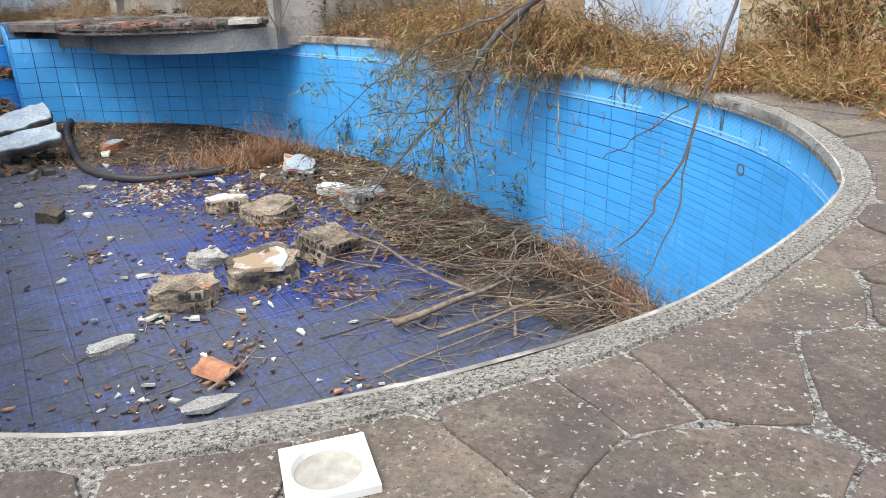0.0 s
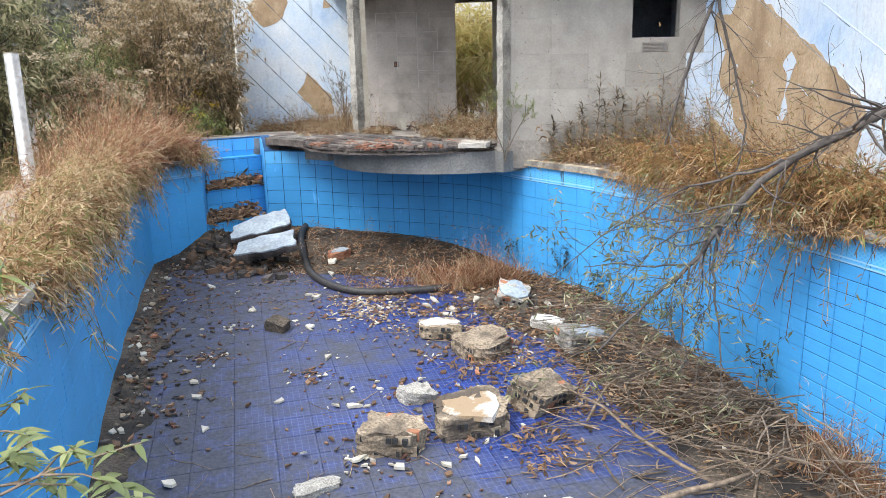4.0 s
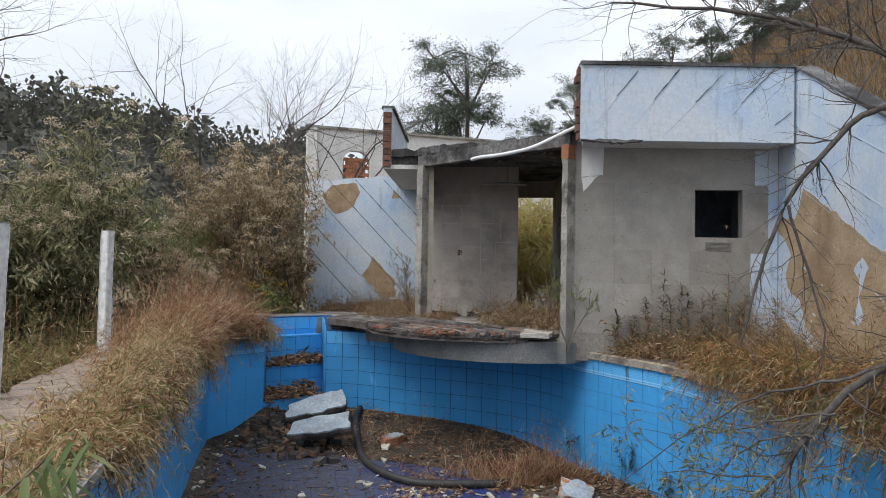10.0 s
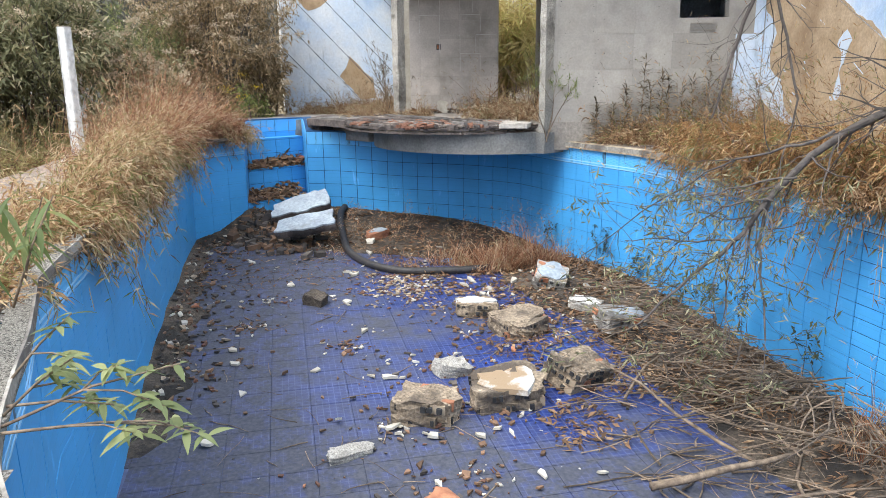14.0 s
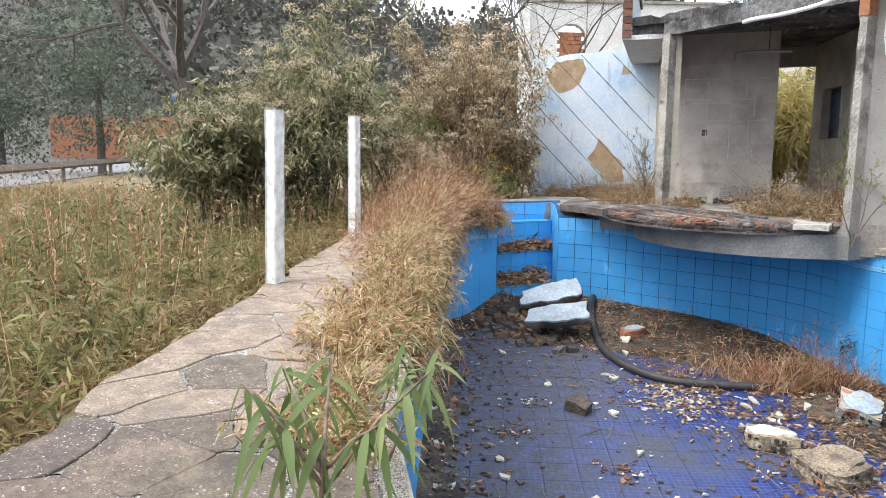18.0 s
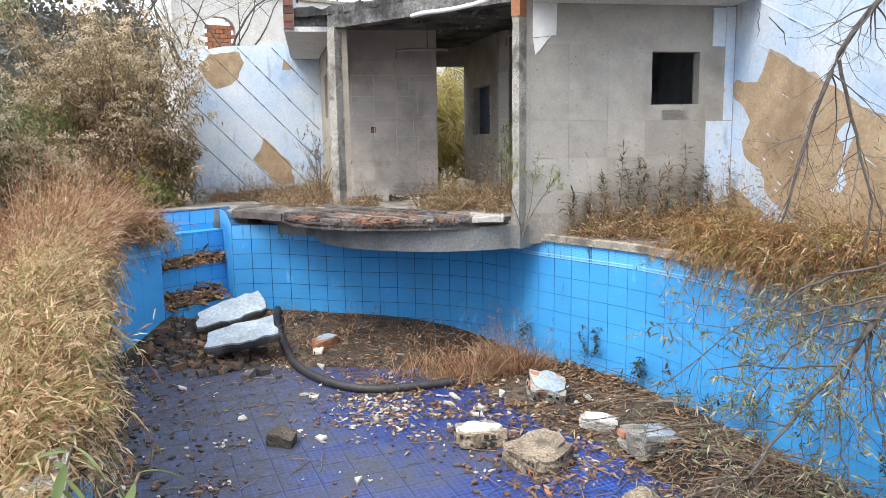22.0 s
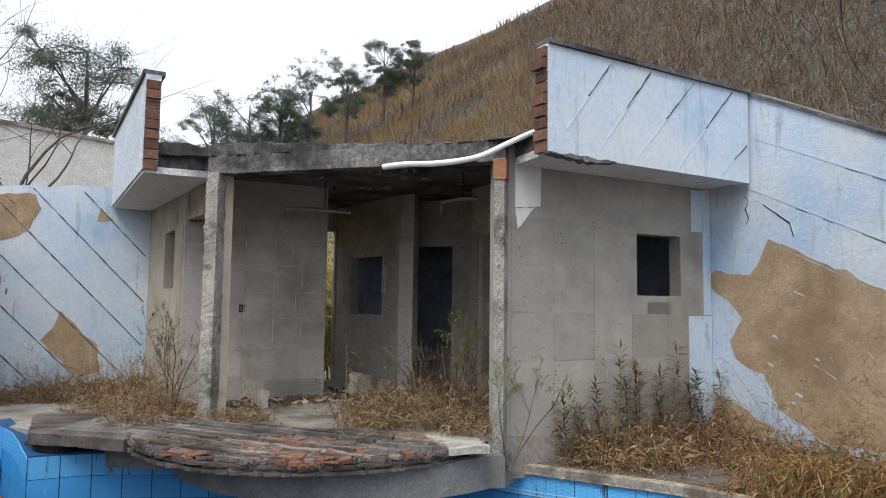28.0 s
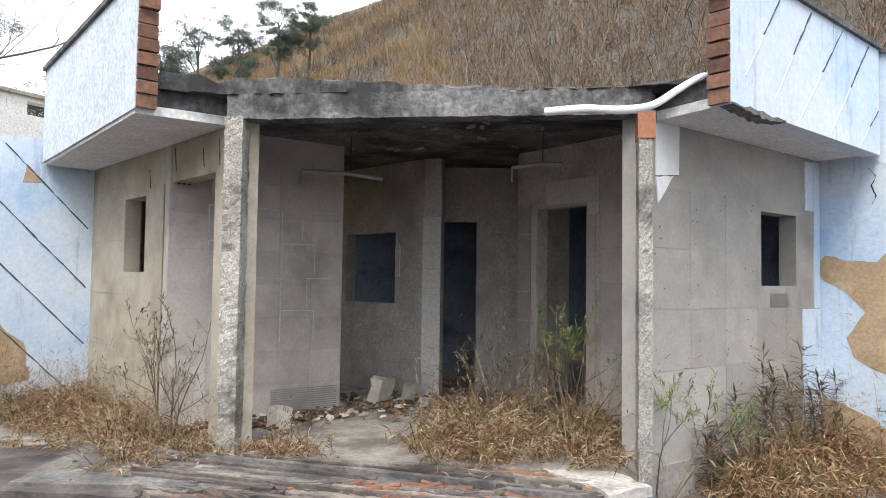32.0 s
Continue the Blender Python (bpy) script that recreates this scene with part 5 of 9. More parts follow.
def flat_leaf(p, d, n, ln, w):
    """A plain small leaf from p along d."""
    side = d.cross(n)
    if side.length < 1e-3:
        side = d.cross(Vector((1, 0.2, 0.1)))
    side = side.normalized() * w
    m = p + d * ln * 0.45
    return [p, m + side, p + d * ln - Vector((0, 0, ln * 0.1)), m - side], [(0, 1, 2, 3)]


M["litter"] = mat_leaf("leaf_litter", [(0, (0.06, 0.038, 0.025)), (0.4, (0.16, 0.095, 0.055)), (0.75, (0.30, 0.18, 0.10)), (1, (0.46, 0.33, 0.20))], 0.85, 0.15)

# ---------------------------------------------------------------- silt, rubble and sticks in the basin


def silt(a, b):
    """How deep the silt lies on the pool's floor."""
    b0, b = b, b - far_side(min(a, 0.05))
    n = noise.noise(Vector((a * 1.3, b * 1.3, 0))) * 0.5 + noise.noise(Vector((a * 4, b * 4, 3))) * 0.2
    edge = -0.12 + 0.66 * max(0.0, -1.5 - b0) + n * 0.6
    d = 0.26 * smooth(a, edge, max(edge + 0.9, 2.4)) + 0.10 * smooth(a, 1.2, 3.2) * smooth(-b, 1.8, 3.4)
    d += 0.16 * smooth(near_side(a) + 0.40 + n * 0.4 - b0, 0.0, 0.5) * smooth(a, -4.6, -3.0)
    d += 0.15 * smooth(b, -1.5 + n * 1.1 - 0.25 * smooth(a, -3.2, -1.5), -0.1) * smooth(-a, -1, 1) * smooth(a, -7.2, -4.6) + 0.05 * smooth(b, -0.8 + n * 0.5, -0.1) * smooth(-a, 4, 6)
    return d + 0.035 * n - 0.030


def bed(a, b):
    return floor_z(a, b) + max(0.0, silt(a, b))


def build_silt():
    st = 0.11
    idx, v, f = {}, [], []
    na, nb = int(13.0 / st), int(5.9 / st)

    def vid(i, j):
        if (i, j) not in idx:
            a, b = -8.9 + i * st, -5.15 + j * st
            idx[i, j] = len(v)
            v.append(A(a, b, floor_z(a, b) + silt(a, b) + 0.012 * noise.noise(Vector((a * 14, b * 14, 9)))))
        return idx[i, j]
    for i in range(na):
        for j in range(nb):
            a, b = -8.9 + (i + 0.5) * st, -5.15 + (j + 0.5) * st
            if inside_pool(a, b, 0.06) and a < 3.5 and silt(a, b) > -0.02:
                f.append((vid(i, j), vid(i + 1, j), vid(i + 1, j + 1), vid(i, j + 1)))
    f = [tuple(reversed(q)) for q in f]
    setting(mesh("floor_silt", v, f, M["soil"], smooth=True), "dark silt and soil banked on the pool floor", "soil")


build_silt()


def chunk_rings(rng, w, d, h, layers=4, n=13, rough=0.16):
    """Stacked uneven rings of a broken block, in its own frame."""
    base = []
    for k in range(n):
        u = 2 * math.pi * k / n + rng.uniform(-0.12, 0.12)
        r = 1 + rng.uniform(-rough, rough)
        base.append((math.cos(u) * r, math.sin(u) * r))
    rings = []
    for i in range(layers):
        z = h * i / (layers - 1)
        s = (0.96, 1.0, 0.98, 1.02)[i % 4] * (1 + rng.uniform(-0.03, 0.03))
        rings.append([(x * s * w / 2 * (1 + rng.uniform(-0.10, 0.10)), y * s * d / 2 * (1 + rng.uniform(-0.10, 0.10)), z + rng.uniform(-0.018, 0.018) * (0 < i)) for x, y in base])
    return rings


def rings_mesh(rings):
    n = len(rings[0])
    v = [tuple(p) for r in rings for p in r]
    f = [tuple(range(n - 1, -1, -1)), tuple((len(rings) - 1) * n + k for k in range(n))]
    for i in range(len(rings) - 1):
        f += [(i * n + k, i * n + (k + 1) % n, (i + 1) * n + (k + 1) % n, (i + 1) * n + k) for k in range(n)]
    return v, f


def rubble_chunk(x, y, w, d, h, rz, tilt, seed, body, top, label, dz=0.0):
    rng = random.Random(seed)
    a, b = -0.717 * x + 0.697 * y, 0.697 * x + 0.717 * y
    t = thing("rubble_chunk", label, "rubble", "broken masonry in the pool")
    t.matrix_world = pose(x, y, bed(a, b) - 0.015 + dz, tilt[0], tilt[1], rz)
    v, f = block_data(rng, w, d, h)
    block = mesh("block", v, f, body, t)
    # courses of hollow brick in the broken side; dark boxes paint their cells' shade
    rows = max(1, round(h / 0.085))
    for k in range(9 * rows if min(w, d) > 0.3 else 0):
        u = 2 * math.pi * (k + rng.uniform(0.1, 0.7)) / 9
        row = k // 9
        g = 1 / max(abs(math.cos(u)), abs(math.sin(u)), 0.74)
        c = Vector((math.cos(u) * w * 0.40 * g, math.sin(u) * d * 0.40 * g, h * (row + 0.5) / rows))
        turn = Matrix.Rotation(round(u / (math.pi / 2)) * math.pi / 2 + rng.gauss(0, 0.12), 3, "Z")
        hh, ln = h / rows * rng.uniform(0.30, 0.44), rng.uniform(0.045, 0.085)
        vv, ff = box_data((-0.05, -ln, -hh), (rng.uniform(0.02, 0.05), ln, hh), lambda q: c + turn @ q)
        mesh("brick", vv, ff, rng.choice((M["brick"], body, body, M["flake"])), block)
        for y in (-0.5, 0.5):
            if rng.random() < 0.6:
                vv, ff = box_data((0.02, y * ln - ln * 0.26, -hh * 0.55), (0.0525, y * ln + ln * 0.26, hh * 0.55), lambda q: c + turn @ q)
                mesh("cell", vv, ff, M["crack"], block)
    if top:
        n = 15
        ring = []
        for k in range(n):
            u = 2 * math.pi * k / n
            r = 0.46 * (1 + 0.45 * noise.noise(Vector((math.cos(u) * 1.3, math.sin(u) * 1.3, seed * 3.1)))) * rng.uniform(0.88, 1.06)
            ring.append((math.cos(u) * r * w, math.sin(u) * r * d))
        vv = [(x, y, h - 0.03) for x, y in ring] + [(x * 0.97, y * 0.97, h + 0.014 + 0.010 * noise.noise(Vector((x * 9, y * 9, seed)))) for x, y in ring]
        mesh("skin", vv, [tuple(range(n, 2 * n))] + [(k, (k + 1) % n, n + (k + 1) % n, n + k) for k in range(n)], top, t, "flaking white painted skin")
    return t


def block_data(rng, w, d, h):
    """A broken block: a fine box pushed about at two scales."""
    bm = bmesh.new()
    bmesh.ops.create_cube(bm, size=2.0)
    bmesh.ops.subdivide_edges(bm, edges=bm.edges[:], cuts=5, use_grid_fill=True)
    o = Vector((rng.uniform(0, 50), rng.uniform(0, 50), rng.uniform(0, 50)))
    for q in bm.verts:
        p = q.co.copy()
        u = math.atan2(p.y, p.x)
        k = 1 + 0.30 * noise.noise(Vector((math.cos(u) * 1.2, math.sin(u) * 1.2, 0)) + o) - 0.16 * max(0.0, min(abs(p.x), abs(p.y)) - 0.55)
        k *= 1 + 0.10 * noise.noise(p * 2.2 + o) + 0.07 * noise.noise(p * 5.5 + o)
        z = (p.z + 1) / 2 * h + (0.05 * noise.noise(p * 1.6 + o) + 0.02 * noise.noise(p * 6 + o)) * min(1, p.z + 1) * min(1.0, h / 0.2)
        q.co = Vector((p.x * k * w / 2, p.y * k * d / 2, z))
    v = [tuple(q.co) for q in bm.verts]
    f = [tuple(q.index for q in g.verts) for g in bm.faces]
    bm.free()
    return v, f


M["mason"] = mat_concrete("broken_masonry", (0.21, 0.16, 0.11), (0.44, 0.35, 0.245), (0.10, 0.078, 0.058), 44, (0.50, 0.62), 1.0, 0.6)
M["skin"] = mat_concrete("flaked_white_paint", (0.56, 0.54, 0.49), (0.76, 0.75, 0.71), (0.32, 0.23, 0.14), 25, (0.54, 0.62), 0.8)
M["blueskin"] = mat_concrete("pale_blue_chip", (0.25, 0.29, 0.33), (0.37, 0.42, 0.45), (0.17, 0.18, 0.18), 25, (0.55, 0.72), 0.3)
M["cream"] = mat_simple("cream_plaster_bits", (0.36, 0.32, 0.24), (0.62, 0.59, 0.52), 9, 0.85, 0.2, isl=0.25)
M["flake"] = mat_simple("tan_mortar_flakes", (0.22, 0.165, 0.11), (0.42, 0.34, 0.24), 9, 0.9, 0.3, isl=0.4)
M["brown"] = mat_simple("brown_bits", (0.09, 0.06, 0.04), (0.25, 0.14, 0.08), 9, 0.9, 0.3, isl=0.5)
M["mauve"] = mat_simple("dark_bits", (0.04, 0.035, 0.032), (0.12, 0.10, 0.085), 9, 0.9, 0.3, isl=0.4)

rubble_chunk(1.53, -4.12, 0.62, 0.50, 0.20, 40, (2, -3), 1, M["mason"], M["skin"], "large broken masonry chunk with white painted top on the pool floor")
rubble_chunk(1.12, -4.72, 0.46, 0.38, 0.21, 20, (0, 2), 2, M["mason"], None, "square brown masonry chunk with brick cells on the pool floor")
rubble_chunk(1.86, -3.50, 0.50, 0.36, 0.24, 75, (14, 6), 3, M["mason"], None, "tilted grey-brown masonry chunk among dry leaves")
rubble_chunk(0.90, -2.66, 0.54, 0.44, 0.18, 60, (4, 0), 4, M["mason"], M["mason"], "brown masonry chunk beside the sticks")
rubble_chunk(0.24, -2.45, 0.46, 0.34, 0.15, 30, (-5, 3), 5, M["mason"], M["skin"], "masonry chunk with white skin on the pool floor")
rubble_chunk(0.55, -1.20, 0.40, 0.34, 0.22, 20, (22, 12), 6, M["broken"], M["blueskin"], "grey tilted concrete block at the rubble's edge")
rubble_chunk(0.84, -3.95, 0.32, 0.22, 0.12, 55, (5, 8), 7, M["broken"], None, "small grey stone chunk on the pool floor")
rubble_chunk(-1.50, -3.20, 0.24, 0.20, 0.13, 10, (5, 8), 8, M["soil"], None, "small dark clod on the pool floor")
rubble_chunk(0.98, -5.50, 0.34, 0.16, 0.06, 62, (0, 4), 9, M["broken"], None, "flat grey stone sliver on the pool floor")
rubble_chunk(1.80, -2.10, 0.50, 0.34, 0.18, 50, (3, 6), 10, M["broken"], M["blueskin"], "grey slab fragment half under sticks")
rubble_chunk(1.25, -1.75, 0.34, 0.22, 0.10, 10, (3, 6), 12, M["broken"], M["skin"], "small pale slab fragment among leaves")
rubble_chunk(-2.60, -0.62, 0.34, 0.22, 0.10, 60, (3, -6), 13, M["brick"], M["blueskin"], "brick fragment with pale top on the silt")


def blue_slab(x, y, z, w, d, rz, tilt, seed, label):
    rng = random.Random(seed)
    t = thing("fallen_slab", label, "slab", "fallen slabs at the steps")
    t.matrix_world = pose(x, y, z, tilt[0], tilt[1], rz)
    out = roughen([(-w * 0.50, -d * 0.42), (w * 0.10, -d * 0.50), (w * 0.50, -d * 0.38), (w * 0.46, d * 0.44), (-w * 0.10, d * 0.36), (-w * 0.46, d * 0.16)], 0.030, rng, 0.09)
    n = len(out)
    v = [(px * 0.93, py * 0.90, -0.13) for px, py in out] + [(px * 1.01 + rng.uniform(-0.015, 0.015), py * 1.0, -0.06) for px, py in out] + [(px, py, -0.012) for px, py in out]
    f = [tuple(range(n - 1, -1, -1)), tuple(range(2 * n, 3 * n))]
    for i in range(2):
        f += [(i * n + k, i * n + (k + 1) % n, (i + 1) * n + (k + 1) % n, (i + 1) * n + k) for k in range(n)]
    body = mesh("body", v, f, M["slab"], t, "dark crumbly underside")
    v = [(px, py, -0.012) for px, py in out] + [(px * 0.99, py * 0.99, 0.012) for px, py in out]
    mesh("face", v, [tuple(range(n, 2 * n))] + [(k, (k + 1) % n, n + (k + 1) % n, n + k) for k in range(n)], M["blueskin"], body, "pale blue-grey painted face")


blue_slab(-3.86, -0.98, -1.04, 0.92, 0.52, 42, (25, -11), 4, "fallen concrete slab with pale painted face leaning on the rubble")
blue_slab(-3.34, -1.42, -1.20, 0.90, 0.52, 34, (20, -7), 7, "fallen concrete slab with pale painted face lying on the silt")


def build_hose():
    way = [(-3.80, 0.0), (-3.45, -0.52), (-2.95, -1.02), (-2.5, -1.40), (-2.1, -1.63), (-1.7, -1.75), (-1.3, -1.72), (-0.95, -1.50), (-0.6, -1.20), (-0.40, -0.98)]
    pts = []
    for i in range(len(way) - 1):
        p0, p1, p2, p3 = [Vector(way[min(max(i + k, 0), len(way) - 1)]) for k in (-1, 0, 1, 2)]
        for k in range(8):
            s = k / 8
            q = 0.5 * (2 * p1 + (p2 - p0) * s + (2 * p0 - 5 * p1 + 4 * p2 - p3) * s * s + (3 * p1 - p0 - 3 * p2 + p3) * s ** 3)
            pts.append((q.x, q.y, bed(-0.717 * q.x + 0.697 * q.y, 0.697 * q.x + 0.717 * q.y) + 0.045))
    v, f = tube_data(pts, 0.052, 12)
    tagged(mesh("hose", v, f, M["rubber"], smooth=True), "thick black rubber hose lying across the pool floor", "hose")


build_hose()


def bit_data(rng, p, r, flat=0.4):
    """A small angular shard of 3 to 5 corners."""
    n = rng.choice((3, 4, 4, 5))
    u0 = rng.uniform(0, 6.28)
    tx, ty = rng.gauss(0, 0.18), rng.gauss(0, 0.18)
    el = rng.uniform(0.35, 0.95)
    rot = rng.uniform(0, 6.28)
    lift = r * (abs(tx) + abs(ty)) * 0.5
    top, bot = [], []
    for k in range(n):
        u = u0 + 6.283 * k / n + rng.uniform(-0.45, 0.45)
        x, y = math.cos(u) * r * rng.uniform(0.65, 1.25), math.sin(u) * r * el * rng.uniform(0.65, 1.25)
        x, y = x * math.cos(rot) - y * math.sin(rot), x * math.sin(rot) + y * math.cos(rot)
        z = x * tx + y * ty + lift
        top.append(Vector((p[0] + x * 0.95, p[1] + y * 0.95, p[2] + z + r * flat * rng.uniform(0.5, 1.0))))
        bot.append(Vector((p[0] + x, p[1] + y, p[2] + z - r * 0.15)))
    return bot + top, [tuple(range(n, 2 * n))] + [(k, (k + 1) % n, n + (k + 1) % n, n + k) for k in range(n)]


build_steps()
PILE = (-5.45, -4.2)


def scatter_bits():
    rng = random.Random(77)
    soups = {k: Soup() for k in ("cream", "brown", "mauve", "brick", "tan")}

    def drop(kind, a, b, r, flat=0.4):
        if inside_pool(a, b, -0.06) and a < 3.2:
            p = A(a, b, bed(a, b) + 0.004)
            soups[kind].add(*bit_data(rng, p, r, flat))
    for _ in range(430):
        a = rng.triangular(-8.6, 3.0, 0.4)
        b = rng.uniform(-4.8, far_side(a) - 0.1)
        k = rng.choices(("cream", "brown", "mauve", "brick"), (1.0, 3, 1.6, 0.5))[0]
        drop(k, a, b, rng.choice((0.007, 0.009, 0.012, 0.016, 0.03)), 0.2)
    # bands of chips: below the hose, along the near wall, round the chunks
    for _ in range(240):                                   # dark broken clods round the fallen slabs
        x, y = -3.95 + rng.gauss(0, 0.42), -1.35 + rng.gauss(0, 0.28)
        drop(rng.choice(("mauve", "mauve", "brown")), -0.717 * x + 0.697 * y, 0.697 * x + 0.717 * y, rng.uniform(0.03, 0.12), 0.6)
    for _ in range(420):                                   # a dark heap of rotted leaves in the deep end
        drop(rng.choice(("mauve", "mauve", "mauve", "brown")), PILE[0] + rng.gauss(0, 0.15), PILE[1] + rng.gauss(0, 0.11), rng.uniform(0.008, 0.032), 0.5)
    for _ in range(500):
        drop(rng.choice(("cream", "tan", "tan", "tan", "brown", "brick")), rng.gauss(-0.75, 0.42), rng.gauss(-2.2, 0.34), rng.uniform(0.014, 0.042), 0.2)
    for _ in range(480):
        a = rng.uniform(-3.6, 2.6)
        drop(rng.choice(("brown", "mauve", "mauve", "brick", "brown", "mauve", "brown", "mauve", "tan", "brown", "mauve", "cream")), a, near_side(a) + 0.05 + abs(rng.gauss(0, 0.38)), rng.uniform(0.015, 0.05))
    for cx, cy in ((1.53, -4.12), (1.12, -4.72), (1.86, -3.5), (0.9, -2.66), (0.24, -2.45), (0.55, -1.2), (1.3, -1.8), (-3.2, -1.0), (0.84, -3.9), (1.9, -5.7)):
        for _ in range(85):
            x, y = cx + rng.gauss(0, 0.34), cy + rng.gauss(0, 0.34)
            drop(rng.choice(("cream", "brown", "brown", "brick", "mauve", "brown")), -0.717 * x + 0.697 * y, 0.697 * x + 0.717 * y, rng.uniform(0.012, 0.042))
    for cx, cy, m in ((-0.1, -1.9, 60), (-2.6, -3.1, 70), (-1.0, -3.8, 40), (-5.0, -2.4, 30), (-5.4, -3.3, 26), (-3.4, -1.6, 60), (-4.2, -2.9, 34), (-6.0, -2.0, 24), (-1.8, -4.1, 60)):
        for _ in range(m):                                 # little heaps of chips
            drop(rng.choice(("cream", "brown", "brown", "brick", "mauve")), cx + rng.gauss(0, 0.13), cy + rng.gauss(0, 0.13), rng.uniform(0.008, 0.035), 0.3)
    for _ in range(500):
        drop(rng.choice(("brown", "mauve", "brown", "mauve", "brown", "brown", "mauve", "brown", "cream", "brick")), rng.uniform(-2.8, 1.4), rng.uniform(-2.2, 0.45), rng.uniform(0.012, 0.045))
    tagged(soups["cream"].make("plaster_bits", M["cream"]), "cream and white plaster chips on the pool floor", "rubble", "", "stuff")
    tagged(soups["tan"].make("tan_flakes", M["flake"]), "tan mortar flakes on the pool floor", "rubble", "", "stuff")
    tagged(soups["brown"].make("brown_bits", M["brown"]), "brown bark and masonry bits on the pool floor", "rubble", "", "stuff")
    tagged(soups["mauve"].make("dark_bits", M["mauve"]), "dark clods and stones on the pool floor", "rubble", "", "stuff")
    tagged(soups["brick"].make("brick_bits", M["oldbrick"]), "red brick and roof tile bits on the pool floor", "rubble", "", "stuff")


scatter_bits()


def scatter_litter():
    """Dead leaves, bark and husks over the silt and among the sticks."""
    rng = random.Random(78)
    s = Soup()
    for _ in range(15000):
        if rng.random() < 0.68:
            a, b = rng.uniform(-0.5, 3.2), rng.uniform(-4.8, 0.2)
        else:
            a = rng.uniform(-6.8, 1.0)
            b = far_side(a) - 0.04 - abs(rng.gauss(0, 0.42 + 0.4 * smooth(a, -5.4, -3.4)))
        if not inside_pool(a, b, -0.04) or a > 3.25 or silt(a, b) < 0.0 and rng.random() < 0.85:
            continue
        p = A(a, b, bed(a, b) + 0.006 + 0.02 * rng.random())
        dd = Vector((rng.gauss(0, 1), rng.gauss(0, 1), rng.gauss(0, 0.18))).normalized()
        s.add(*flat_leaf(p, dd, Vector((rng.gauss(0, 0.5), rng.gauss(0, 0.5), 1)), rng.uniform(0.03, 0.15), rng.uniform(0.003, 0.013)))
    for _ in range(9000):                                  # thick drifts between the chunks and the far wall
        a = rng.uniform(-4.9, 0.9)
        b = far_side(a) - 0.04 - 2.3 * rng.random() ** 1.5
        if not inside_pool(a, b, -0.04) or noise.noise(Vector((a * 1.6, b * 1.6, 6))) < -0.12 + 0.2 * smooth(-b, 1.0, 2.0):
            continue
        p = A(a, b, bed(a, b) + 0.006 + 0.05 * rng.random() ** 2)
        dd = Vector((rng.gauss(0, 1), rng.gauss(0, 1), rng.gauss(0, 0.3))).normalized()
        s.add(*flat_leaf(p, dd, Vector((rng.gauss(0, 0.6), rng.gauss(0, 0.6), 1)), rng.uniform(0.03, 0.13), rng.uniform(0.005, 0.018)))
    tagged(s.make("dead_leaf_litter", M["litter"]), "brown leaf litter and bark on the pool silt", "leaves", "", "stuff")


scatter_litter()


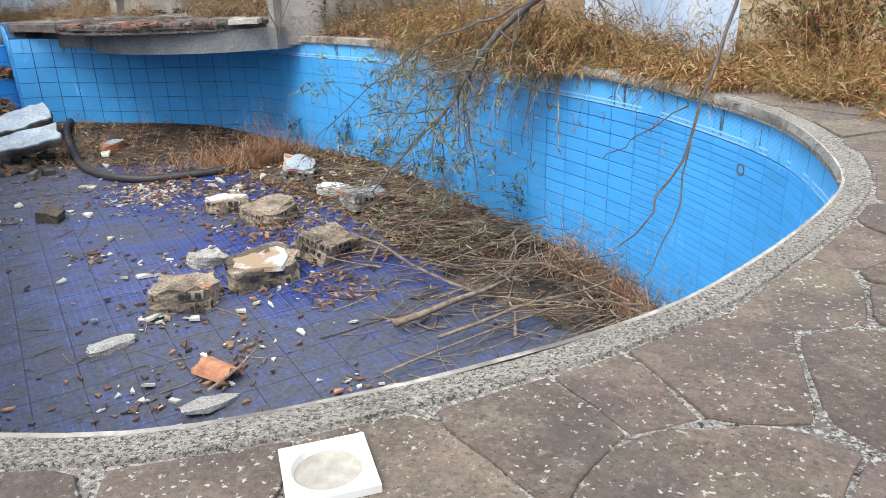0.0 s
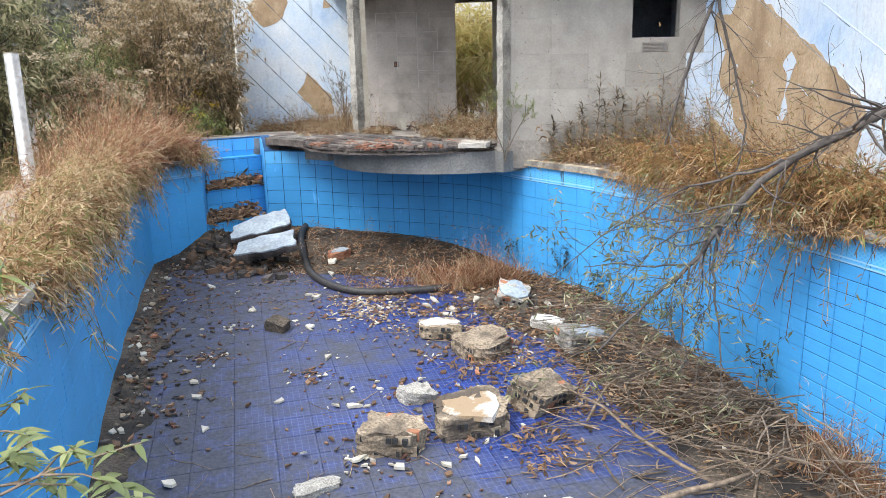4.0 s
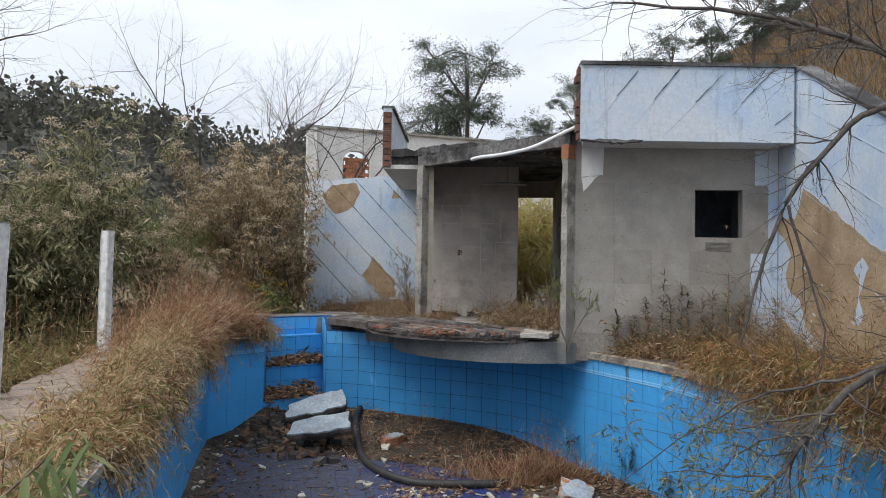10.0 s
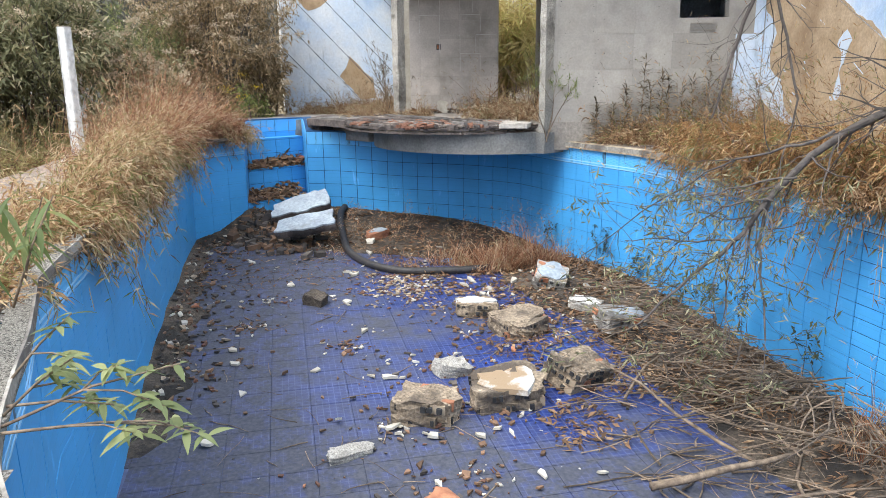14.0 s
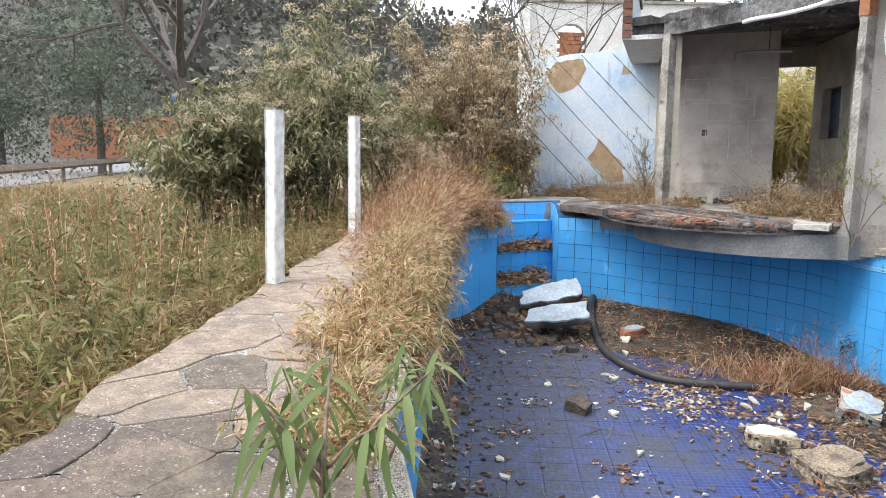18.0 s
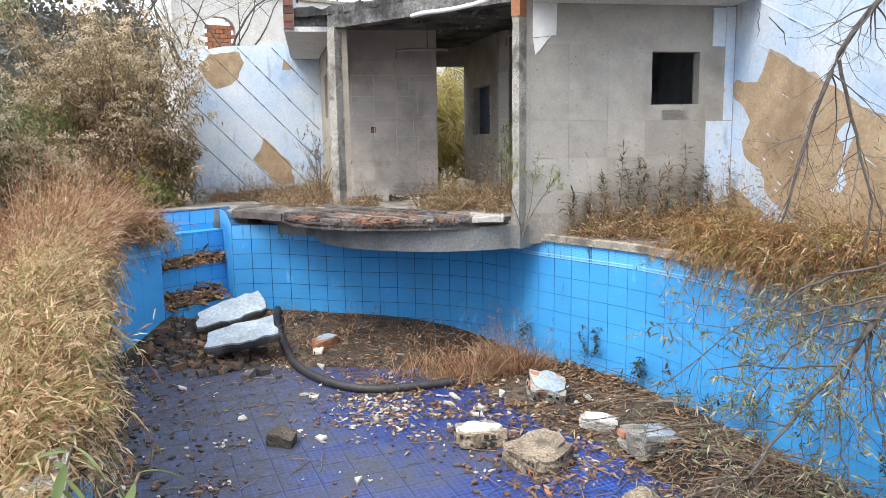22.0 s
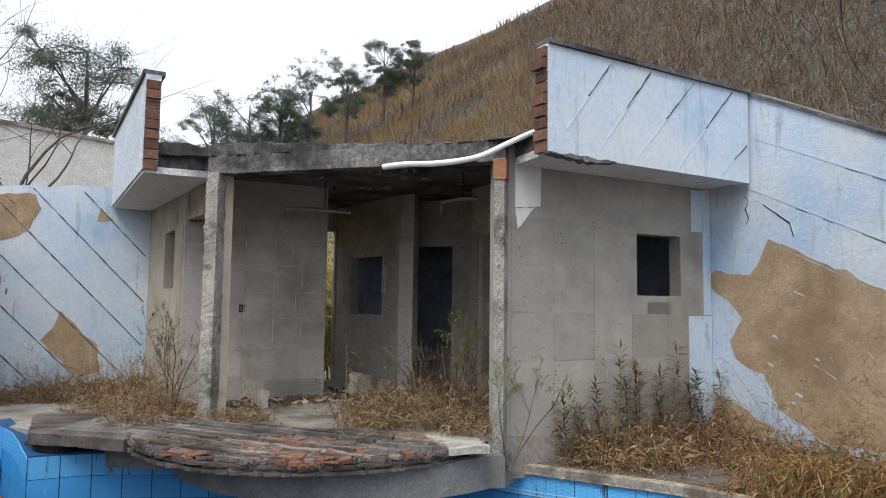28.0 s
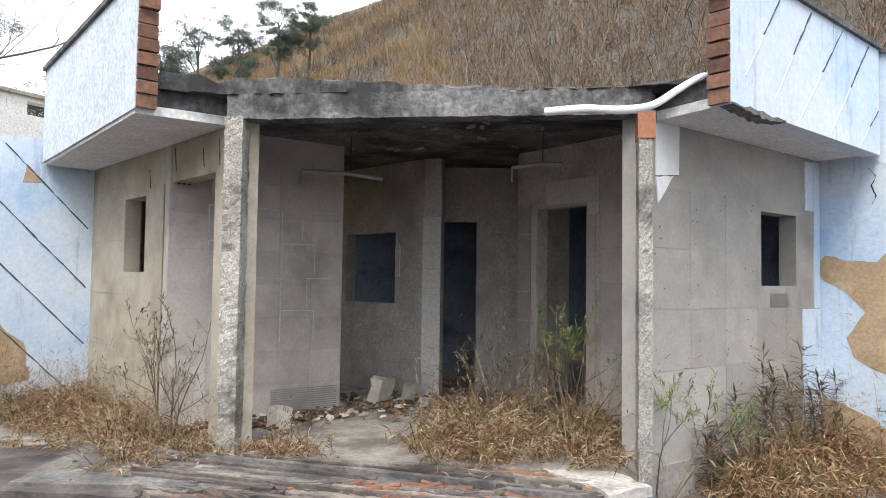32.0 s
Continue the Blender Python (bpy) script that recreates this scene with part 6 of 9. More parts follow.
def single_pieces():
    rng = random.Random(5)
    spots = [("plaster_piece", M["cream"], "white plaster shard on the pool floor", ((1.60, -5.92, 0.10), (1.52, -6.0, 0.08), (0.45, -4.35, 0.13), (0.32, -4.42, 0.08), (-0.45, -3.6, 0.13), (2.62, -4.75, 0.07), (2.28, -5.0, 0.08), (1.36, -4.98, 0.10), (1.02, -5.05, 0.11), (1.72, -4.62, 0.09), (1.66, -4.78, 0.10), (2.30, -6.30, 0.06), (-0.95, -4.9, 0.11), (-0.4, -5.3, 0.08), (0.0, -6.0, 0.11), (3.3, -6.6, 0.09), (-1.98, -2.07, 0.12), (-1.86, -2.12, 0.10), (-2.32, -1.21, 0.14), (-1.4, -1.1, 0.09), (1.05, -1.2, 0.11), (0.1, -1.6, 0.10), (0.0, -1.9, 0.12), (-0.35, -1.75, 0.12), (-2.57, -0.85, 0.16), (-1.82, -2.12, 0.14), (-0.38, -1.52, 0.12), (-0.03, -1.71, 0.13), (0.08, -1.25, 0.14), (1.15, -2.47, 0.12), (0.57, -1.69, 0.10), (-3.41, -1.59, 0.14), (-3.03, -1.76, 0.10), (-3.39, -2.47, 0.11), (-2.2, -2.9, 0.09), (-1.2, -3.0, 0.10), (0.6, -5.2, 0.08), (-0.2, -4.6, 0.09))),
             ("brick_piece", M["brick"], "broken red roof tile piece on the pool floor", ((0.86, -6.35, 0.06), (2.85, -5.7, 0.07), (-2.4, -4.2, 0.10), (-2.6, -4.05, 0.09), (2.9, -6.5, 0.06), (1.1, -3.2, 0.08), (1.0, -6.0, 0.05), (3.25, -5.9, 0.05)))]
    for nm, mt, lab, pts in spots:
        for x, y, r in pts:
            a, b = -0.717 * x + 0.697 * y, 0.697 * x + 0.717 * y
            v, f = bit_data(rng, (0, 0, 0), r * 0.62, 0.25)
            ob = mesh(nm, v, f, mt)
            ob.location = (x, y, bed(a, b) + 0.01)
            tagged(ob, lab, "rubble", "single pieces on the pool floor")
    # curved roof tile
    v, f = [], []
    for i in range(9):
        u = radians(-70 + 140 * i / 8)
        for r in (0.11, 0.085):
            for yy in (-0.15, 0.15):
                v.append((math.sin(u) * r * (1.05 if yy > 0 else 0.9), yy + 0.02 * math.sin(i * 2), math.cos(u) * r - 0.03))
    for i in range(8):
        o = i * 4
        f += [(o, o + 4, o + 5, o + 1), (o + 2, o + 3, o + 7, o + 6), (o, o + 2, o + 6, o + 4), (o + 1, o + 5, o + 7, o + 3)]
    f += [(0, 1, 3, 2), (32, 34, 35, 33)]
    ob = mesh("roof_tile", v, f, M["brick"])
    ob.matrix_world = pose(1.97, -5.68, bed(-5.36, -2.69) + 0.02, 0, 0, 70)
    tagged(ob, "orange curved clay roof tile fragment on the pool floor", "roof tile")
    v, f = rings_mesh(chunk_rings(random.Random(6), 0.36, 0.17, 0.025, 3, 7, 0.3))
    ob = mesh("shard", v, f, M["broken"])
    ob.matrix_world = pose(2.10, -6.02, bed(-5.7, -2.85) + 0.012, 4, 8, 55)
    tagged(ob, "flat pale stone shard on the pool floor", "rubble")
    v, f = rings_mesh(chunk_rings(random.Random(9), 0.30, 0.09, 0.05, 4, 9, 0.25))
    ob = mesh("rag", v, f, M["cream"])
    ob.matrix_world = pose(1.55, -6.75, bed(-5.8, -3.7) + 0.012, 0, 0, 20)
    tagged(ob, "crumpled cream husk on the pool floor", "husk")
    v, f = box_data((-0.09, -0.07, 0), (0.09, 0.07, 0.012))
    ob = mesh("tile_piece", v, f, M["pool"])
    ob.matrix_world = pose(-1.15, -0.95, bed(0.16, -1.48) + 0.02, 6, 0, 30)
    tagged(ob, "pale blue wall tile lying on the silt", "tile")


single_pieces()


def stick_data(rng, p, ang, ln, r, rise=0.0):
    d = Vector((math.cos(ang), math.sin(ang), rise))
    q = [Vector(p)]
    n = 4
    for i in range(n):
        d = (d + Vector((rng.gauss(0, 0.15), rng.gauss(0, 0.15), rng.uniform(-0.08, 0.07)))).normalized()
        q.append(q[-1] + d * ln / n)
    for c in q:
        a, b = -0.717 * c.x + 0.697 * c.y, 0.697 * c.x + 0.717 * c.y
        c.z = max(c.z, bed(a, min(b, far_side(a) - 0.02)) + r)
        if b > far_side(a) - 0.03:
            k = b - far_side(a) + 0.03
            c.x -= 0.697 * k
            c.y -= 0.717 * k
    return tube_data(q, [r, r * 0.95, r * 0.85, r * 0.7, r * 0.45], 5)


def build_sticks():
    rng = random.Random(15)
    s = Soup()
    for _ in range(760):
        a = rng.triangular(-7.3, -1.2, -4.7)
        wid = 1.35 * smooth(a, -7.6, -5.2) * (1 - 0.45 * smooth(a, -4, -1.5)) + 0.15
        e = abs(rng.gauss(0, 0.62)) * wid
        b = far_side(a) - 0.05 - e
        if not inside_pool(a, b, -0.05):
            continue
        hgt = 0.34 * math.exp(-((e - 0.5) / 0.6) ** 2) * rng.random()
        p = A(a, b, bed(a, b) + 0.01 + hgt)
        ang = 0.8 + rng.gauss(0, 0.75) + rng.choice((0.0, math.pi))
        ln = rng.choice((0.15, 0.22, 0.3, 0.45, 0.6, 0.9)) * rng.uniform(0.8, 1.2)
        q = p + Vector((math.cos(ang), math.sin(ang), 0)) * ln
        qa, qb = -0.717 * q.x + 0.697 * q.y, 0.697 * q.x + 0.717 * q.y
        if qb > far_side(qa) - 0.04:                       # turn back from the wall
            ang += math.pi
        s.add(*stick_data(rng, p, ang, ln, rng.choice((0.0025, 0.003, 0.004, 0.005, 0.006, 0.009)), rng.uniform(-0.05, 0.14)))
    for _ in range(260):                                   # sparse twigs elsewhere
        a, b = rng.uniform(-7.5, 2.5), rng.uniform(-4.4, -0.2)
        if inside_pool(a, b, -0.1):
            s.add(*stick_data(rng, A(a, b, bed(a, b) + 0.005), rng.uniform(0, 6.28), rng.uniform(0.10, 0.45), rng.uniform(0.002, 0.005)))
    tagged(s.make("stick_pile", M["wood"]), "tangled pile of dry grey sticks against the pool wall", "sticks", "", "stuff")
    for k, (x, y, ang, ln, r) in enumerate(((2.98, -4.85, 58, 1.15, 0.030), (3.35, -4.95, 36, 1.30, 0.016), (3.1, -5.5, 70, 1.6, 0.010), (3.9, -4.8, 100, 1.2, 0.014), (2.4, -3.7, 95, 1.3, 0.014), (3.6, -4.2, 150, 1.5, 0.016), (2.05, -5.95, 80, 0.55, 0.012))):
        a, b = -0.717 * x + 0.697 * y, 0.697 * x + 0.717 * y
        v, f = stick_data(random.Random(k), (x, y, bed(a, b) + r + 0.05), radians(ang), ln, r, 0.10)
        tagged(mesh("branch", v, f, M["wood"], smooth=True), "long dry bare branch lying on the stick pile", "branch", "dry branches in the pool")


build_sticks()


def porch_rubble():
    """Broken plaster and blocks heaped along the porch walls."""
    rng = random.Random(31)
    soups = {k: Soup() for k in ("cream", "brown", "mauve")}
    for _ in range(900):
        s = rng.random()
        if rng.random() < 0.55:
            x, y = -0.75 + 1.1 * s + rng.gauss(0.12, 0.12), 0.78 + 1.1 * s - abs(rng.gauss(0, 0.16))
        else:
            x, y = rng.uniform(0.2, 1.7), rng.gauss(2.3, 0.35)
        r = rng.uniform(0.01, 0.055)
        soups[rng.choice(("cream", "brown", "brown", "mauve"))].add(*bit_data(rng, H(x, y, FZ + 0.004 + 0.05 * rng.random() ** 3), r, 0.4))
    for k, lab in (("cream", "pale plaster pieces on the porch floor"), ("brown", "brown masonry bits on the porch floor"), ("mauve", "dark crumbs on the porch floor")):
        tagged(soups[k].make("porch_rubble", M[k]), lab, "rubble", "", "stuff")
    for x, y, w, h in ((0.02, 0.95, 0.16, 0.22), (0.62, 2.35, 0.26, 0.3), (0.9, 2.6, 0.2, 0.2), (1.15, 2.2, 0.24, 0.12)):
        v, f = rings_mesh(chunk_rings(rng, w, w * 0.5, h, 4, 7, 0.3))
        ob = mesh("plaster_slab", v, f, M["cream"])
        ob.matrix_world = Matrix.Translation(H(x, y, FZ - 0.01)) @ pose(0, 0, 0, 8, 6, 40 * x)
        tagged(ob, "broken plaster slab leaning in the porch", "rubble", "broken plaster in the porch")


porch_rubble()

# ---------------------------------------------------------------- plants


def blade(s, p, d, ln, w, droop, rng):
    """A bent grass blade."""
    d = d.normalized()
    side = d.cross(Vector((rng.uniform(-1, 1), rng.uniform(-1, 1), 0.4)))
    if side.length < 1e-3:
        side = Vector((1, 0, 0))
    side = side.normalized() * w
    g = Vector((0, 0, -droop * ln))
    q1 = p + d * ln * 0.45 + g * 0.18
    q2 = p + d * ln * 0.78 + g * 0.55
    q3 = p + d * ln + g
    o = len(s.v)
    s.v.extend((p - side * 0.7, p + side * 0.7, q1 - side, q1 + side, q2 - side * 0.7, q2 + side * 0.7, q3))
    s.f.extend(((o, o + 1, o + 3, o + 2), (o + 2, o + 3, o + 5, o + 4), (o + 4, o + 5, o + 6)))


def tuft(s, p, n, ln, spread, w, droop, rng, lean=Vector((0, 0, 0))):
    for _ in range(n):
        u = rng.uniform(0, 6.283)
        k = rng.random() ** 0.7 * spread
        d = Vector((math.cos(u) * k, math.sin(u) * k, 1)) + lean
        base = p + Vector((rng.gauss(0, 0.05), rng.gauss(0, 0.05), 0))
        blade(s, base, d, ln * rng.uniform(0.55, 1.15), w * rng.uniform(0.6, 1.3), droop * rng.uniform(0.4, 1.5), rng)


def cane(s, p, d, ln, w, droop, rng, leaf, many=4):
    """An arching stalk with short crooked leaves standing off it on all sides."""
    d = d.normalized()
    prev = p
    for i in range(1, 5):
        x = i / 4
        c = p + d * ln * x + Vector((0, 0, -droop * ln * x * x))
        side = (c - prev).cross(Vector((rng.gauss(0, 1), rng.gauss(0, 1), 0.5)))
        side = side.normalized() * 0.0026 if side.length > 1e-5 else Vector((0.002, 0, 0))
        o = len(s.v)
        s.v.extend((prev - side, prev + side, c + side, c - side))
        s.f.append((o, o + 1, o + 2, o + 3))
        for _ in range(many):
            b = prev.lerp(c, rng.random())
            e = ((c - prev).normalized() * 0.5 + Vector((rng.gauss(0, 1), rng.gauss(0, 1), rng.gauss(-0.1, 0.8))).normalized()).normalized()
            k = leaf * rng.uniform(0.5, 1.3)
            sd = e.cross(Vector((rng.gauss(0, 1), rng.gauss(0, 1), rng.gauss(0, 1))))
            if sd.length < 1e-3:
                continue
            sd = sd.normalized() * w
            m = b + e * k * 0.4
            t = b + e * k + Vector((0, 0, -k * rng.uniform(0.0, 0.5)))
            o = len(s.v)
            s.v.extend((b, m + sd, t, m - sd))
            s.f.append((o, o + 1, o + 2, o + 3))
        prev = c


def grass(name, mat, label, spots, leaf=0.0, many=4):
    """spots: (place, blades, length, spread, width, droop, lean). leaf: the length of the side leaves of a leafy kind."""
    s = Soup()
    rng = random.Random(name)
    for p, n, ln, sp, w, dr, lean in spots:
        k = noise.noise(Vector((p.x * 2.3, p.y * 2.3, p.z))) + 0.5 * noise.noise(Vector((p.x * 6, p.y * 6, 1)))
        if k < -0.42:
            continue
        ln *= 0.85 + 0.75 * k
        for _ in range(3 if rng.random() < 0.30 else 0):    # thin stems standing above the rest
            d = Vector((rng.gauss(0, 0.3), rng.gauss(0, 0.3), 1)) + lean * 0.5
            top = ln * rng.uniform(1.2, 1.9)
            blade(s, p, d, top, 0.0016, dr * 0.5, rng)
            for _ in range(5):
                c = p + d.normalized() * top * rng.uniform(0.5, 0.95)
                blade(s, c, d + Vector((rng.gauss(0, 0.7), rng.gauss(0, 0.7), 0)), 0.07, 0.0025, 0.3, rng)
        if not leaf:
            tuft(s, p, n, ln, sp, w, dr, rng, lean)
            continue
        for _ in range(max(3, int(n * 0.42))):
            u, k = rng.uniform(0, 6.283), rng.random() ** 0.7 * sp
            base = p + Vector((rng.gauss(0, 0.06), rng.gauss(0, 0.06), 0))
            cane(s, base, Vector((math.cos(u) * k, math.sin(u) * k, 1)) + lean, ln * rng.uniform(0.6, 1.15), w * rng.uniform(0.7, 1.3), dr * rng.uniform(0.4, 1.4), rng, leaf, many)
        tuft(s, p, max(2, n // 7), ln, sp, w * 0.8, dr, rng, lean)
    return tagged(s.make(name, mat), label, "grass", "", "stuff")


def gz(a, b):
    p = A(a, b)
    return Vector((p.x, p.y, ground_z(p.x, p.y)))


M["bank"] = mat_leaf("bank_grass_leaf", [(0, (0.055, 0.032, 0.018)), (0.2, (0.20, 0.10, 0.042)), (0.42, (0.36, 0.19, 0.078)), (0.60, (0.46, 0.28, 0.125)), (0.74, (0.58, 0.44, 0.24)), (0.76, (0.42, 0.24, 0.11)), (0.79, (0.12, 0.13, 0.045)), (1, (0.27, 0.28, 0.095))], 0.6, 0.35)
M["straw"] = mat_leaf("porch_straw", [(0, (0.05, 0.034, 0.024)), (0.25, (0.19, 0.105, 0.056)), (0.5, (0.35, 0.21, 0.115)), (0.75, (0.50, 0.40, 0.26)), (0.86, (0.62, 0.54, 0.38)), (0.9, (0.15, 0.15, 0.06)), (1, (0.26, 0.26, 0.12))], 0.6, 0.35)
M["brush"] = mat_leaf("brown_wall_grass", [(0, (0.055, 0.036, 0.024)), (0.25, (0.20, 0.115, 0.062)), (0.5, (0.34, 0.205, 0.115)), (0.72, (0.48, 0.33, 0.19)), (0.83, (0.64, 0.52, 0.34)), (0.86, (0.13, 0.13, 0.05)), (1, (0.25, 0.24, 0.10))], 0.6, 0.35)


def wild(rng):
    return Vector((rng.gauss(0, 0.5), rng.gauss(0, 0.5), 0))


def plant_edges():
    rng = random.Random(40)
    N = Vector((0, 0, 0))
    to_pool = A(0, -1) - A(0, 0)
    # far side: patches of dry cane grass, heaviest where they spill over the rim
    spots = []
    for _ in range(1050):
        a = rng.uniform(-6.6, -1.7)
        g = 0.10 + abs(rng.gauss(0, 0.55))
        b = far_side(a) + g
        n = noise.noise(Vector((a * 1.7, b * 1.7, 4)))
        big = math.exp(-((a + 4.0) / 1.0) ** 2) + 0.6 * math.exp(-((a + 2.3) / 0.5) ** 2)
        if rng.random() > 0.16 + 0.55 * big + 0.7 * n:
            continue
        edge = max(0.0, 1 - g / 0.4)
        spots.append((gz(a, b) + Vector((0, 0, 0.05)), 13, 0.18 + 0.20 * rng.random() + 0.40 * big * rng.random() * (0.6 + n), 1.25, 0.0046, 0.4 + 0.6 * edge, to_pool * 0.9 * edge + wild(rng)))
    for _ in range(170):                                   # a fringe right at the rim
        a = rng.uniform(-6.8, -3.2)
        spots.append((A(a, far_side(a) + rng.uniform(0.0, 0.25), -0.01), 10, rng.uniform(0.15, 0.42), 1.2, 0.0046, 0.9, to_pool * rng.uniform(0.0, 0.6) + wild(rng)))
    for _ in range(620):                                   # thick growth on the bank past the deep end
        a = rng.uniform(-8.8, -5.4)
        b = 0.75 + rng.random() ** 1.3 * 2.0
        if not inside_pool(a, b, 0.30):
            spots.append((gz(a, b) + Vector((0, 0, 0.05)), 13, rng.uniform(0.25, 0.7), 1.1, 0.0044, 0.5, wild(rng)))
    for _ in range(400):
        a = rng.choice((rng.gauss(-3.6, 0.35), rng.gauss(-4.6, 0.5), rng.gauss(-2.7, 0.35)))
        spots.append((A(a, far_side(a) + rng.uniform(-0.02, 0.4), rng.uniform(0.0, 0.30)), 10, rng.uniform(0.3, 0.75), 0.9, 0.0048, rng.uniform(0.8, 1.9), to_pool * rng.uniform(0.3, 1.4) + wild(rng) * 0.6))
    grass("bank_grass", M["bank"], "dry tan and green grass spilling over the pool's far rim", spots, 0.08, 5)
    # foot of the facade and flank
    spots = []
    for _ in range(320):
        s = rng.uniform(0.05, 2.8)
        p = EAST(s, 0, min(abs(rng.gauss(0, 0.30)), 0.20 + 0.45 * s) + 0.05)
        a, b = -0.717 * p.x + 0.697 * p.y, 0.697 * p.x + 0.717 * p.y
        if b < far_side(a) + 0.30:
            continue
        spots.append((Vector((p.x, p.y, ground_z(p.x, p.y) + 0.02)), 17, rng.uniform(0.2, 0.85) * (0.55 + 0.6 * smooth(s, 0.3, 1.2)), 1.0, 0.0068, 0.5, wild(rng)))
    for _ in range(460):
        s = rng.uniform(0.0, 5.2)
        p = FLANKE(s, 0, abs(rng.gauss(0, 0.42)) + 0.05)
        spots.append((Vector((p.x, p.y, ground_z(p.x, p.y) + 0.02)), 17, rng.uniform(0.15, 0.85), 0.9, 0.0068, 0.5, wild(rng)))
    grass("wall_grass", M["brush"], "dry tan grass along the foot of the house wall", spots, 0.10)
    # porch and platform
    spots = []
    for _ in range(210):
        x, y = rng.uniform(1.35, 2.95), rng.uniform(0.0, 1.7)
        p = H(x, y, FZ)
        spots.append((p, 14, rng.uniform(0.25, 0.85), 0.9, 0.0045, 0.5, wild(rng)))
    for _ in range(430):
        s, o = rng.uniform(0.0, 3.6), abs(rng.gauss(0, 0.36)) + 0.03
        p = WEST(s, 0.13, o)
        spots.append((p, 15, rng.uniform(0.2, 0.62), 0.9, 0.004, 0.5, wild(rng) * 0.5))
    for _ in range(300):
        p = FLANKW(rng.uniform(0.5, 2.5), 0.10, abs(rng.gauss(0, 0.4)) + 0.03)
        spots.append((p, 15, rng.uniform(0.2, 0.62), 0.9, 0.004, 0.5, wild(rng) * 0.5))
    for _ in range(60):
        p = H(rng.gauss(0.25, 0.2), rng.uniform(0.0, 0.3), FZ - 0.01)
        spots.append((p, 9, rng.uniform(0.12, 0.35), 0.8, 0.0035, 0.5, N))
    grass("porch_grass", M["straw"], "straw-brown grass growing through the porch floor", spots, 0.08)
    # near side: a hedge of grass along the coping
    spots, red = [], []
    for _ in range(760):
        a = rng.uniform(-6.2, 3.6)
        b = near_side(a) - 0.08 - abs(rng.gauss(0, 0.13 + 0.10 * smooth(a, -3.0, 0.5)))
        if a < -5.2 and rng.random() > 0.6:
            continue
        edge = max(0.0, 1 - (near_side(a) - b) / 0.3)
        ln = rng.uniform(0.20, 0.42) + 0.16 * smooth(a, -3.2, -1.0)
        spots.append((A(a, b, -0.04), 13, ln * rng.uniform(0.6, 1.25), 1.1, 0.0056, 0.4 + 0.8 * edge, to_pool * -0.9 * edge + wild(rng)))
    for _ in range(620):
        a = rng.gauss(1.3, 1.25)
        b = near_side(min(a, 2.2)) - 0.06 - abs(rng.gauss(0, 0.38))
        red.append((A(a, b, -0.06), 15, rng.uniform(0.45, 1.25) * math.exp(-((a - 1.6) / 2.4) ** 2) + 0.12, 0.6, 0.0030, 0.35, to_pool * -0.25 + wild(rng) * 0.5))
    for _ in range(620):                                   # a skirt that hangs over the near rim
        a = rng.choice((rng.uniform(-3.9, 2.5), rng.uniform(-0.2, 2.6)))
        k = 0.6 + 0.4 * noise.noise(Vector((a * 1.4, 7, 0)))
        (red if rng.random() < 0.35 + 0.25 * a else spots).append((A(a, near_side(a) - rng.uniform(0.0, 0.22), rng.uniform(0.0, 0.25)), 12, rng.uniform(0.3, 0.75) * k, 1.1, 0.0055, rng.uniform(0.7, 1.7), to_pool * -rng.uniform(0.3, 1.2) + wild(rng)))
    for _ in range(150):
        a = rng.uniform(-4.6, -1.8)
        spots.append((A(a, near_side(a) - rng.uniform(0, 0.2), 0.0), 14, rng.uniform(0.25, 0.45), 0.8, 0.0056, 1.4, to_pool * -1.0 + wild(rng)))
    grass("coping_grass", M["dry"], "dry yellow grass hanging over the near coping", spots, 0.085, 5)
    grass("rust_grass", M["red_grass"], "tall rust-red grass beside the pool steps", red, 0.08)
    # tufts on the pool floor
    spots = []
    for _ in range(230):
        b = rng.gauss(-0.78, 0.40)
        a = -0.22 - 0.36 * (b + 0.78) + rng.gauss(0, 0.17)
        b = min(far_side(a) - 0.1, b)
        spots.append((A(a, b, bed(a, b)), 17, rng.uniform(0.24, 0.62), 0.75, 0.0036, 0.5, wild(rng) * 0.4))
    for _ in range(170):
        a = rng.uniform(0.2, 3.0)
        b = -0.2 - 3.0 * rng.random()
        if inside_pool(a, b, -0.05):
            spots.append((A(a, b, bed(a, b)), 8, rng.uniform(0.08, 0.2), 1.2, 0.003, 0.7, N))
    for _ in range(130):
        a = rng.uniform(-7.2, -5.3)
        b = far_side(a) - 0.10 - 0.3 * abs(rng.gauss(0, 0.5))
        if inside_pool(a, b, -0.02):
            spots.append((A(a, b, bed(a, b)), 13, rng.uniform(0.15, 0.5), 0.6, 0.003, 0.4, N))
    grass("pool_grass", M["red_grass"], "dry grass tufts rooted in the silt of the pool", spots)


plant_edges()


M["fieldweed"] = mat_leaf("field_weed_leaf", [(0, (0.07, 0.065, 0.03)), (0.4, (0.17, 0.17, 0.065)), (0.75, (0.27, 0.26, 0.11)), (0.85, (0.30, 0.19, 0.10)), (1, (0.44, 0.36, 0.20))], 0.6, 0.35)


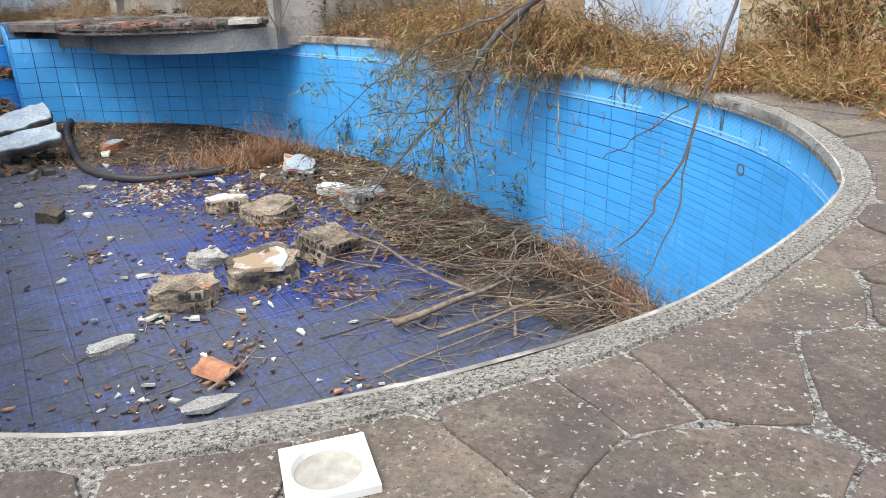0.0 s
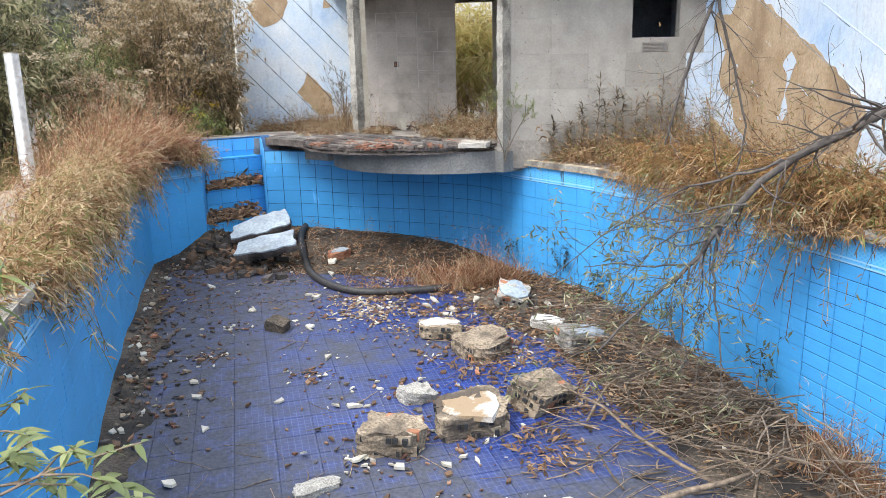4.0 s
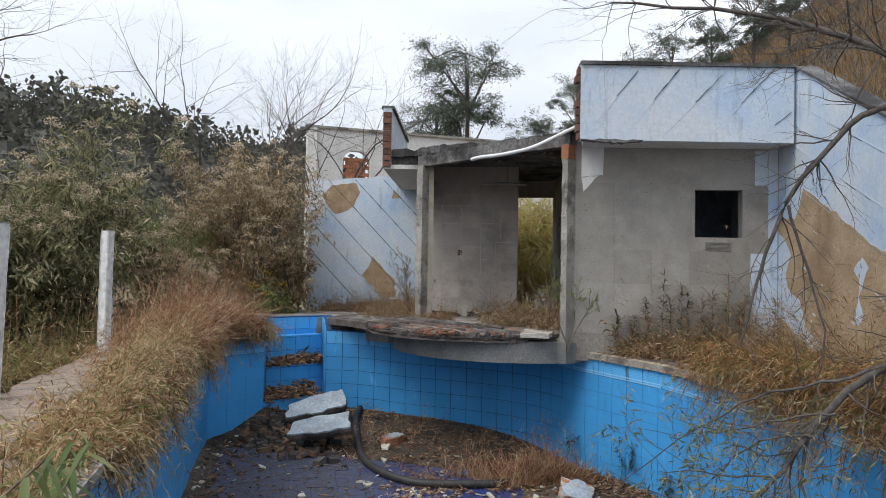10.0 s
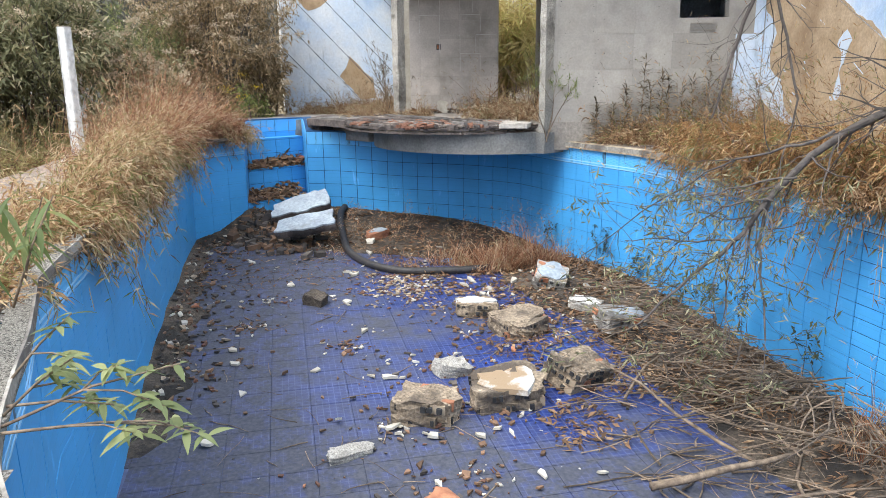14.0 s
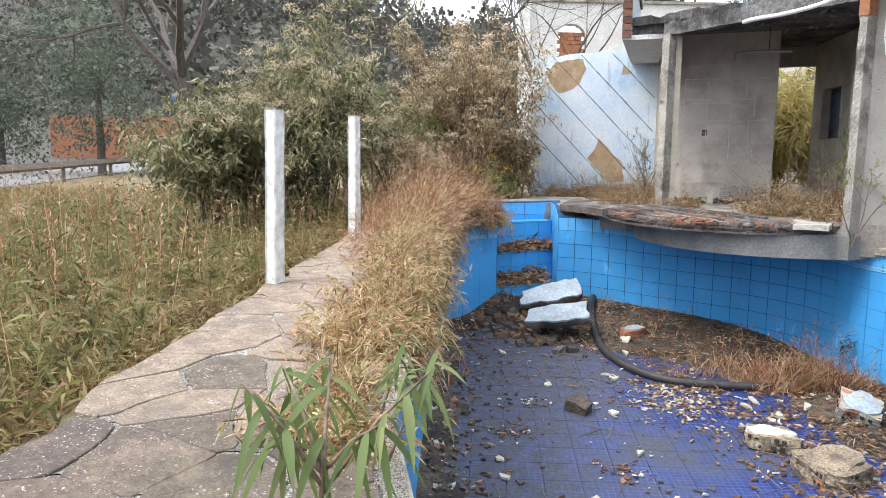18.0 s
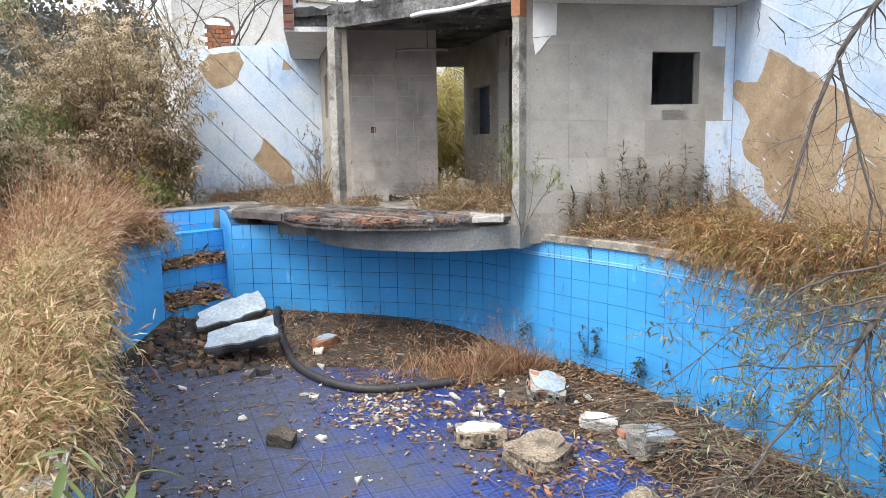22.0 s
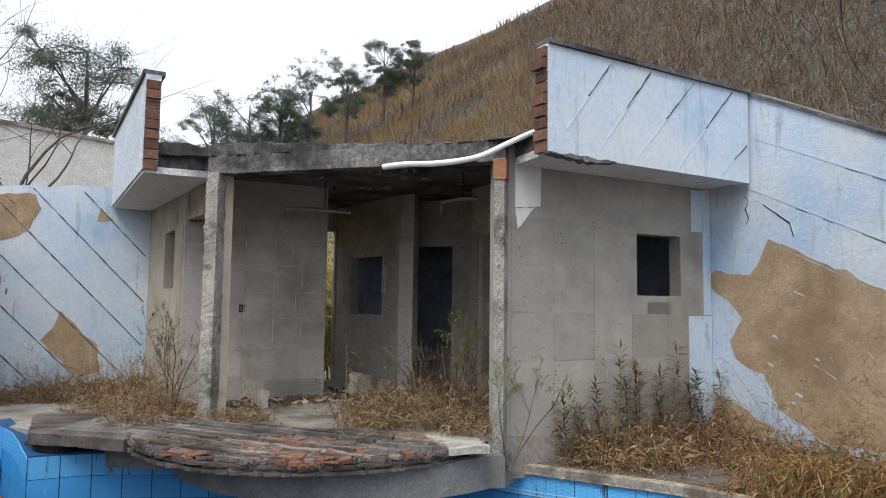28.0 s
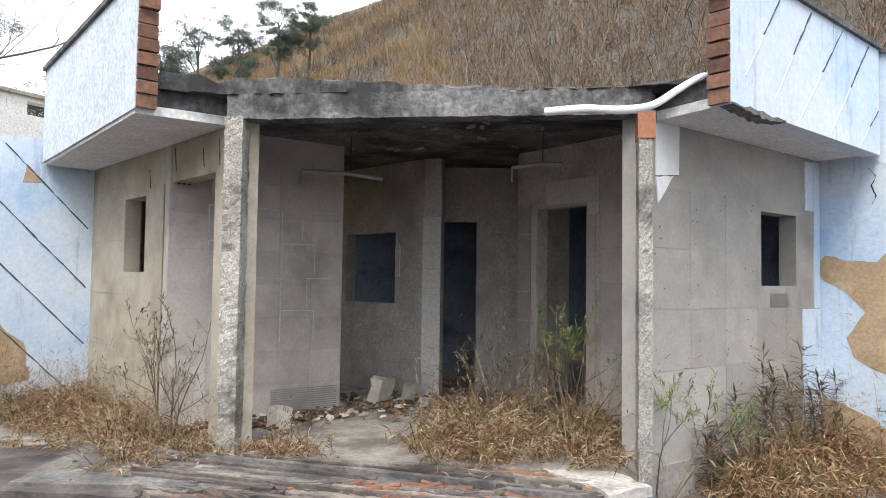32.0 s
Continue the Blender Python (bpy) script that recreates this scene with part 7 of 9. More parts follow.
def plant_field():
    rng = random.Random(41)
    spots, deep = [], []
    for _ in range(3900):
        r = rng.random() ** 1.35
        a, b = rng.uniform(-11, 12), -6.30 - r * 16
        far = b < -10.5
        (deep if far else spots).append((gz(a, b), 8 if far else 11, rng.uniform(0.22, 0.62), 0.95, (0.006 + 0.006 * r) if far else 0.006, 0.5, wild(rng)))
    for _ in range(500):
        a = rng.uniform(-11, 3)
        spots.append((gz(a, -6.30 - abs(rng.gauss(0, 0.25))), 14, rng.uniform(0.2, 0.42), 1.0, 0.008, 0.6, A(0, 1) * 0.25))
    grass("field_grass", M["field"], "olive and straw field grass beside the walk", spots, 0.12)
    grass("far_field_grass", M["field"], "olive and straw grass further out in the field", deep)
    tall = []
    for _ in range(800):
        a, b = rng.uniform(-7, 6), -6.5 - rng.random() ** 1.3 * 6
        if noise.noise(Vector((a * 0.7, b * 0.7, 9))) > -0.05:
            tall.append((gz(a, b), 7, rng.uniform(0.4, 0.85), 0.5, 0.011, 0.25, wild(rng) * 0.4))
    grass("field_weeds", M["fieldweed"], "taller leafy olive weeds in the field", tall, 0.13)
    s = Soup()
    for _ in range(650):                                   # brown seed stalks standing above the field
        a, b = rng.uniform(-6, 9), -6.5 - rng.random() ** 1.2 * 9
        p = gz(a, b)
        h = rng.uniform(0.45, 0.95)
        q = p + Vector((rng.gauss(0, 0.08), rng.gauss(0, 0.08), h))
        s.add(*tube_data([p, p.lerp(q, 0.6), q], [0.003, 0.0025, 0.002], 3, False))
        for _ in range(9):
            c = p.lerp(q, rng.uniform(0.45, 1.0))
            s.add(*leaf_data(c, Vector((rng.uniform(-1, 1), rng.uniform(-1, 1), 0.8)).normalized(), Vector((0, 0, 1)), rng.uniform(0.03, 0.08), 0.008))
    tagged(s.make("seed_stalks", M["red_grass"]), "brown seed stalks standing in the field", "grass", "", "stuff")


plant_field()


def grow(rng, p, d, ln, r, depth, wood, tips, bend=0.25, kids=(2, 3), shrink=0.72, lift=0.1, sides=5):
    """A limb with its side shoots; gathers tubes into wood and end points into tips."""
    n = 4
    pts, rad = [p], [r]
    q = p.copy()
    for i in range(n):
        d = (d + Vector((rng.gauss(0, bend), rng.gauss(0, bend), rng.gauss(0, bend) + lift)) * 0.5).normalized()
        q = q + d * ln / n
        pts.append(q.copy())
        rad.append(r * (1 - 0.42 * (i + 1) / n))
    wood.add(*tube_data(pts, rad, sides if r > 0.012 else 3, False))
    if depth == 0:
        tips.append((q, d))
        return
    for k in range(rng.randint(*kids)):
        i = rng.randint(2, n)
        side = Vector((rng.gauss(0, 1), rng.gauss(0, 1), rng.gauss(0, 0.7) + lift)).normalized()
        grow(rng, pts[i], (d * 0.75 + side * 0.75).normalized(), ln * shrink * rng.uniform(0.75, 1.15), rad[i] * 0.62, depth - 1, wood, tips, bend, kids, shrink, lift, sides)
    grow(rng, q, d, ln * shrink, rad[-1] * 0.9, depth - 1, wood, tips, bend, kids, shrink, lift, sides)


def bare_tree(x, y, z, h, seed, label, r=0.09, depth=5, lean=(0, 0), lift=0.05):
    rng = random.Random(seed)
    t = thing("bare_tree", label, "tree", "leafless trees", (x, y, z))
    wood, tips = Soup(), []
    trunk = Soup()
    top = Vector((lean[0], lean[1], h * 0.30))
    trunk.add(*tube_data([Vector((0, 0, -0.1)), top * 0.35 + Vector((0.05, 0.02, 0)), top * 0.7, top], [r * 1.25, r, r * 0.9, r * 0.8], 8, False))
    for k in range(4):
        u = k * 1.57 + rng.uniform(-0.4, 0.4)
        grow(rng, top * rng.uniform(0.8, 1.0), Vector((math.cos(u) * 0.95, math.sin(u) * 0.95, 1)).normalized(), h * 0.235, r * 0.62, depth - 1, wood, tips, 0.28, (2, 2), 0.74, lift)
    trunk.make("trunk", M["bark"], t)
    wood.make("crown", M["bark"], t, "fine leafless twigs")
    return t


bare_tree(-7.55, 3.35, 0.0, 7.4, 6, "leafless grey tree behind the pale blue wall", 0.06, 6)
bare_tree(-10.6, 3.0, 0.0, 8.2, 9, "leafless slender tree beyond the bushes", 0.09, 6, (0.3, -0.2))


def leaning_tree():
    """The bare tree on the far bank whose limbs reach over the pool."""
    rng = random.Random(12)
    t = thing("leaning_tree", "dark leafless tree on the bank with limbs over the pool", "tree", "leafless trees")
    limbs = [
        ([(7.0, -2.2, -0.1), (6.7, -2.2, 0.8), (6.1, -2.15, 1.6), (5.2, -2.05, 2.2), (4.38, -2.0, 2.43)], 0.11, 0.055, "trunk"),
        ([(4.38, -2.0, 2.43), (3.68, -1.93, 3.04), (2.6, -1.84, 3.60), (1.24, -1.91, 3.95)], 0.045, 0.010, "limb"),
        ([(4.38, -2.0, 2.43), (3.79, -2.41, 2.45), (3.5, -2.6, 2.3), (3.08, -2.78, 1.7), (2.89, -2.89, 1.13), (2.75, -2.95, 0.51)], 0.035, 0.008, "limb"),
        ([(3.08, -2.77, 1.66), (3.21, -2.73, 1.13), (3.33, -2.74, 0.67), (3.30, -2.8, 0.3)], 0.014, 0.006, "limb"),
        ([(6.85, -2.2, 0.5), (5.8, -2.5, 0.95), (4.44, -2.9, 0.82), (4.12, -3.1, 0.67), (3.67, -3.24, 0.39), (3.27, -3.46, -0.08), (3.16, -3.48, -0.29), (2.88, -3.73, -0.6), (2.59, -4.05, -0.95)], 0.05, 0.007, "limb"),
        ([(3.32, -3.42, -0.02), (3.29, -3.44, -0.2), (3.29, -3.51, -0.47), (3.41, -3.68, -1.03)], 0.016, 0.006, "limb"),
        ([(6.4, -2.2, 1.3), (5.9, -3.4, 1.9), (5.3, -5.2, 1.6), (4.95, -6.5, 0.85), (4.92, -6.71, 0.61), (4.8, -6.84, 0.18), (4.67, -7.0, -0.07), (4.57, -7.05, -0.2)], 0.013, 0.0025, "limb"),
        ([(4.8, -6.84, 0.18), (4.75, -6.98, -0.13), (4.67, -7.08, -0.29)], 0.0038, 0.002, "limb"),
        ([(4.8, -6.83, 0.28), (4.65, -6.85, 0.17), (4.5, -6.86, 0.07)], 0.003, 0.0015, "limb"),
        ([(5.6, -2.1, 2.0), (4.9, -1.6, 2.9), (4.2, -1.2, 3.6), (3.2, -0.9, 4.3)], 0.04, 0.010, "limb"),
        ([(6.1, -2.15, 1.6), (6.0, -2.0, 2.6), (5.6, -1.6, 3.6), (5.3, -1.5, 4.6)], 0.05, 0.012, "limb"),
    ]
    limbs += [([(6.1, -2.15, 1.6), (5.6, -2.3, 2.7), (4.7, -2.5, 3.4), (3.6, -2.6, 3.8)], 0.04, 0.008, "limb"),
              ([(5.6, -2.1, 2.0), (5.3, -2.9, 2.9), (4.8, -3.6, 3.4), (4.2, -4.2, 3.7)], 0.03, 0.006, "limb"),
              ([(6.0, -2.0, 2.6), (5.4, -1.2, 3.4), (4.9, -0.4, 4.0), (4.5, 0.2, 4.3)], 0.035, 0.008, "limb")]
    limbs += [
              ([(3.7, -3.48, 0.46), (3.39, -3.47, 0.34), (2.96, -3.51, 0.2), (2.58, -3.54, -0.07), (2.0, -3.74, -0.56)], 0.012, 0.003, "limb"),
              ([(3.14, -3.52, -0.33), (2.85, -3.54, -0.39), (2.59, -3.6, -0.38), (2.32, -3.64, -0.42)], 0.009, 0.003, "limb"),
              ([(3.48, -3.49, 0.13), (3.23, -3.48, 0.09), (2.85, -3.47, -0.05), (2.4, -3.51, -0.16)], 0.01, 0.003, "limb"),
              ([(3.35, -3.48, -0.03), (3.06, -3.48, -0.1), (2.83, -3.51, -0.25), (2.69, -3.55, -0.52), (2.56, -3.63, -0.84)], 0.008, 0.003, "limb"),
              ([(3.12, -3.52, -0.36), (3.1, -3.63, -0.57), (3.11, -3.7, -0.81), (3.19, -3.77, -1.07)], 0.009, 0.003, "limb"),
              ]
    twigs, tips = Soup(), []
    for pts, r0, r1, nm in limbs:
        pts = [Vector(p) for p in pts]
        fine = []
        for i in range(len(pts) - 1):
            p0, p1, p2, p3 = [pts[min(max(i + k, 0), len(pts) - 1)] for k in (-1, 0, 1, 2)]
            for k in range(4):
                s = k / 4
                q = 0.5 * (2 * p1 + (p2 - p0) * s + (2 * p0 - 5 * p1 + 4 * p2 - p3) * s * s + (3 * p1 - p0 - 3 * p2 + p3) * s ** 3)
                fine.append(q + Vector((rng.gauss(0, 1), rng.gauss(0, 1), rng.gauss(0, 1))) * 0.008)
        fine.append(pts[-1])
        m = len(fine) - 1
        v, f = tube_data(fine, [r0 + (r1 - r0) * i / m for i in range(m + 1)], 7, False)
        mesh(nm, v, f, M["bark"], t, smooth=True)
        high = max(p.z for p in pts) > 2.9
        if r0 > 0.0075 and nm == "limb":
            for _ in range(int(4 + (11 if high else 7) * sum((fine[i + 1] - fine[i]).length for i in range(m)))):
                i = rng.randint(m // 4, m)
                if fine[i].y < -4.6:
                    continue
                d = (fine[min(i + 1, m)] - fine[max(i - 1, 0)]).normalized()
                side = Vector((rng.gauss(0, 1), rng.gauss(0, 1), rng.gauss(0, 1))).normalized()
                grow(rng, fine[i], (d * 0.8 + side).normalized(), rng.uniform(0.25, 0.62) if high else rng.uniform(0.15, 0.42), (r0 + (r1 - r0) * i / m) * 0.30 + 0.002, 3 if high else 2, twigs, tips, 0.3, (1, 2), 0.72, 0.0, 4)
    twigs.make("brushwood", M["bark"], t, "fine dark twigs")
    leaves = Soup()
    for p, d in tips:
        if p.z < 0.2 and rng.random() < 0.75:
            for _ in range(4):
                e = Vector((rng.gauss(0, 0.6), rng.gauss(0, 0.6), rng.uniform(-1.0, 0.1))).normalized()
                leaves.add(*leaf_data(p + d * rng.uniform(-0.12, 0.02), e, Vector((rng.gauss(0, 1), rng.gauss(0, 1), 0.5)), rng.uniform(0.05, 0.11), 0.007))
    leaves.make("leaves", M["bush"], t, "few narrow grey-green leaves")


leaning_tree()


def bush(x, y, h, w, seed, label, leaf, n, bloom=0.0, size=(0.10, 0.22), base=None, wide=0.12, stems=14):
    """A shrub of many shoots clothed with narrow hanging leaves, some with pale flower heads."""
    rng = random.Random(seed)
    z = ground_z(x, y) if base is None else base
    t = thing("bush", label, "bush", "bushes along the walk", (x, y, z))
    wood, tips = Soup(), []
    for k in range(stems):
        u = rng.uniform(0, 6.283)
        sp = rng.uniform(0.10, 0.85) * w / h
        grow(rng, Vector((rng.gauss(0, 0.12), rng.gauss(0, 0.12), -0.05)), Vector((math.cos(u) * sp, math.sin(u) * sp, 1)).normalized(), h * rng.uniform(0.26, 0.42), 0.020, 2, wood, tips, 0.22, (2, 3), 0.66, 0.10, 4)
    for _ in range(40):                                    # low side shoots fill the foot
        u, k = rng.uniform(0, 6.283), rng.random() ** 0.6 * w * 0.62
        tips.append((Vector((math.cos(u) * k, math.sin(u) * k, h * rng.uniform(0.12, 0.60))), Vector((math.cos(u) * 0.5, math.sin(u) * 0.5, 1)).normalized()))
    wood.make("branchwork", M["bark"], t)
    leaves, flowers = Soup(), Soup()
    per = max(6, int(n / max(1, len(tips))))
    for p, d in tips:
        r = rng.uniform(0.04, 0.085) * h / 2.6
        for _ in range(int(per * rng.uniform(0.5, 1.5))):
            c = p - d * rng.random() ** 1.5 * h * 0.14 + Vector((rng.gauss(0, 1), rng.gauss(0, 1), rng.gauss(0, 0.8))) * r
            if c.z < 0.12:
                continue
            e = (d * 0.2 + Vector((rng.gauss(0, 0.8), rng.gauss(0, 0.8), rng.gauss(-0.75, 0.6)))).normalized()
            ln = rng.uniform(*size)
            leaves.add(*flat_leaf(c, e, Vector((rng.gauss(0, 1), rng.gauss(0, 1), 1)), ln, ln * wide * rng.uniform(0.7, 1.2)))
        if bloom and p.z > h * 0.35 and rng.random() < bloom:
            c = p + d * 0.06
            for _ in range(70):
                o = Vector((rng.gauss(0, 1), rng.gauss(0, 1), rng.gauss(0, 0.5))) * 0.055
                flowers.add(*flat_leaf(c + o, Vector((rng.gauss(0, 1), rng.gauss(0, 1), 0.6)).normalized(), Vector((rng.gauss(0, 1), rng.gauss(0, 1), 1)), rng.uniform(0.02, 0.05), 0.012))
    leaves.make("foliage", leaf, t)
    if flowers.v:
        tagged(flowers.make("bloom", M["bloom"], t, "faded cream flower heads"), kind="stuff")
    return t


SMALL, LONG = (0.07, 0.15), (0.09, 0.18)
bush(-7.0, -3.15, 4.7, 1.45, 1, "tall grey-green flowering bush behind the white posts", M["bush"], 13500, 0.85, LONG)
bush(-7.55, 0.95, 4.5, 1.25, 2, "tall brownish bush with faded flower heads beside the blue wall", M["brownbush"], 21000, 0.95, (0.06, 0.12), wide=0.14)
bush(-7.4, -3.95, 3.1, 1.4, 3, "spreading grey-green flowering bush in the field", M["bush"], 9500, 0.5, LONG)
bush(-8.4, -0.75, 3.4, 1.4, 4, "light green feathery bush between taller bushes", M["freshbush"], 11000, 0.05, (0.06, 0.14), wide=0.07)
bush(-6.75, 1.15, 2.3, 1.0, 5, "low brown-green bush at the blue wall's end", M["brownbush"], 6000, 0.3, SMALL)
bush(-9.6, 1.4, 3.0, 1.6, 8, "brown-green bush behind the walk's end", M["brownbush"], 8000, 0.5, SMALL)
bush(-6.55, 0.45, 1.1, 0.7, 6, "low green bush with yellow flowers at the wall", M["green"], 1800, 0.0, (0.06, 0.13))
bush(-7.1, -4.9, 2.9, 2.0, 7, "low spreading olive bush at the field's edge", M["bush"], 10000, 0.2, LONG)
bush(-6.9, -1.6, 2.3, 1.1, 9, "olive bush with cream flower heads behind the grass", M["bush"], 4200, 0.7, LONG)
bush(7.4, -3.7, 2.2, 1.3, 10, "dry straw-coloured bush at the bank's end", M["bank"], 9000, 0.0, (0.05, 0.12), wide=0.07)
bush(6.3, -3.0, 1.5, 1.0, 12, "dry straw-coloured bush on the bank", M["bank"], 6000, 0.0, (0.05, 0.11), wide=0.07)
bush(-3.9, 5.9, 3.6, 1.1, 14, "yellow-green canes behind the back doorway", M["yellow"], 6000, 0.0, (0.2, 0.5), 0.0, 0.05)
bush(-4.6, 5.3, 3.6, 1.1, 15, "yellow-green canes behind the back doorway", M["yellow"], 6000, 0.0, (0.2, 0.5), 0.0, 0.05)
bush(-3.2, 6.6, 3.6, 1.1, 17, "yellow-green canes behind the back doorway", M["yellow"], 6000, 0.0, (0.2, 0.5), 0.0, 0.05)


def yellow_flowers():
    s, rng = Soup(), random.Random(3)
    for cx, cy, cz in ((-6.5, 0.35, 0.95), (-6.35, 0.6, 0.72), (-6.7, 0.15, 0.7), (-6.4, 0.25, 0.55)):
        for _ in range(40):
            c = Vector((cx, cy, cz)) + Vector((rng.gauss(0, 1), rng.gauss(0, 1), rng.gauss(0, 0.6))) * 0.06
            s.add(*leaf_data(c, Vector((rng.gauss(0, 1), rng.gauss(0, 1), 0.4)).normalized(), Vector((0, 0, 1)), 0.035, 0.014))
    m = mat_leaf("yellow_petal", [(0, (0.62, 0.40, 0.02)), (1, (0.80, 0.60, 0.05))])
    ob = s.make("flower_heads", m, bpy.data.objects["bush.006"], "bright yellow flower heads")
    tagged(ob, "bright yellow flower heads", kind="stuff")
    ob.matrix_parent_inverse = Matrix.Translation(-bpy.data.objects["bush.006"].location)


yellow_flowers()


def whorl_shoot(name, base, tips, label, seed, n, size, mat, droop=0.5, stem=0.006, ratio=0.068, first=0.35, ang0=0.0):
    """A leafy shoot that forks to its tips, with long pointed leaves."""
    rng = random.Random(seed)
    t = thing(name, label, "plant", "leafy shoots at the pool rim", base)
    origin = Vector(base)
    runs = []
    for k, tip in enumerate(tips):
        e = Vector(tip) - origin
        p = Vector((0, 0, 0)) if k == 0 else runs[0][0][0].lerp(runs[0][0][1], rng.uniform(0.5, 1.0))
        runs.append(([p, p.lerp(e, 0.5) + Vector((0, 0, 0.05 * e.length)), e], stem * (1.0 if k == 0 else 0.7)))
    for pts, r in runs:
        v, f = tube_data(pts, [r, r * 0.8, r * 0.45], 6)
        mesh("stem", v, f, M["wood"], t, smooth=True)
    s = Soup()
    for pts, r in runs:
        for k in range(n):
            u = first + (1 - first) * (k + 1) / n
            p = pts[0].lerp(pts[1], u * 2) if u < 0.5 else pts[1].lerp(pts[2], u * 2 - 1)
            ang = k * 2.4 + ang0 + rng.uniform(-0.4, 0.4)
            d = Vector((math.cos(ang), math.sin(ang), rng.uniform(-droop, 0.45 - droop * 0.3))).normalized()
            ln = rng.uniform(*size) * (0.75 if k == n - 1 else 1)
            w = ln * ratio * rng.uniform(0.85, 1.15)
            side = d.cross(Vector((rng.gauss(0, 0.25), rng.gauss(0, 0.25), 1))).normalized()
            rows = 6
            o = len(s.v)
            for i in range(rows + 1):
                x = i / rows
                c = p + d * ln * x + Vector((0, 0, -droop * ln * 0.75 * x * x))
                ww = w * math.sin(math.pi * min(1, 0.06 + 0.94 * x) ** 0.85) if x < 1 else 0.0005
                s.v.extend((c - side * ww + Vector((0, 0, ww * 0.35)), c, c + side * ww + Vector((0, 0, ww * 0.35))))
            for i in range(rows):
                q = o + i * 3
                s.f.extend(((q, q + 1, q + 4, q + 3), (q + 1, q + 2, q + 5, q + 4)))
    s.make("foliage", mat, t, smooth=True)


whorl_shoot("willow_shoot", (1.53, -8.20, -0.06), ((1.42, -8.08, 0.50), (1.66, -7.88, 0.49), (1.16, -8.10, 0.42), (1.36, -8.33, 0.46), (1.25, -8.20, 0.24), (1.60, -8.02, 0.34)), "young willow-leaved sapling at the coping edge", 3, 11, (0.11, 0.19), M["sapling"], 1.0, 0.010, 0.085, 0.42)
RIMLEAF = (0.05, 0.095)
for k, (base, tips) in enumerate((
        ((2.02, -8.17, -0.09), ((2.20, -8.03, 0.09), (2.10, -8.02, 0.02), (2.06, -7.96, -0.06))),
        ((2.08, -8.20, -0.09), ((2.42, -7.84, 0.05), (2.30, -7.96, 0.06), (2.46, -7.93, -0.04))),
        ((1.95, -8.13, -0.09), ((2.23, -7.94, -0.09), (2.12, -7.90, -0.12))),
        ((2.12, -8.22, -0.09), ((2.33, -7.75, -0.22), (2.42, -7.98, -0.12), (2.56, -7.86, -0.14))),
        ((1.80, -8.04, -0.08), ((1.90, -7.86, 0.12), (1.98, -7.92, 0.0))))):
    whorl_shoot("leafy_shoot", base, tips, "broad-leaved green shoot leaning over the pool rim", 5 + k, 12, RIMLEAF, M["rimleaf"], 0.35, 0.005, 0.15, 0.62, k * 0.7)
whorl_shoot("leafy_shoot", (1.20, -7.72, -0.02), ((1.30, -7.55, 0.42), (1.16, -7.60, 0.3)), "narrow-leaved green shoot at the pool rim", 18, 12, (0.10, 0.17), M["sapling"], 0.6, 0.006, 0.075)
whorl_shoot("leafy_shoot", (0.82, -7.48, -0.02), ((0.92, -7.40, 0.36),), "narrow-leaved green shoot at the pool rim", 9, 14, (0.10, 0.17), M["sapling"], 0.6, 0.006, 0.075)


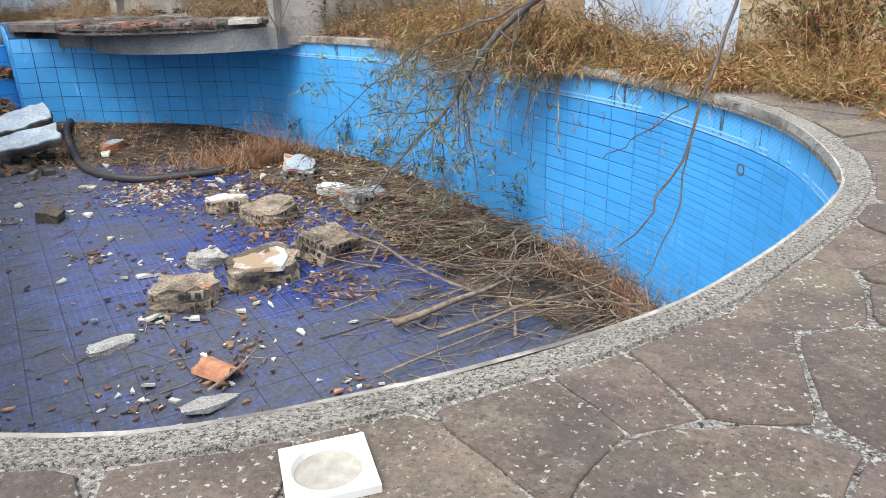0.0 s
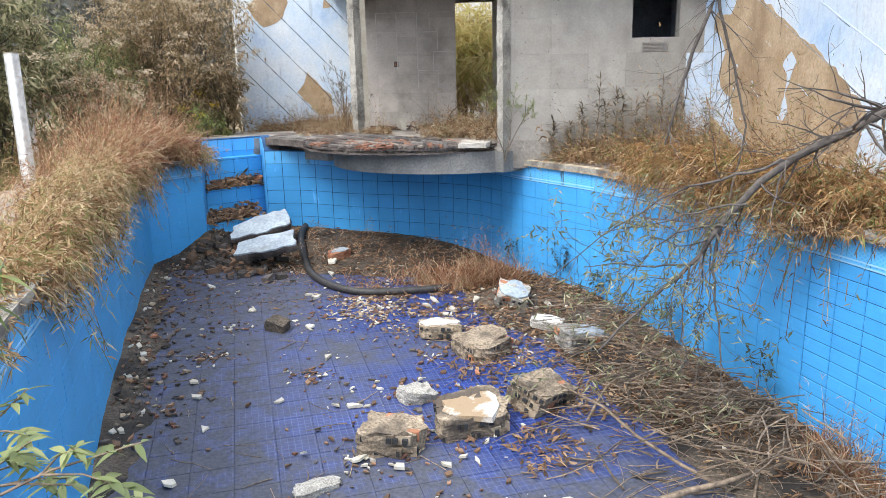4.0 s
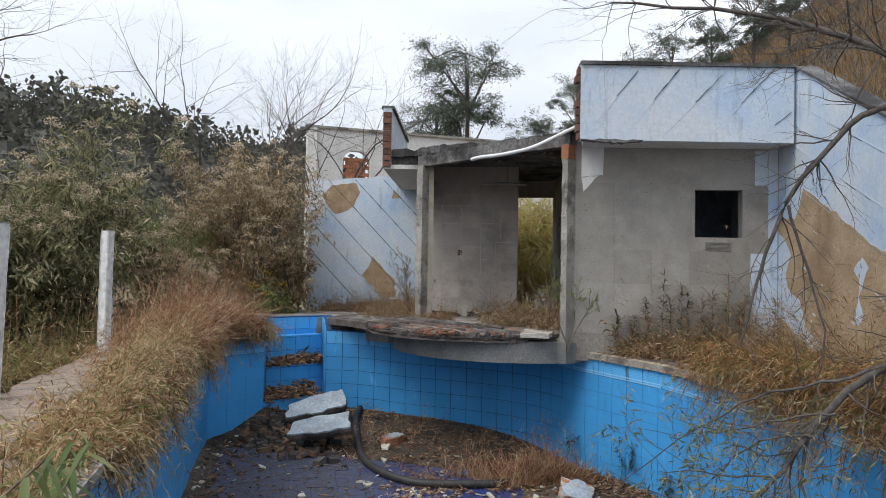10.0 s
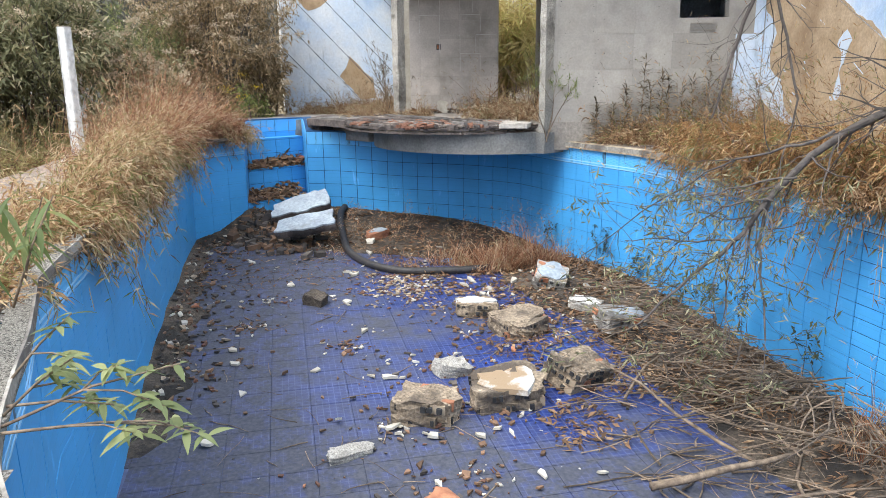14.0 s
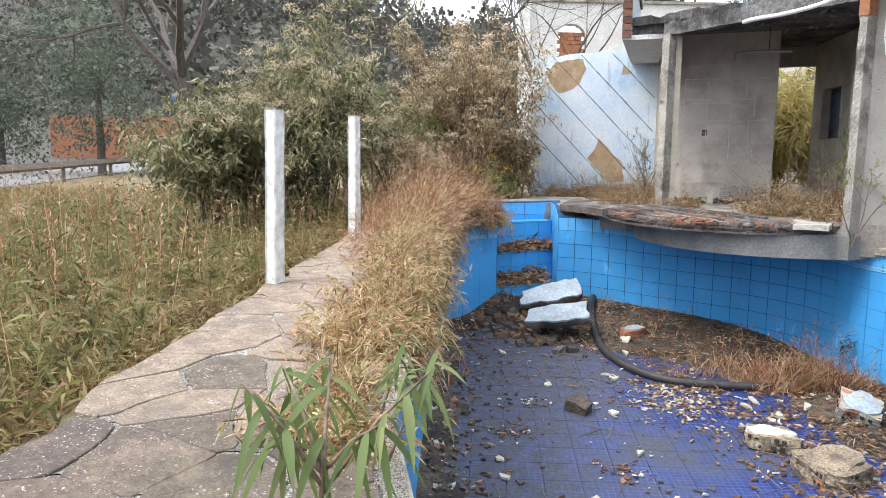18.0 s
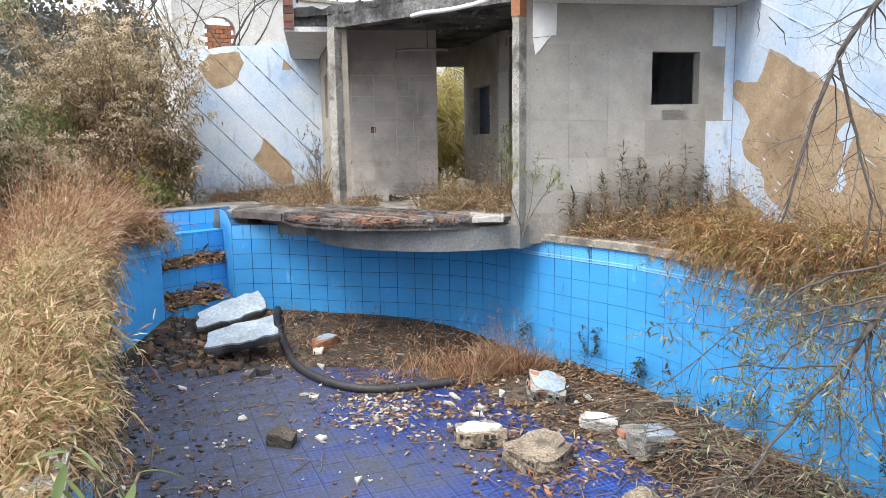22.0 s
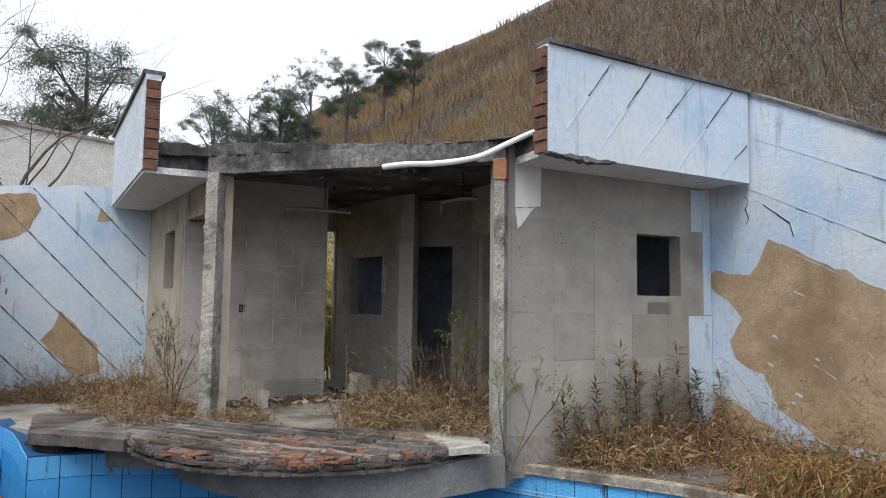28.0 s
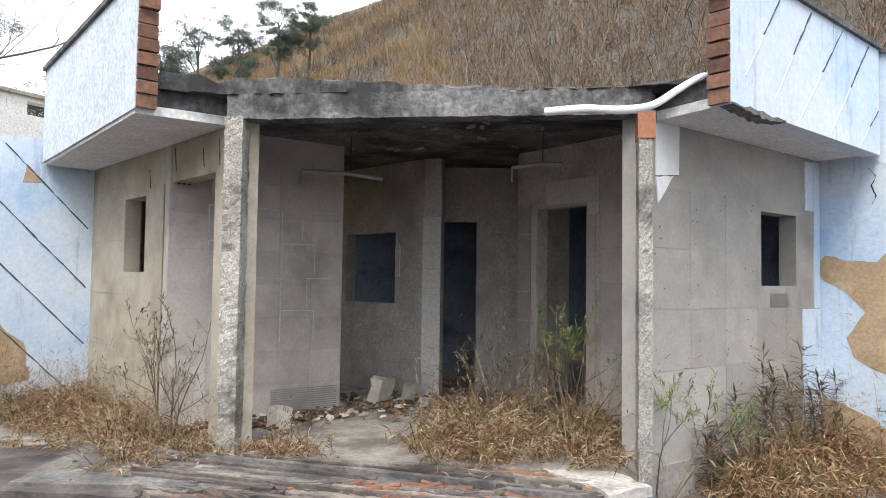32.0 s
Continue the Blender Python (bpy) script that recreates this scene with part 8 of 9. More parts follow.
def wall_weeds():
    """Tall dry weed stalks before the house."""
    for k, (s, h) in enumerate(((0.62, 0.62), (1.05, 0.85), (1.16, 1.15), (1.30, 0.85), (1.42, 1.0), (1.55, 0.95), (1.78, 0.8), (1.9, 0.9), (2.05, 1.15), (2.2, 0.85), (2.3, 0.75), (2.45, 0.9), (2.6, 0.85), (0.85, 0.6))):
        rng = random.Random(50 + k)
        p = EAST(s, 0.0, 0.12 + 0.12 * rng.random())
        t = thing("weed", "tall dry grey-green weed against the house wall", "weed", "weeds at the house wall", (p.x, p.y, ground_z(p.x, p.y)))
        top = Vector((rng.gauss(0, 0.05), rng.gauss(0, 0.05), h))
        v, f = tube_data([Vector((0, 0, 0)), top * 0.5 + Vector((0.02, 0, 0)), top], [0.006, 0.005, 0.002], 4)
        mesh("stem", v, f, M["wood"], t)
        sp = Soup()
        for i in range(80):
            c = top * rng.uniform(0.35, 1.0)
            d = Vector((rng.gauss(0, 1), rng.gauss(0, 1), rng.uniform(-0.1, 0.9))).normalized()
            sp.add(*leaf_data(c, d, Vector((0, 0, 1)), rng.uniform(0.06, 0.17), 0.010))
        sp.make("foliage", M["weed"], t)
    for x, y, z, tip, seed, m in ((2.55, 0.75, FZ, (-0.15, 0.05, 1.15), 4, "green"), (3.1, -0.05, 0.0, (0.30, -0.32, 0.95), 6, "green"), (1.95, 1.0, FZ, (-0.25, -0.1, 0.85), 8, "weed"), (2.2, 0.9, FZ, (0.2, 0.0, 0.75), 9, "weed"), (-0.55, 0.25, 0.14, (-0.15, -0.05, 1.3), 11, "weed"), (-0.75, 0.45, 0.14, (-0.3, 0.0, 1.1), 12, "weed")):
        rng = random.Random(seed)
        p = H(x, y, z)
        t = thing("shrub", "spindly %s shrub growing at the porch" % ("green-tipped" if m == "green" else "bare grey"), "shrub", "shrubs at the porch", p)
        wood, tips = Soup(), []
        top = Vector(tip)
        for k in range(3):
            grow(rng, Vector((rng.gauss(0, 0.02), rng.gauss(0, 0.02), 0)), (top.normalized() + Vector((rng.gauss(0, 0.14), rng.gauss(0, 0.14), 0))).normalized(), top.length * 0.55, 0.009, 2, wood, tips, 0.2, (2, 3), 0.55, 0.1, 4)
        wood.make("branchwork", M["wood"], t)
        sp = Soup()
        for q, d in tips:
            for _ in range(16 if m == "green" else 9):
                e = (d + Vector((rng.gauss(0, 1), rng.gauss(0, 1), rng.gauss(0, 0.7)))).normalized()
                sp.add(*leaf_data(q - d * rng.uniform(0, 0.12), e, Vector((0, 0, 1)), rng.uniform(0.04, 0.09), 0.005))
        sp.make("foliage", M[m], t)


M["weed"] = mat_leaf("weed_leaf", [(0, (0.06, 0.05, 0.036)), (0.6, (0.135, 0.11, 0.072)), (1, (0.23, 0.18, 0.115))])
wall_weeds()


def pool_seedlings():
    """Thin dark-leaved seedlings rooted in the silt at the foot of the far wall."""
    for k, (a, b, h) in enumerate(((-3.9, -0.16, 0.75), (-3.3, -0.12, 0.6), (-2.9, -0.2, 0.5), (-2.3, -0.12, 0.7), (-1.6, -0.15, 0.45), (-0.9, -0.12, 0.6), (-4.6, -0.14, 0.65), (0.1, -0.1, 0.55))):
        rng = random.Random(300 + k)
        t = thing("seedling", "thin dark-leaved seedling against the blue pool wall", "plant", "seedlings in the pool", A(a, far_side(a) + b, bed(a, far_side(a) + b) - 0.01))
        wood, tips = Soup(), []
        for _ in range(2):
            grow(rng, Vector((0, 0, 0)), Vector((rng.gauss(0, 0.2), rng.gauss(0, 0.2) - 0.05, 1)).normalized(), h * 0.5, 0.005, 2, wood, tips, 0.2, (1, 2), 0.6, 0.12, 3)
        wood.make("stem", M["bark"], t)
        s = Soup()
        for q, d in tips:
            for _ in range(7):
                e = (d * 0.3 + Vector((rng.gauss(0, 1), rng.gauss(0, 1), rng.gauss(-0.3, 0.6)))).normalized()
                s.add(*leaf_data(q - d * rng.uniform(0, 0.15), e, Vector((0, 0, 1)), rng.uniform(0.04, 0.09), 0.011))
        s.make("foliage", M["darkleaf"], t)


M["darkleaf"] = mat_leaf("dark_seedling_leaf", [(0, (0.03, 0.035, 0.025)), (0.6, (0.06, 0.07, 0.04)), (1, (0.13, 0.14, 0.07))])
pool_seedlings()

# ---------------------------------------------------------------- beyond the pool


def white_post(a, b, h, label):
    p = A(a, b)
    t = thing("post", label, "post", "white posts along the walk", (p.x, p.y, -0.06))
    rng = random.Random(int(a * 10))
    v, f, rows = [], [], 14
    for i in range(rows + 1):
        z = (h + 0.06) * i / rows
        for x, y in ((-1, -1), (1, -1), (1, 1), (-1, 1)):
            w = 0.060 + rng.uniform(-0.002, 0.002)
            for cx, cy in ((x * w, y * w * 0.8), (x * w * 0.8, y * w)) if x * y < 0 else ((x * w * 0.8, y * w), (x * w, y * w * 0.8)):
                v.append((cx, cy, z))
    for i in range(rows):
        for k in range(8):
            f.append((8 * i + k, 8 * i + (k + 1) % 8, 8 * i + 8 + (k + 1) % 8, 8 * i + 8 + k))
    f.append(tuple(8 * rows + k for k in range(8)))
    mesh("shaft", v, f, M["post"], t)
    vv, ff = rings_mesh([[(x * 0.05, y * 0.05, h + 0.058 + dz) for x, y in ((-1, -1), (1, -1), (1, 1), (-1, 1))] for dz in (0, 0.012)])
    mesh("broken_top", vv, ff, M["broken"], t, "chipped grey top")
    t.rotation_euler = (radians(rng.uniform(-1, 1)), radians(rng.uniform(-1, 1)), radians(20))


M["post"] = mat_concrete("flaking_white_post", (0.62, 0.62, 0.60), (0.76, 0.76, 0.75), (0.30, 0.28, 0.25), 14, (0.57, 0.63), 0.5)
white_post(-2.96, -6.10, 1.40, "white painted concrete post, chipped, on the walk's edge")
white_post(0.17, -6.03, 1.48, "white painted concrete post beside the bushes")
white_post(3.0, -6.65, 1.75, "white painted concrete post hidden by bushes")


def back_building():
    """The white roofless block beyond the flank wall."""
    t = thing("white_building", "white stained roofless building with a bricked-up arch", "building")
    a, b = Vector((-12.4, 7.2, 0)), Vector((-7.0, 14.6, 0))
    d = (b - a).normalized()
    n = Vector((d.y, -d.x, 0))
    ln = (b - a).length
    wall("wall", a, b, -0.5, 5.5, 0.3, M["white"], [(1.15, 2.05, 3.55, 4.85), (5.2, 8.4, 5.1, 5.4)], parent=t)
    at = lambda s, z, out=0.0: a + d * s + n * out + Vector((0, 0, z))
    ring = [(1.15 + 0.45 + 0.45 * math.cos(u), 4.45 + 0.42 * math.sin(u)) for u in [math.pi * k / 10 for k in range(11)]]
    plate("arch_head", at, [(1.13, 4.86)] + ring[::-1] + [(2.07, 4.86)], -0.29, -0.004, M["white"], t)
    for i in range(9):
        for j in range(4):
            s = 1.16 + j * 0.225 + (0.11 if i % 2 else 0)
            if s + 0.21 > 2.06:
                continue
            v, f = box_data((s, -0.20, 3.56 + i * 0.12), (s + 0.212, -0.10, 3.56 + i * 0.12 + 0.108), lambda q: at(q.x, q.z, q.y))
            mesh("brick", v, f, M["brick"], t, "orange hollow brick")
    wall("wall", a + Vector((-3.0, 4.0, 0)), a, -0.5, 5.5, 0.3, M["white"], parent=t)
    v, f = box_data((-0.06, -0.36, 5.50), (ln + 0.05, 0.06, 5.58), lambda q: at(q.x, q.z, q.y))
    mesh("capping", v, f, M["broken"], t, "grey stained capping")


back_building()


def eucalyptus(x, y, z, h, seed, n=2600):
    rng = random.Random(seed)
    t = thing("eucalyptus", "tall dark eucalyptus tree on the hill beyond", "tree", "eucalyptus trees", (x, y, z))
    v, f = tube_data([Vector((0, 0, -1)), Vector((0.2, 0.1, h * 0.4)), Vector((0.1, 0.3, h * 0.9))], [h * 0.022, h * 0.015, h * 0.004], 6)
    mesh("trunk", v, f, M["bark"], t)
    s, limbs = Soup(), Soup()
    clumps = []
    for k in range(15):
        u, zz = rng.uniform(0, 6.283), rng.uniform(0.42, 0.98)
        r = h * rng.uniform(0.04, 0.30) * (1.3 - zz) ** 0.5
        c = Vector((math.cos(u) * r, math.sin(u) * r, h * zz))
        limbs.add(*tube_data([Vector((0.1, 0.1, max(h * 0.25, c.z - h * 0.2))), c], [h * 0.007, h * 0.002], 3, False))
        lobe = h * rng.uniform(0.05, 0.10)
        for _ in range(9):
            q = c + Vector((rng.gauss(0, 1), rng.gauss(0, 1), rng.gauss(0, 0.7))) * lobe * 0.7
            clumps.append((q, lobe * rng.uniform(0.25, 0.55)))
            limbs.add(*tube_data([c, q], [h * 0.003, h * 0.001], 3, False))
    for k in range(n * 4):
        c, r = rng.choice(clumps)
        p = c + Vector((rng.gauss(0, 1), rng.gauss(0, 1), rng.gauss(0, 0.6))) * r * 0.75
        s.add(*flat_leaf(p, Vector((rng.gauss(0, 1), rng.gauss(0, 1), rng.gauss(-0.5, 0.7))).normalized(), Vector((rng.gauss(0, 1), rng.gauss(0, 1), 0.4)), rng.uniform(0.13, 0.28), rng.uniform(0.022, 0.04)))
    limbs.make("branchwork", M["bark"], t)
    s.make("crown", M["euc"], t)


def far_trees():
    for k, (az, r, top, n) in enumerate(((120.2, 55, 18.3, 6500), (123.0, 57, 15.0, 4500), (111.2, 66, 16.0, 3000), (108.6, 66, 16.4, 3000), (103.9, 70, 18.4, 3000), (101.0, 72, 19.2, 2800), (98.0, 74, 20.6, 2800), (95.6, 76, 20.6, 2400), (106.2, 68, 16.6, 2600), (114.5, 64, 12.5, 2400))):
        x, y = -0.3 + r * math.cos(radians(az)), -6.8 + r * math.sin(radians(az))
        z = ground_z(x, y)
        h = max(5.0, r * math.tan(radians(top)) + 1.3 - z)
        eucalyptus(x, y, z, h, 60 + k, n)


far_trees()


def flake(p, rng, ln, wd):
    """One small flat leaf, turned anyhow."""
    d = Vector((rng.gauss(0, 1), rng.gauss(0, 1), rng.gauss(0, 1))).normalized()
    s = d.cross(Vector((rng.gauss(0, 1), rng.gauss(0, 1), rng.gauss(0, 1) + 0.3))).normalized()
    return [p, p + d * ln * 0.5 + s * wd, p + d * ln, p + d * ln * 0.5 - s * wd], [(0, 1, 2, 3)]


def far_woods():
    """Dark woods on the ridges across the valley."""
    rng = random.Random(90)
    s = Soup()
    for _ in range(2000):
        th = radians(rng.uniform(124, 205))
        r = rng.uniform(110, 300) if rng.random() < 0.6 else rng.uniform(215, 300)
        x, y = r * math.cos(th), r * math.sin(th)
        z = ground_z(x, y)
        h = rng.uniform(3, 8) + (rng.random() < 0.12) * 6
        w = h * rng.uniform(0.25, 0.5)
        for _ in range(80):
            c = Vector((x, y, z)) + Vector((rng.gauss(0, 1) * w * 0.5, rng.gauss(0, 1) * w * 0.5, h * rng.uniform(-0.5, 1.0)))
            s.add(*flake(c, rng, h * 0.15, h * 0.07))
    tagged(s.make("far_woods", M["woods"]), "dark wooded ridge across the valley", "woods", "", "stuff")
    b = Soup()
    for _ in range(1700):                                  # scrub on the slopes nearer by
        th = radians(rng.uniform(126, 215))
        r = 26 + rng.random() ** 1.4 * 110
        x, y = r * math.cos(th), r * math.sin(th)
        if r < 78 and math.degrees(th) > 158 and rng.random() < 0.9:
            continue
        z = ground_z(x, y)
        h = rng.uniform(0.8, 2.6) * (1 + r / 120)
        for _ in range(74):
            c = Vector((x, y, z)) + Vector((rng.gauss(0, 1) * h * 0.55, rng.gauss(0, 1) * h * 0.55, h * rng.random() ** 1.3))
            b.add(*flake(c, rng, h * 0.08, h * 0.022))
    tagged(b.make("far_scrub", M["woods"]), "olive scrub on the valley slopes", "scrub", "", "stuff")


far_woods()


def hill_cover():
    """Tall dry grass and bare scrub that cover the hill behind the house."""
    rng = random.Random(91)
    s, tw, gold = Soup(), Soup(), Soup()
    for _ in range(19000):
        d = 8.5 + rng.random() ** 1.9 * 75
        c = rng.uniform(-1.0, 2.1) * d
        x, y = HILL.x * d - HILL.y * c, HILL.y * d + HILL.x * c
        th = math.degrees(math.atan2(y + 8, x - 2))
        if not 42 < th < 128:
            continue
        p = Vector((x, y, ground_z(x, y)))
        h = rng.uniform(0.6, 1.5) * (0.8 + d / 60)
        w = 0.010 + d * 0.0006
        dry = noise.noise(Vector((x * 0.06, y * 0.06, 5)))
        tgt = gold if dry > 0.0 and th > 88 else s
        for _ in range(5):
            blade(tgt, p + Vector((rng.gauss(0, 0.25), rng.gauss(0, 0.25), 0)), Vector((rng.gauss(0, 0.3), rng.gauss(0, 0.3), 1)), h * rng.uniform(0.5, 1.1), w, rng.uniform(0.05, 0.35), rng)
    clump = Soup()
    for _ in range(2600):
        d = 8.5 + rng.random() ** 1.6 * 60
        c = rng.uniform(-1.0, 1.3) * d
        x, y = HILL.x * d - HILL.y * c, HILL.y * d + HILL.x * c
        th = math.degrees(math.atan2(y + 8, x - 2))
        if not 42 < th < 120 or th > 88 and noise.noise(Vector((x * 0.06, y * 0.06, 5))) > 0.0 and rng.random() < 0.85:
            continue
        h = rng.uniform(0.5, 1.5) * (0.8 + d / 70)
        p = Vector((x, y, ground_z(x, y)))
        for _ in range(44):
            e = Vector((rng.gauss(0, 0.5), rng.gauss(0, 0.5), 1)).normalized()
            q = p + Vector((rng.gauss(0, 0.4) * h, rng.gauss(0, 0.4) * h, h * rng.random() ** 0.7))
            clump.add(*flat_leaf(q, (e + Vector((rng.gauss(0, 1), rng.gauss(0, 1), rng.gauss(0, 0.6)))).normalized(), Vector((rng.gauss(0, 1), rng.gauss(0, 1), 1)), 0.06 + 0.0045 * d, 0.007 + 0.0007 * d))
    tagged(clump.make("hill_brush", M["hill"]), "dry brown brush on the hill", "brush", "", "stuff")
    for _ in range(380):
        d = 9 + rng.random() ** 1.5 * 40
        c = rng.uniform(-0.9, 1.2) * d
        x, y = HILL.x * d - HILL.y * c, HILL.y * d + HILL.x * c
        th = math.degrees(math.atan2(y + 8, x - 2))
        if not 45 < th < 120:
            continue
        tips = []
        grow(rng, Vector((x, y, ground_z(x, y))), Vector((rng.gauss(0, 0.2), rng.gauss(0, 0.2), 1)).normalized(), rng.uniform(0.8, 1.6), 0.03, 2, tw, tips, 0.25, (2, 3), 0.7, 0.15, 3)
    tagged(s.make("hill_grass", M["hill"]), "brown dry grass covering the hill", "grass", "", "stuff")
    tagged(gold.make("hill_gold_grass", M["gold"]), "golden dry grass on the hill's shoulder", "grass", "", "stuff")
    tagged(tw.make("hill_scrub", M["wood"]), "bare brown scrub on the hill", "scrub", "", "stuff")


hill_cover()


def road_side():
    pts = [(-60, 16), (-45, 5.5), (-32, -3.0), (-22, -9.0), (-10, -16.5), (2, -26)]
    v, f = [], []
    for i, (x, y) in enumerate(pts):
        x1, y1 = pts[min(i + 1, len(pts) - 1)]
        x0, y0 = pts[max(i - 1, 0)]
        d = Vector((x1 - x0, y1 - y0)).normalized()
        for o in (-3.2, 3.2):
            q = Vector((x - d.y * o, y + d.x * o))
            v.append((q.x, q.y, max(ground_z(q.x, q.y), -0.24) + 0.03))
    f = [(2 * i, 2 * i + 2, 2 * i + 3, 2 * i + 1) for i in range(len(pts) - 1)]
    ob = mesh("road", v, [tuple(reversed(q)) for q in f], M["asphalt"])
    setting(ob, "pale grey asphalt road across the field", "road")
    t = thing("guard_rail", "rusty steel guard rail beside the road", "guard rail")
    rail = []
    for (x0, y0), (x1, y1) in zip(pts[:-1], pts[1:]):
        d = Vector((x1 - x0, y1 - y0)).normalized()
        m = max(1, int(math.hypot(x1 - x0, y1 - y0) / 4))
        for k in range(m):
            q = Vector((x0 + (x1 - x0) * k / m - d.y * 3.7, y0 + (y1 - y0) * k / m + d.x * 3.7))
            z = max(ground_z(q.x, q.y), -0.24)
            rail.append(Vector((q.x, q.y, z + 0.62)))
            vv, ff = box_data((-0.06, -0.06, -0.1), (0.06, 0.06, 0.72), lambda w: Vector((q.x, q.y, z)) + w)
            mesh("post", vv, ff, M["rust"], t)
    vv, ff = tube_data(rail, 0.14, 4)
    mesh("rail", vv, ff, M["rust"], t)
    b = thing("brick_wall", "orange brick boundary wall across the road", "wall")
    wall("wall", (-66, 5.5), (-62.5, 15.3), -0.5, 3.6, 0.2, M["brick"], parent=b)


M["asphalt"] = mat_concrete("asphalt", (0.16, 0.16, 0.165), (0.24, 0.24, 0.24), (0.11, 0.11, 0.11), 30)
M["rust"] = mat_simple("rusty_steel", (0.09, 0.06, 0.045), (0.20, 0.16, 0.13), 10, 0.7, 0.2)
road_side()


def green_tree(x, y, h, seed):
    rng = random.Random(seed)
    z = ground_z(x, y)
    t = thing("tree", "dense dark green tree beside the road", "tree", "trees by the road", (x, y, z))
    v, f = tube_data([Vector((0, 0, -0.3)), Vector((0.1, 0, h * 0.5))], [0.2, 0.12], 7)
    mesh("trunk", v, f, M["bark"], t)
    s = Soup()
    cl = [(Vector((rng.gauss(0, 0.2) * h, rng.gauss(0, 0.2) * h, h * rng.uniform(0.22, 0.92))), h * rng.uniform(0.10, 0.2)) for _ in range(22)]
    for _ in range(5200):
        c, r = rng.choice(cl)
        p = c + Vector((rng.gauss(0, 1), rng.gauss(0, 1), rng.gauss(0, 1))).normalized() * r * rng.uniform(0.5, 1.05)
        s.add(*flat_leaf(p, Vector((rng.gauss(0, 1), rng.gauss(0, 1), rng.gauss(-0.3, 0.8))).normalized(), Vector((rng.gauss(0, 1), rng.gauss(0, 1), 1)), rng.uniform(0.14, 0.3), 0.05))
    s.make("crown", M["euc"], t)


green_tree(-31.5, 0.2, 7.5, 4)
green_tree(-34.5, -3.2, 6.5, 5)
bare_tree(-7.9, -4.4, -0.25, 8.5, 21, "leafless dark tree behind the bushes", 0.12, 6, (-0.42, -0.40), 0.06)


def parked_car():
    t = thing("car", "small blue parked car beyond the brick wall", "car", at=(-118.7, 36.2, 0))
    t.location.z = ground_z(-118.7, 36.2)
    v, f = rings_mesh([[(x * s, y * s2, z) for x, y in ((-1, -1), (1, -1), (1, 1), (-1, 1))] for s, s2, z in ((2.0, 0.8, 0.3), (2.1, 0.86, 0.7), (2.0, 0.84, 0.95), (1.2, 0.75, 1.05), (0.9, 0.65, 1.45))])
    mesh("body", v, f, mat_simple("blue_car_paint", (0.02, 0.12, 0.45), (0.03, 0.16, 0.55), 3, 0.3, 0), t)
    for x in (-1.3, 1.3):
        for y in (-0.8, 0.8):
            v, f = tube_data([Vector((x, y - 0.1, 0.32)), Vector((x, y + 0.1, 0.32))], 0.32, 14)
            wheel = mesh("wheel", v, f, M["rubber"], t)
            v, f = tube_data([Vector((x, y - 0.11, 0.32)), Vector((x, y + 0.11, 0.32))], 0.19, 12)
            mesh("rim", v, f, M["pvc"], wheel, "pale wheel rim")


parked_car()

# ---------------------------------------------------------------- pieces of the walls, the floor and the deck


def deck_drain():
    """A square white floor drain with a round dish, set at the coping."""
    c = Vector((4.090, -8.527, -0.0945))
    t = thing("floor_drain", "white square ceramic floor drain with a round dish", "drain")
    t.matrix_world = Matrix.Translation(c) @ pose(0, 0, 0, 0, 0, 31)
    n, w, r0, r1 = 32, 0.079, 0.064, 0.060
    sq = []
    for k in range(n):
        u = 2 * math.pi * k / n
        m = max(abs(math.cos(u)), abs(math.sin(u)))
        sq.append((math.cos(u) / m * w, math.sin(u) / m * w))
    v = [(x, y, -0.02) for x, y in sq] + [(x, y, 0.012) for x, y in sq] + [(math.cos(2 * math.pi * (k + 0.5) / n) * r0, math.sin(2 * math.pi * (k + 0.5) / n) * r0, 0.013) for k in range(n)]
    v += [(math.cos(2 * math.pi * (k + 0.5) / n) * r1, math.sin(2 * math.pi * (k + 0.5) / n) * r1, 0.001) for k in range(n)]
    f = [(i * n + k, i * n + (k + 1) % n, (i + 1) * n + (k + 1) % n, (i + 1) * n + k) for i in range(3) for k in range(n)]
    mesh("frame", v, f, M["drain"], t)
    mesh("dish", [(math.cos(2 * math.pi * (k + 0.5) / n) * r1, math.sin(2 * math.pi * (k + 0.5) / n) * r1, 0.001) for k in range(n)], [tuple(range(n))], M["dish"], t, "dusty pale dish")


M["dish"] = mat_concrete("dusty_dish", (0.25, 0.23, 0.19), (0.36, 0.335, 0.28), (0.12, 0.10, 0.08), 30)
M["drain"] = mat_concrete("chipped_white_ceramic", (0.54, 0.54, 0.52), (0.64, 0.64, 0.62), (0.36, 0.34, 0.30), 24, (0.62, 0.74), 0.2, 0.08)
deck_drain()


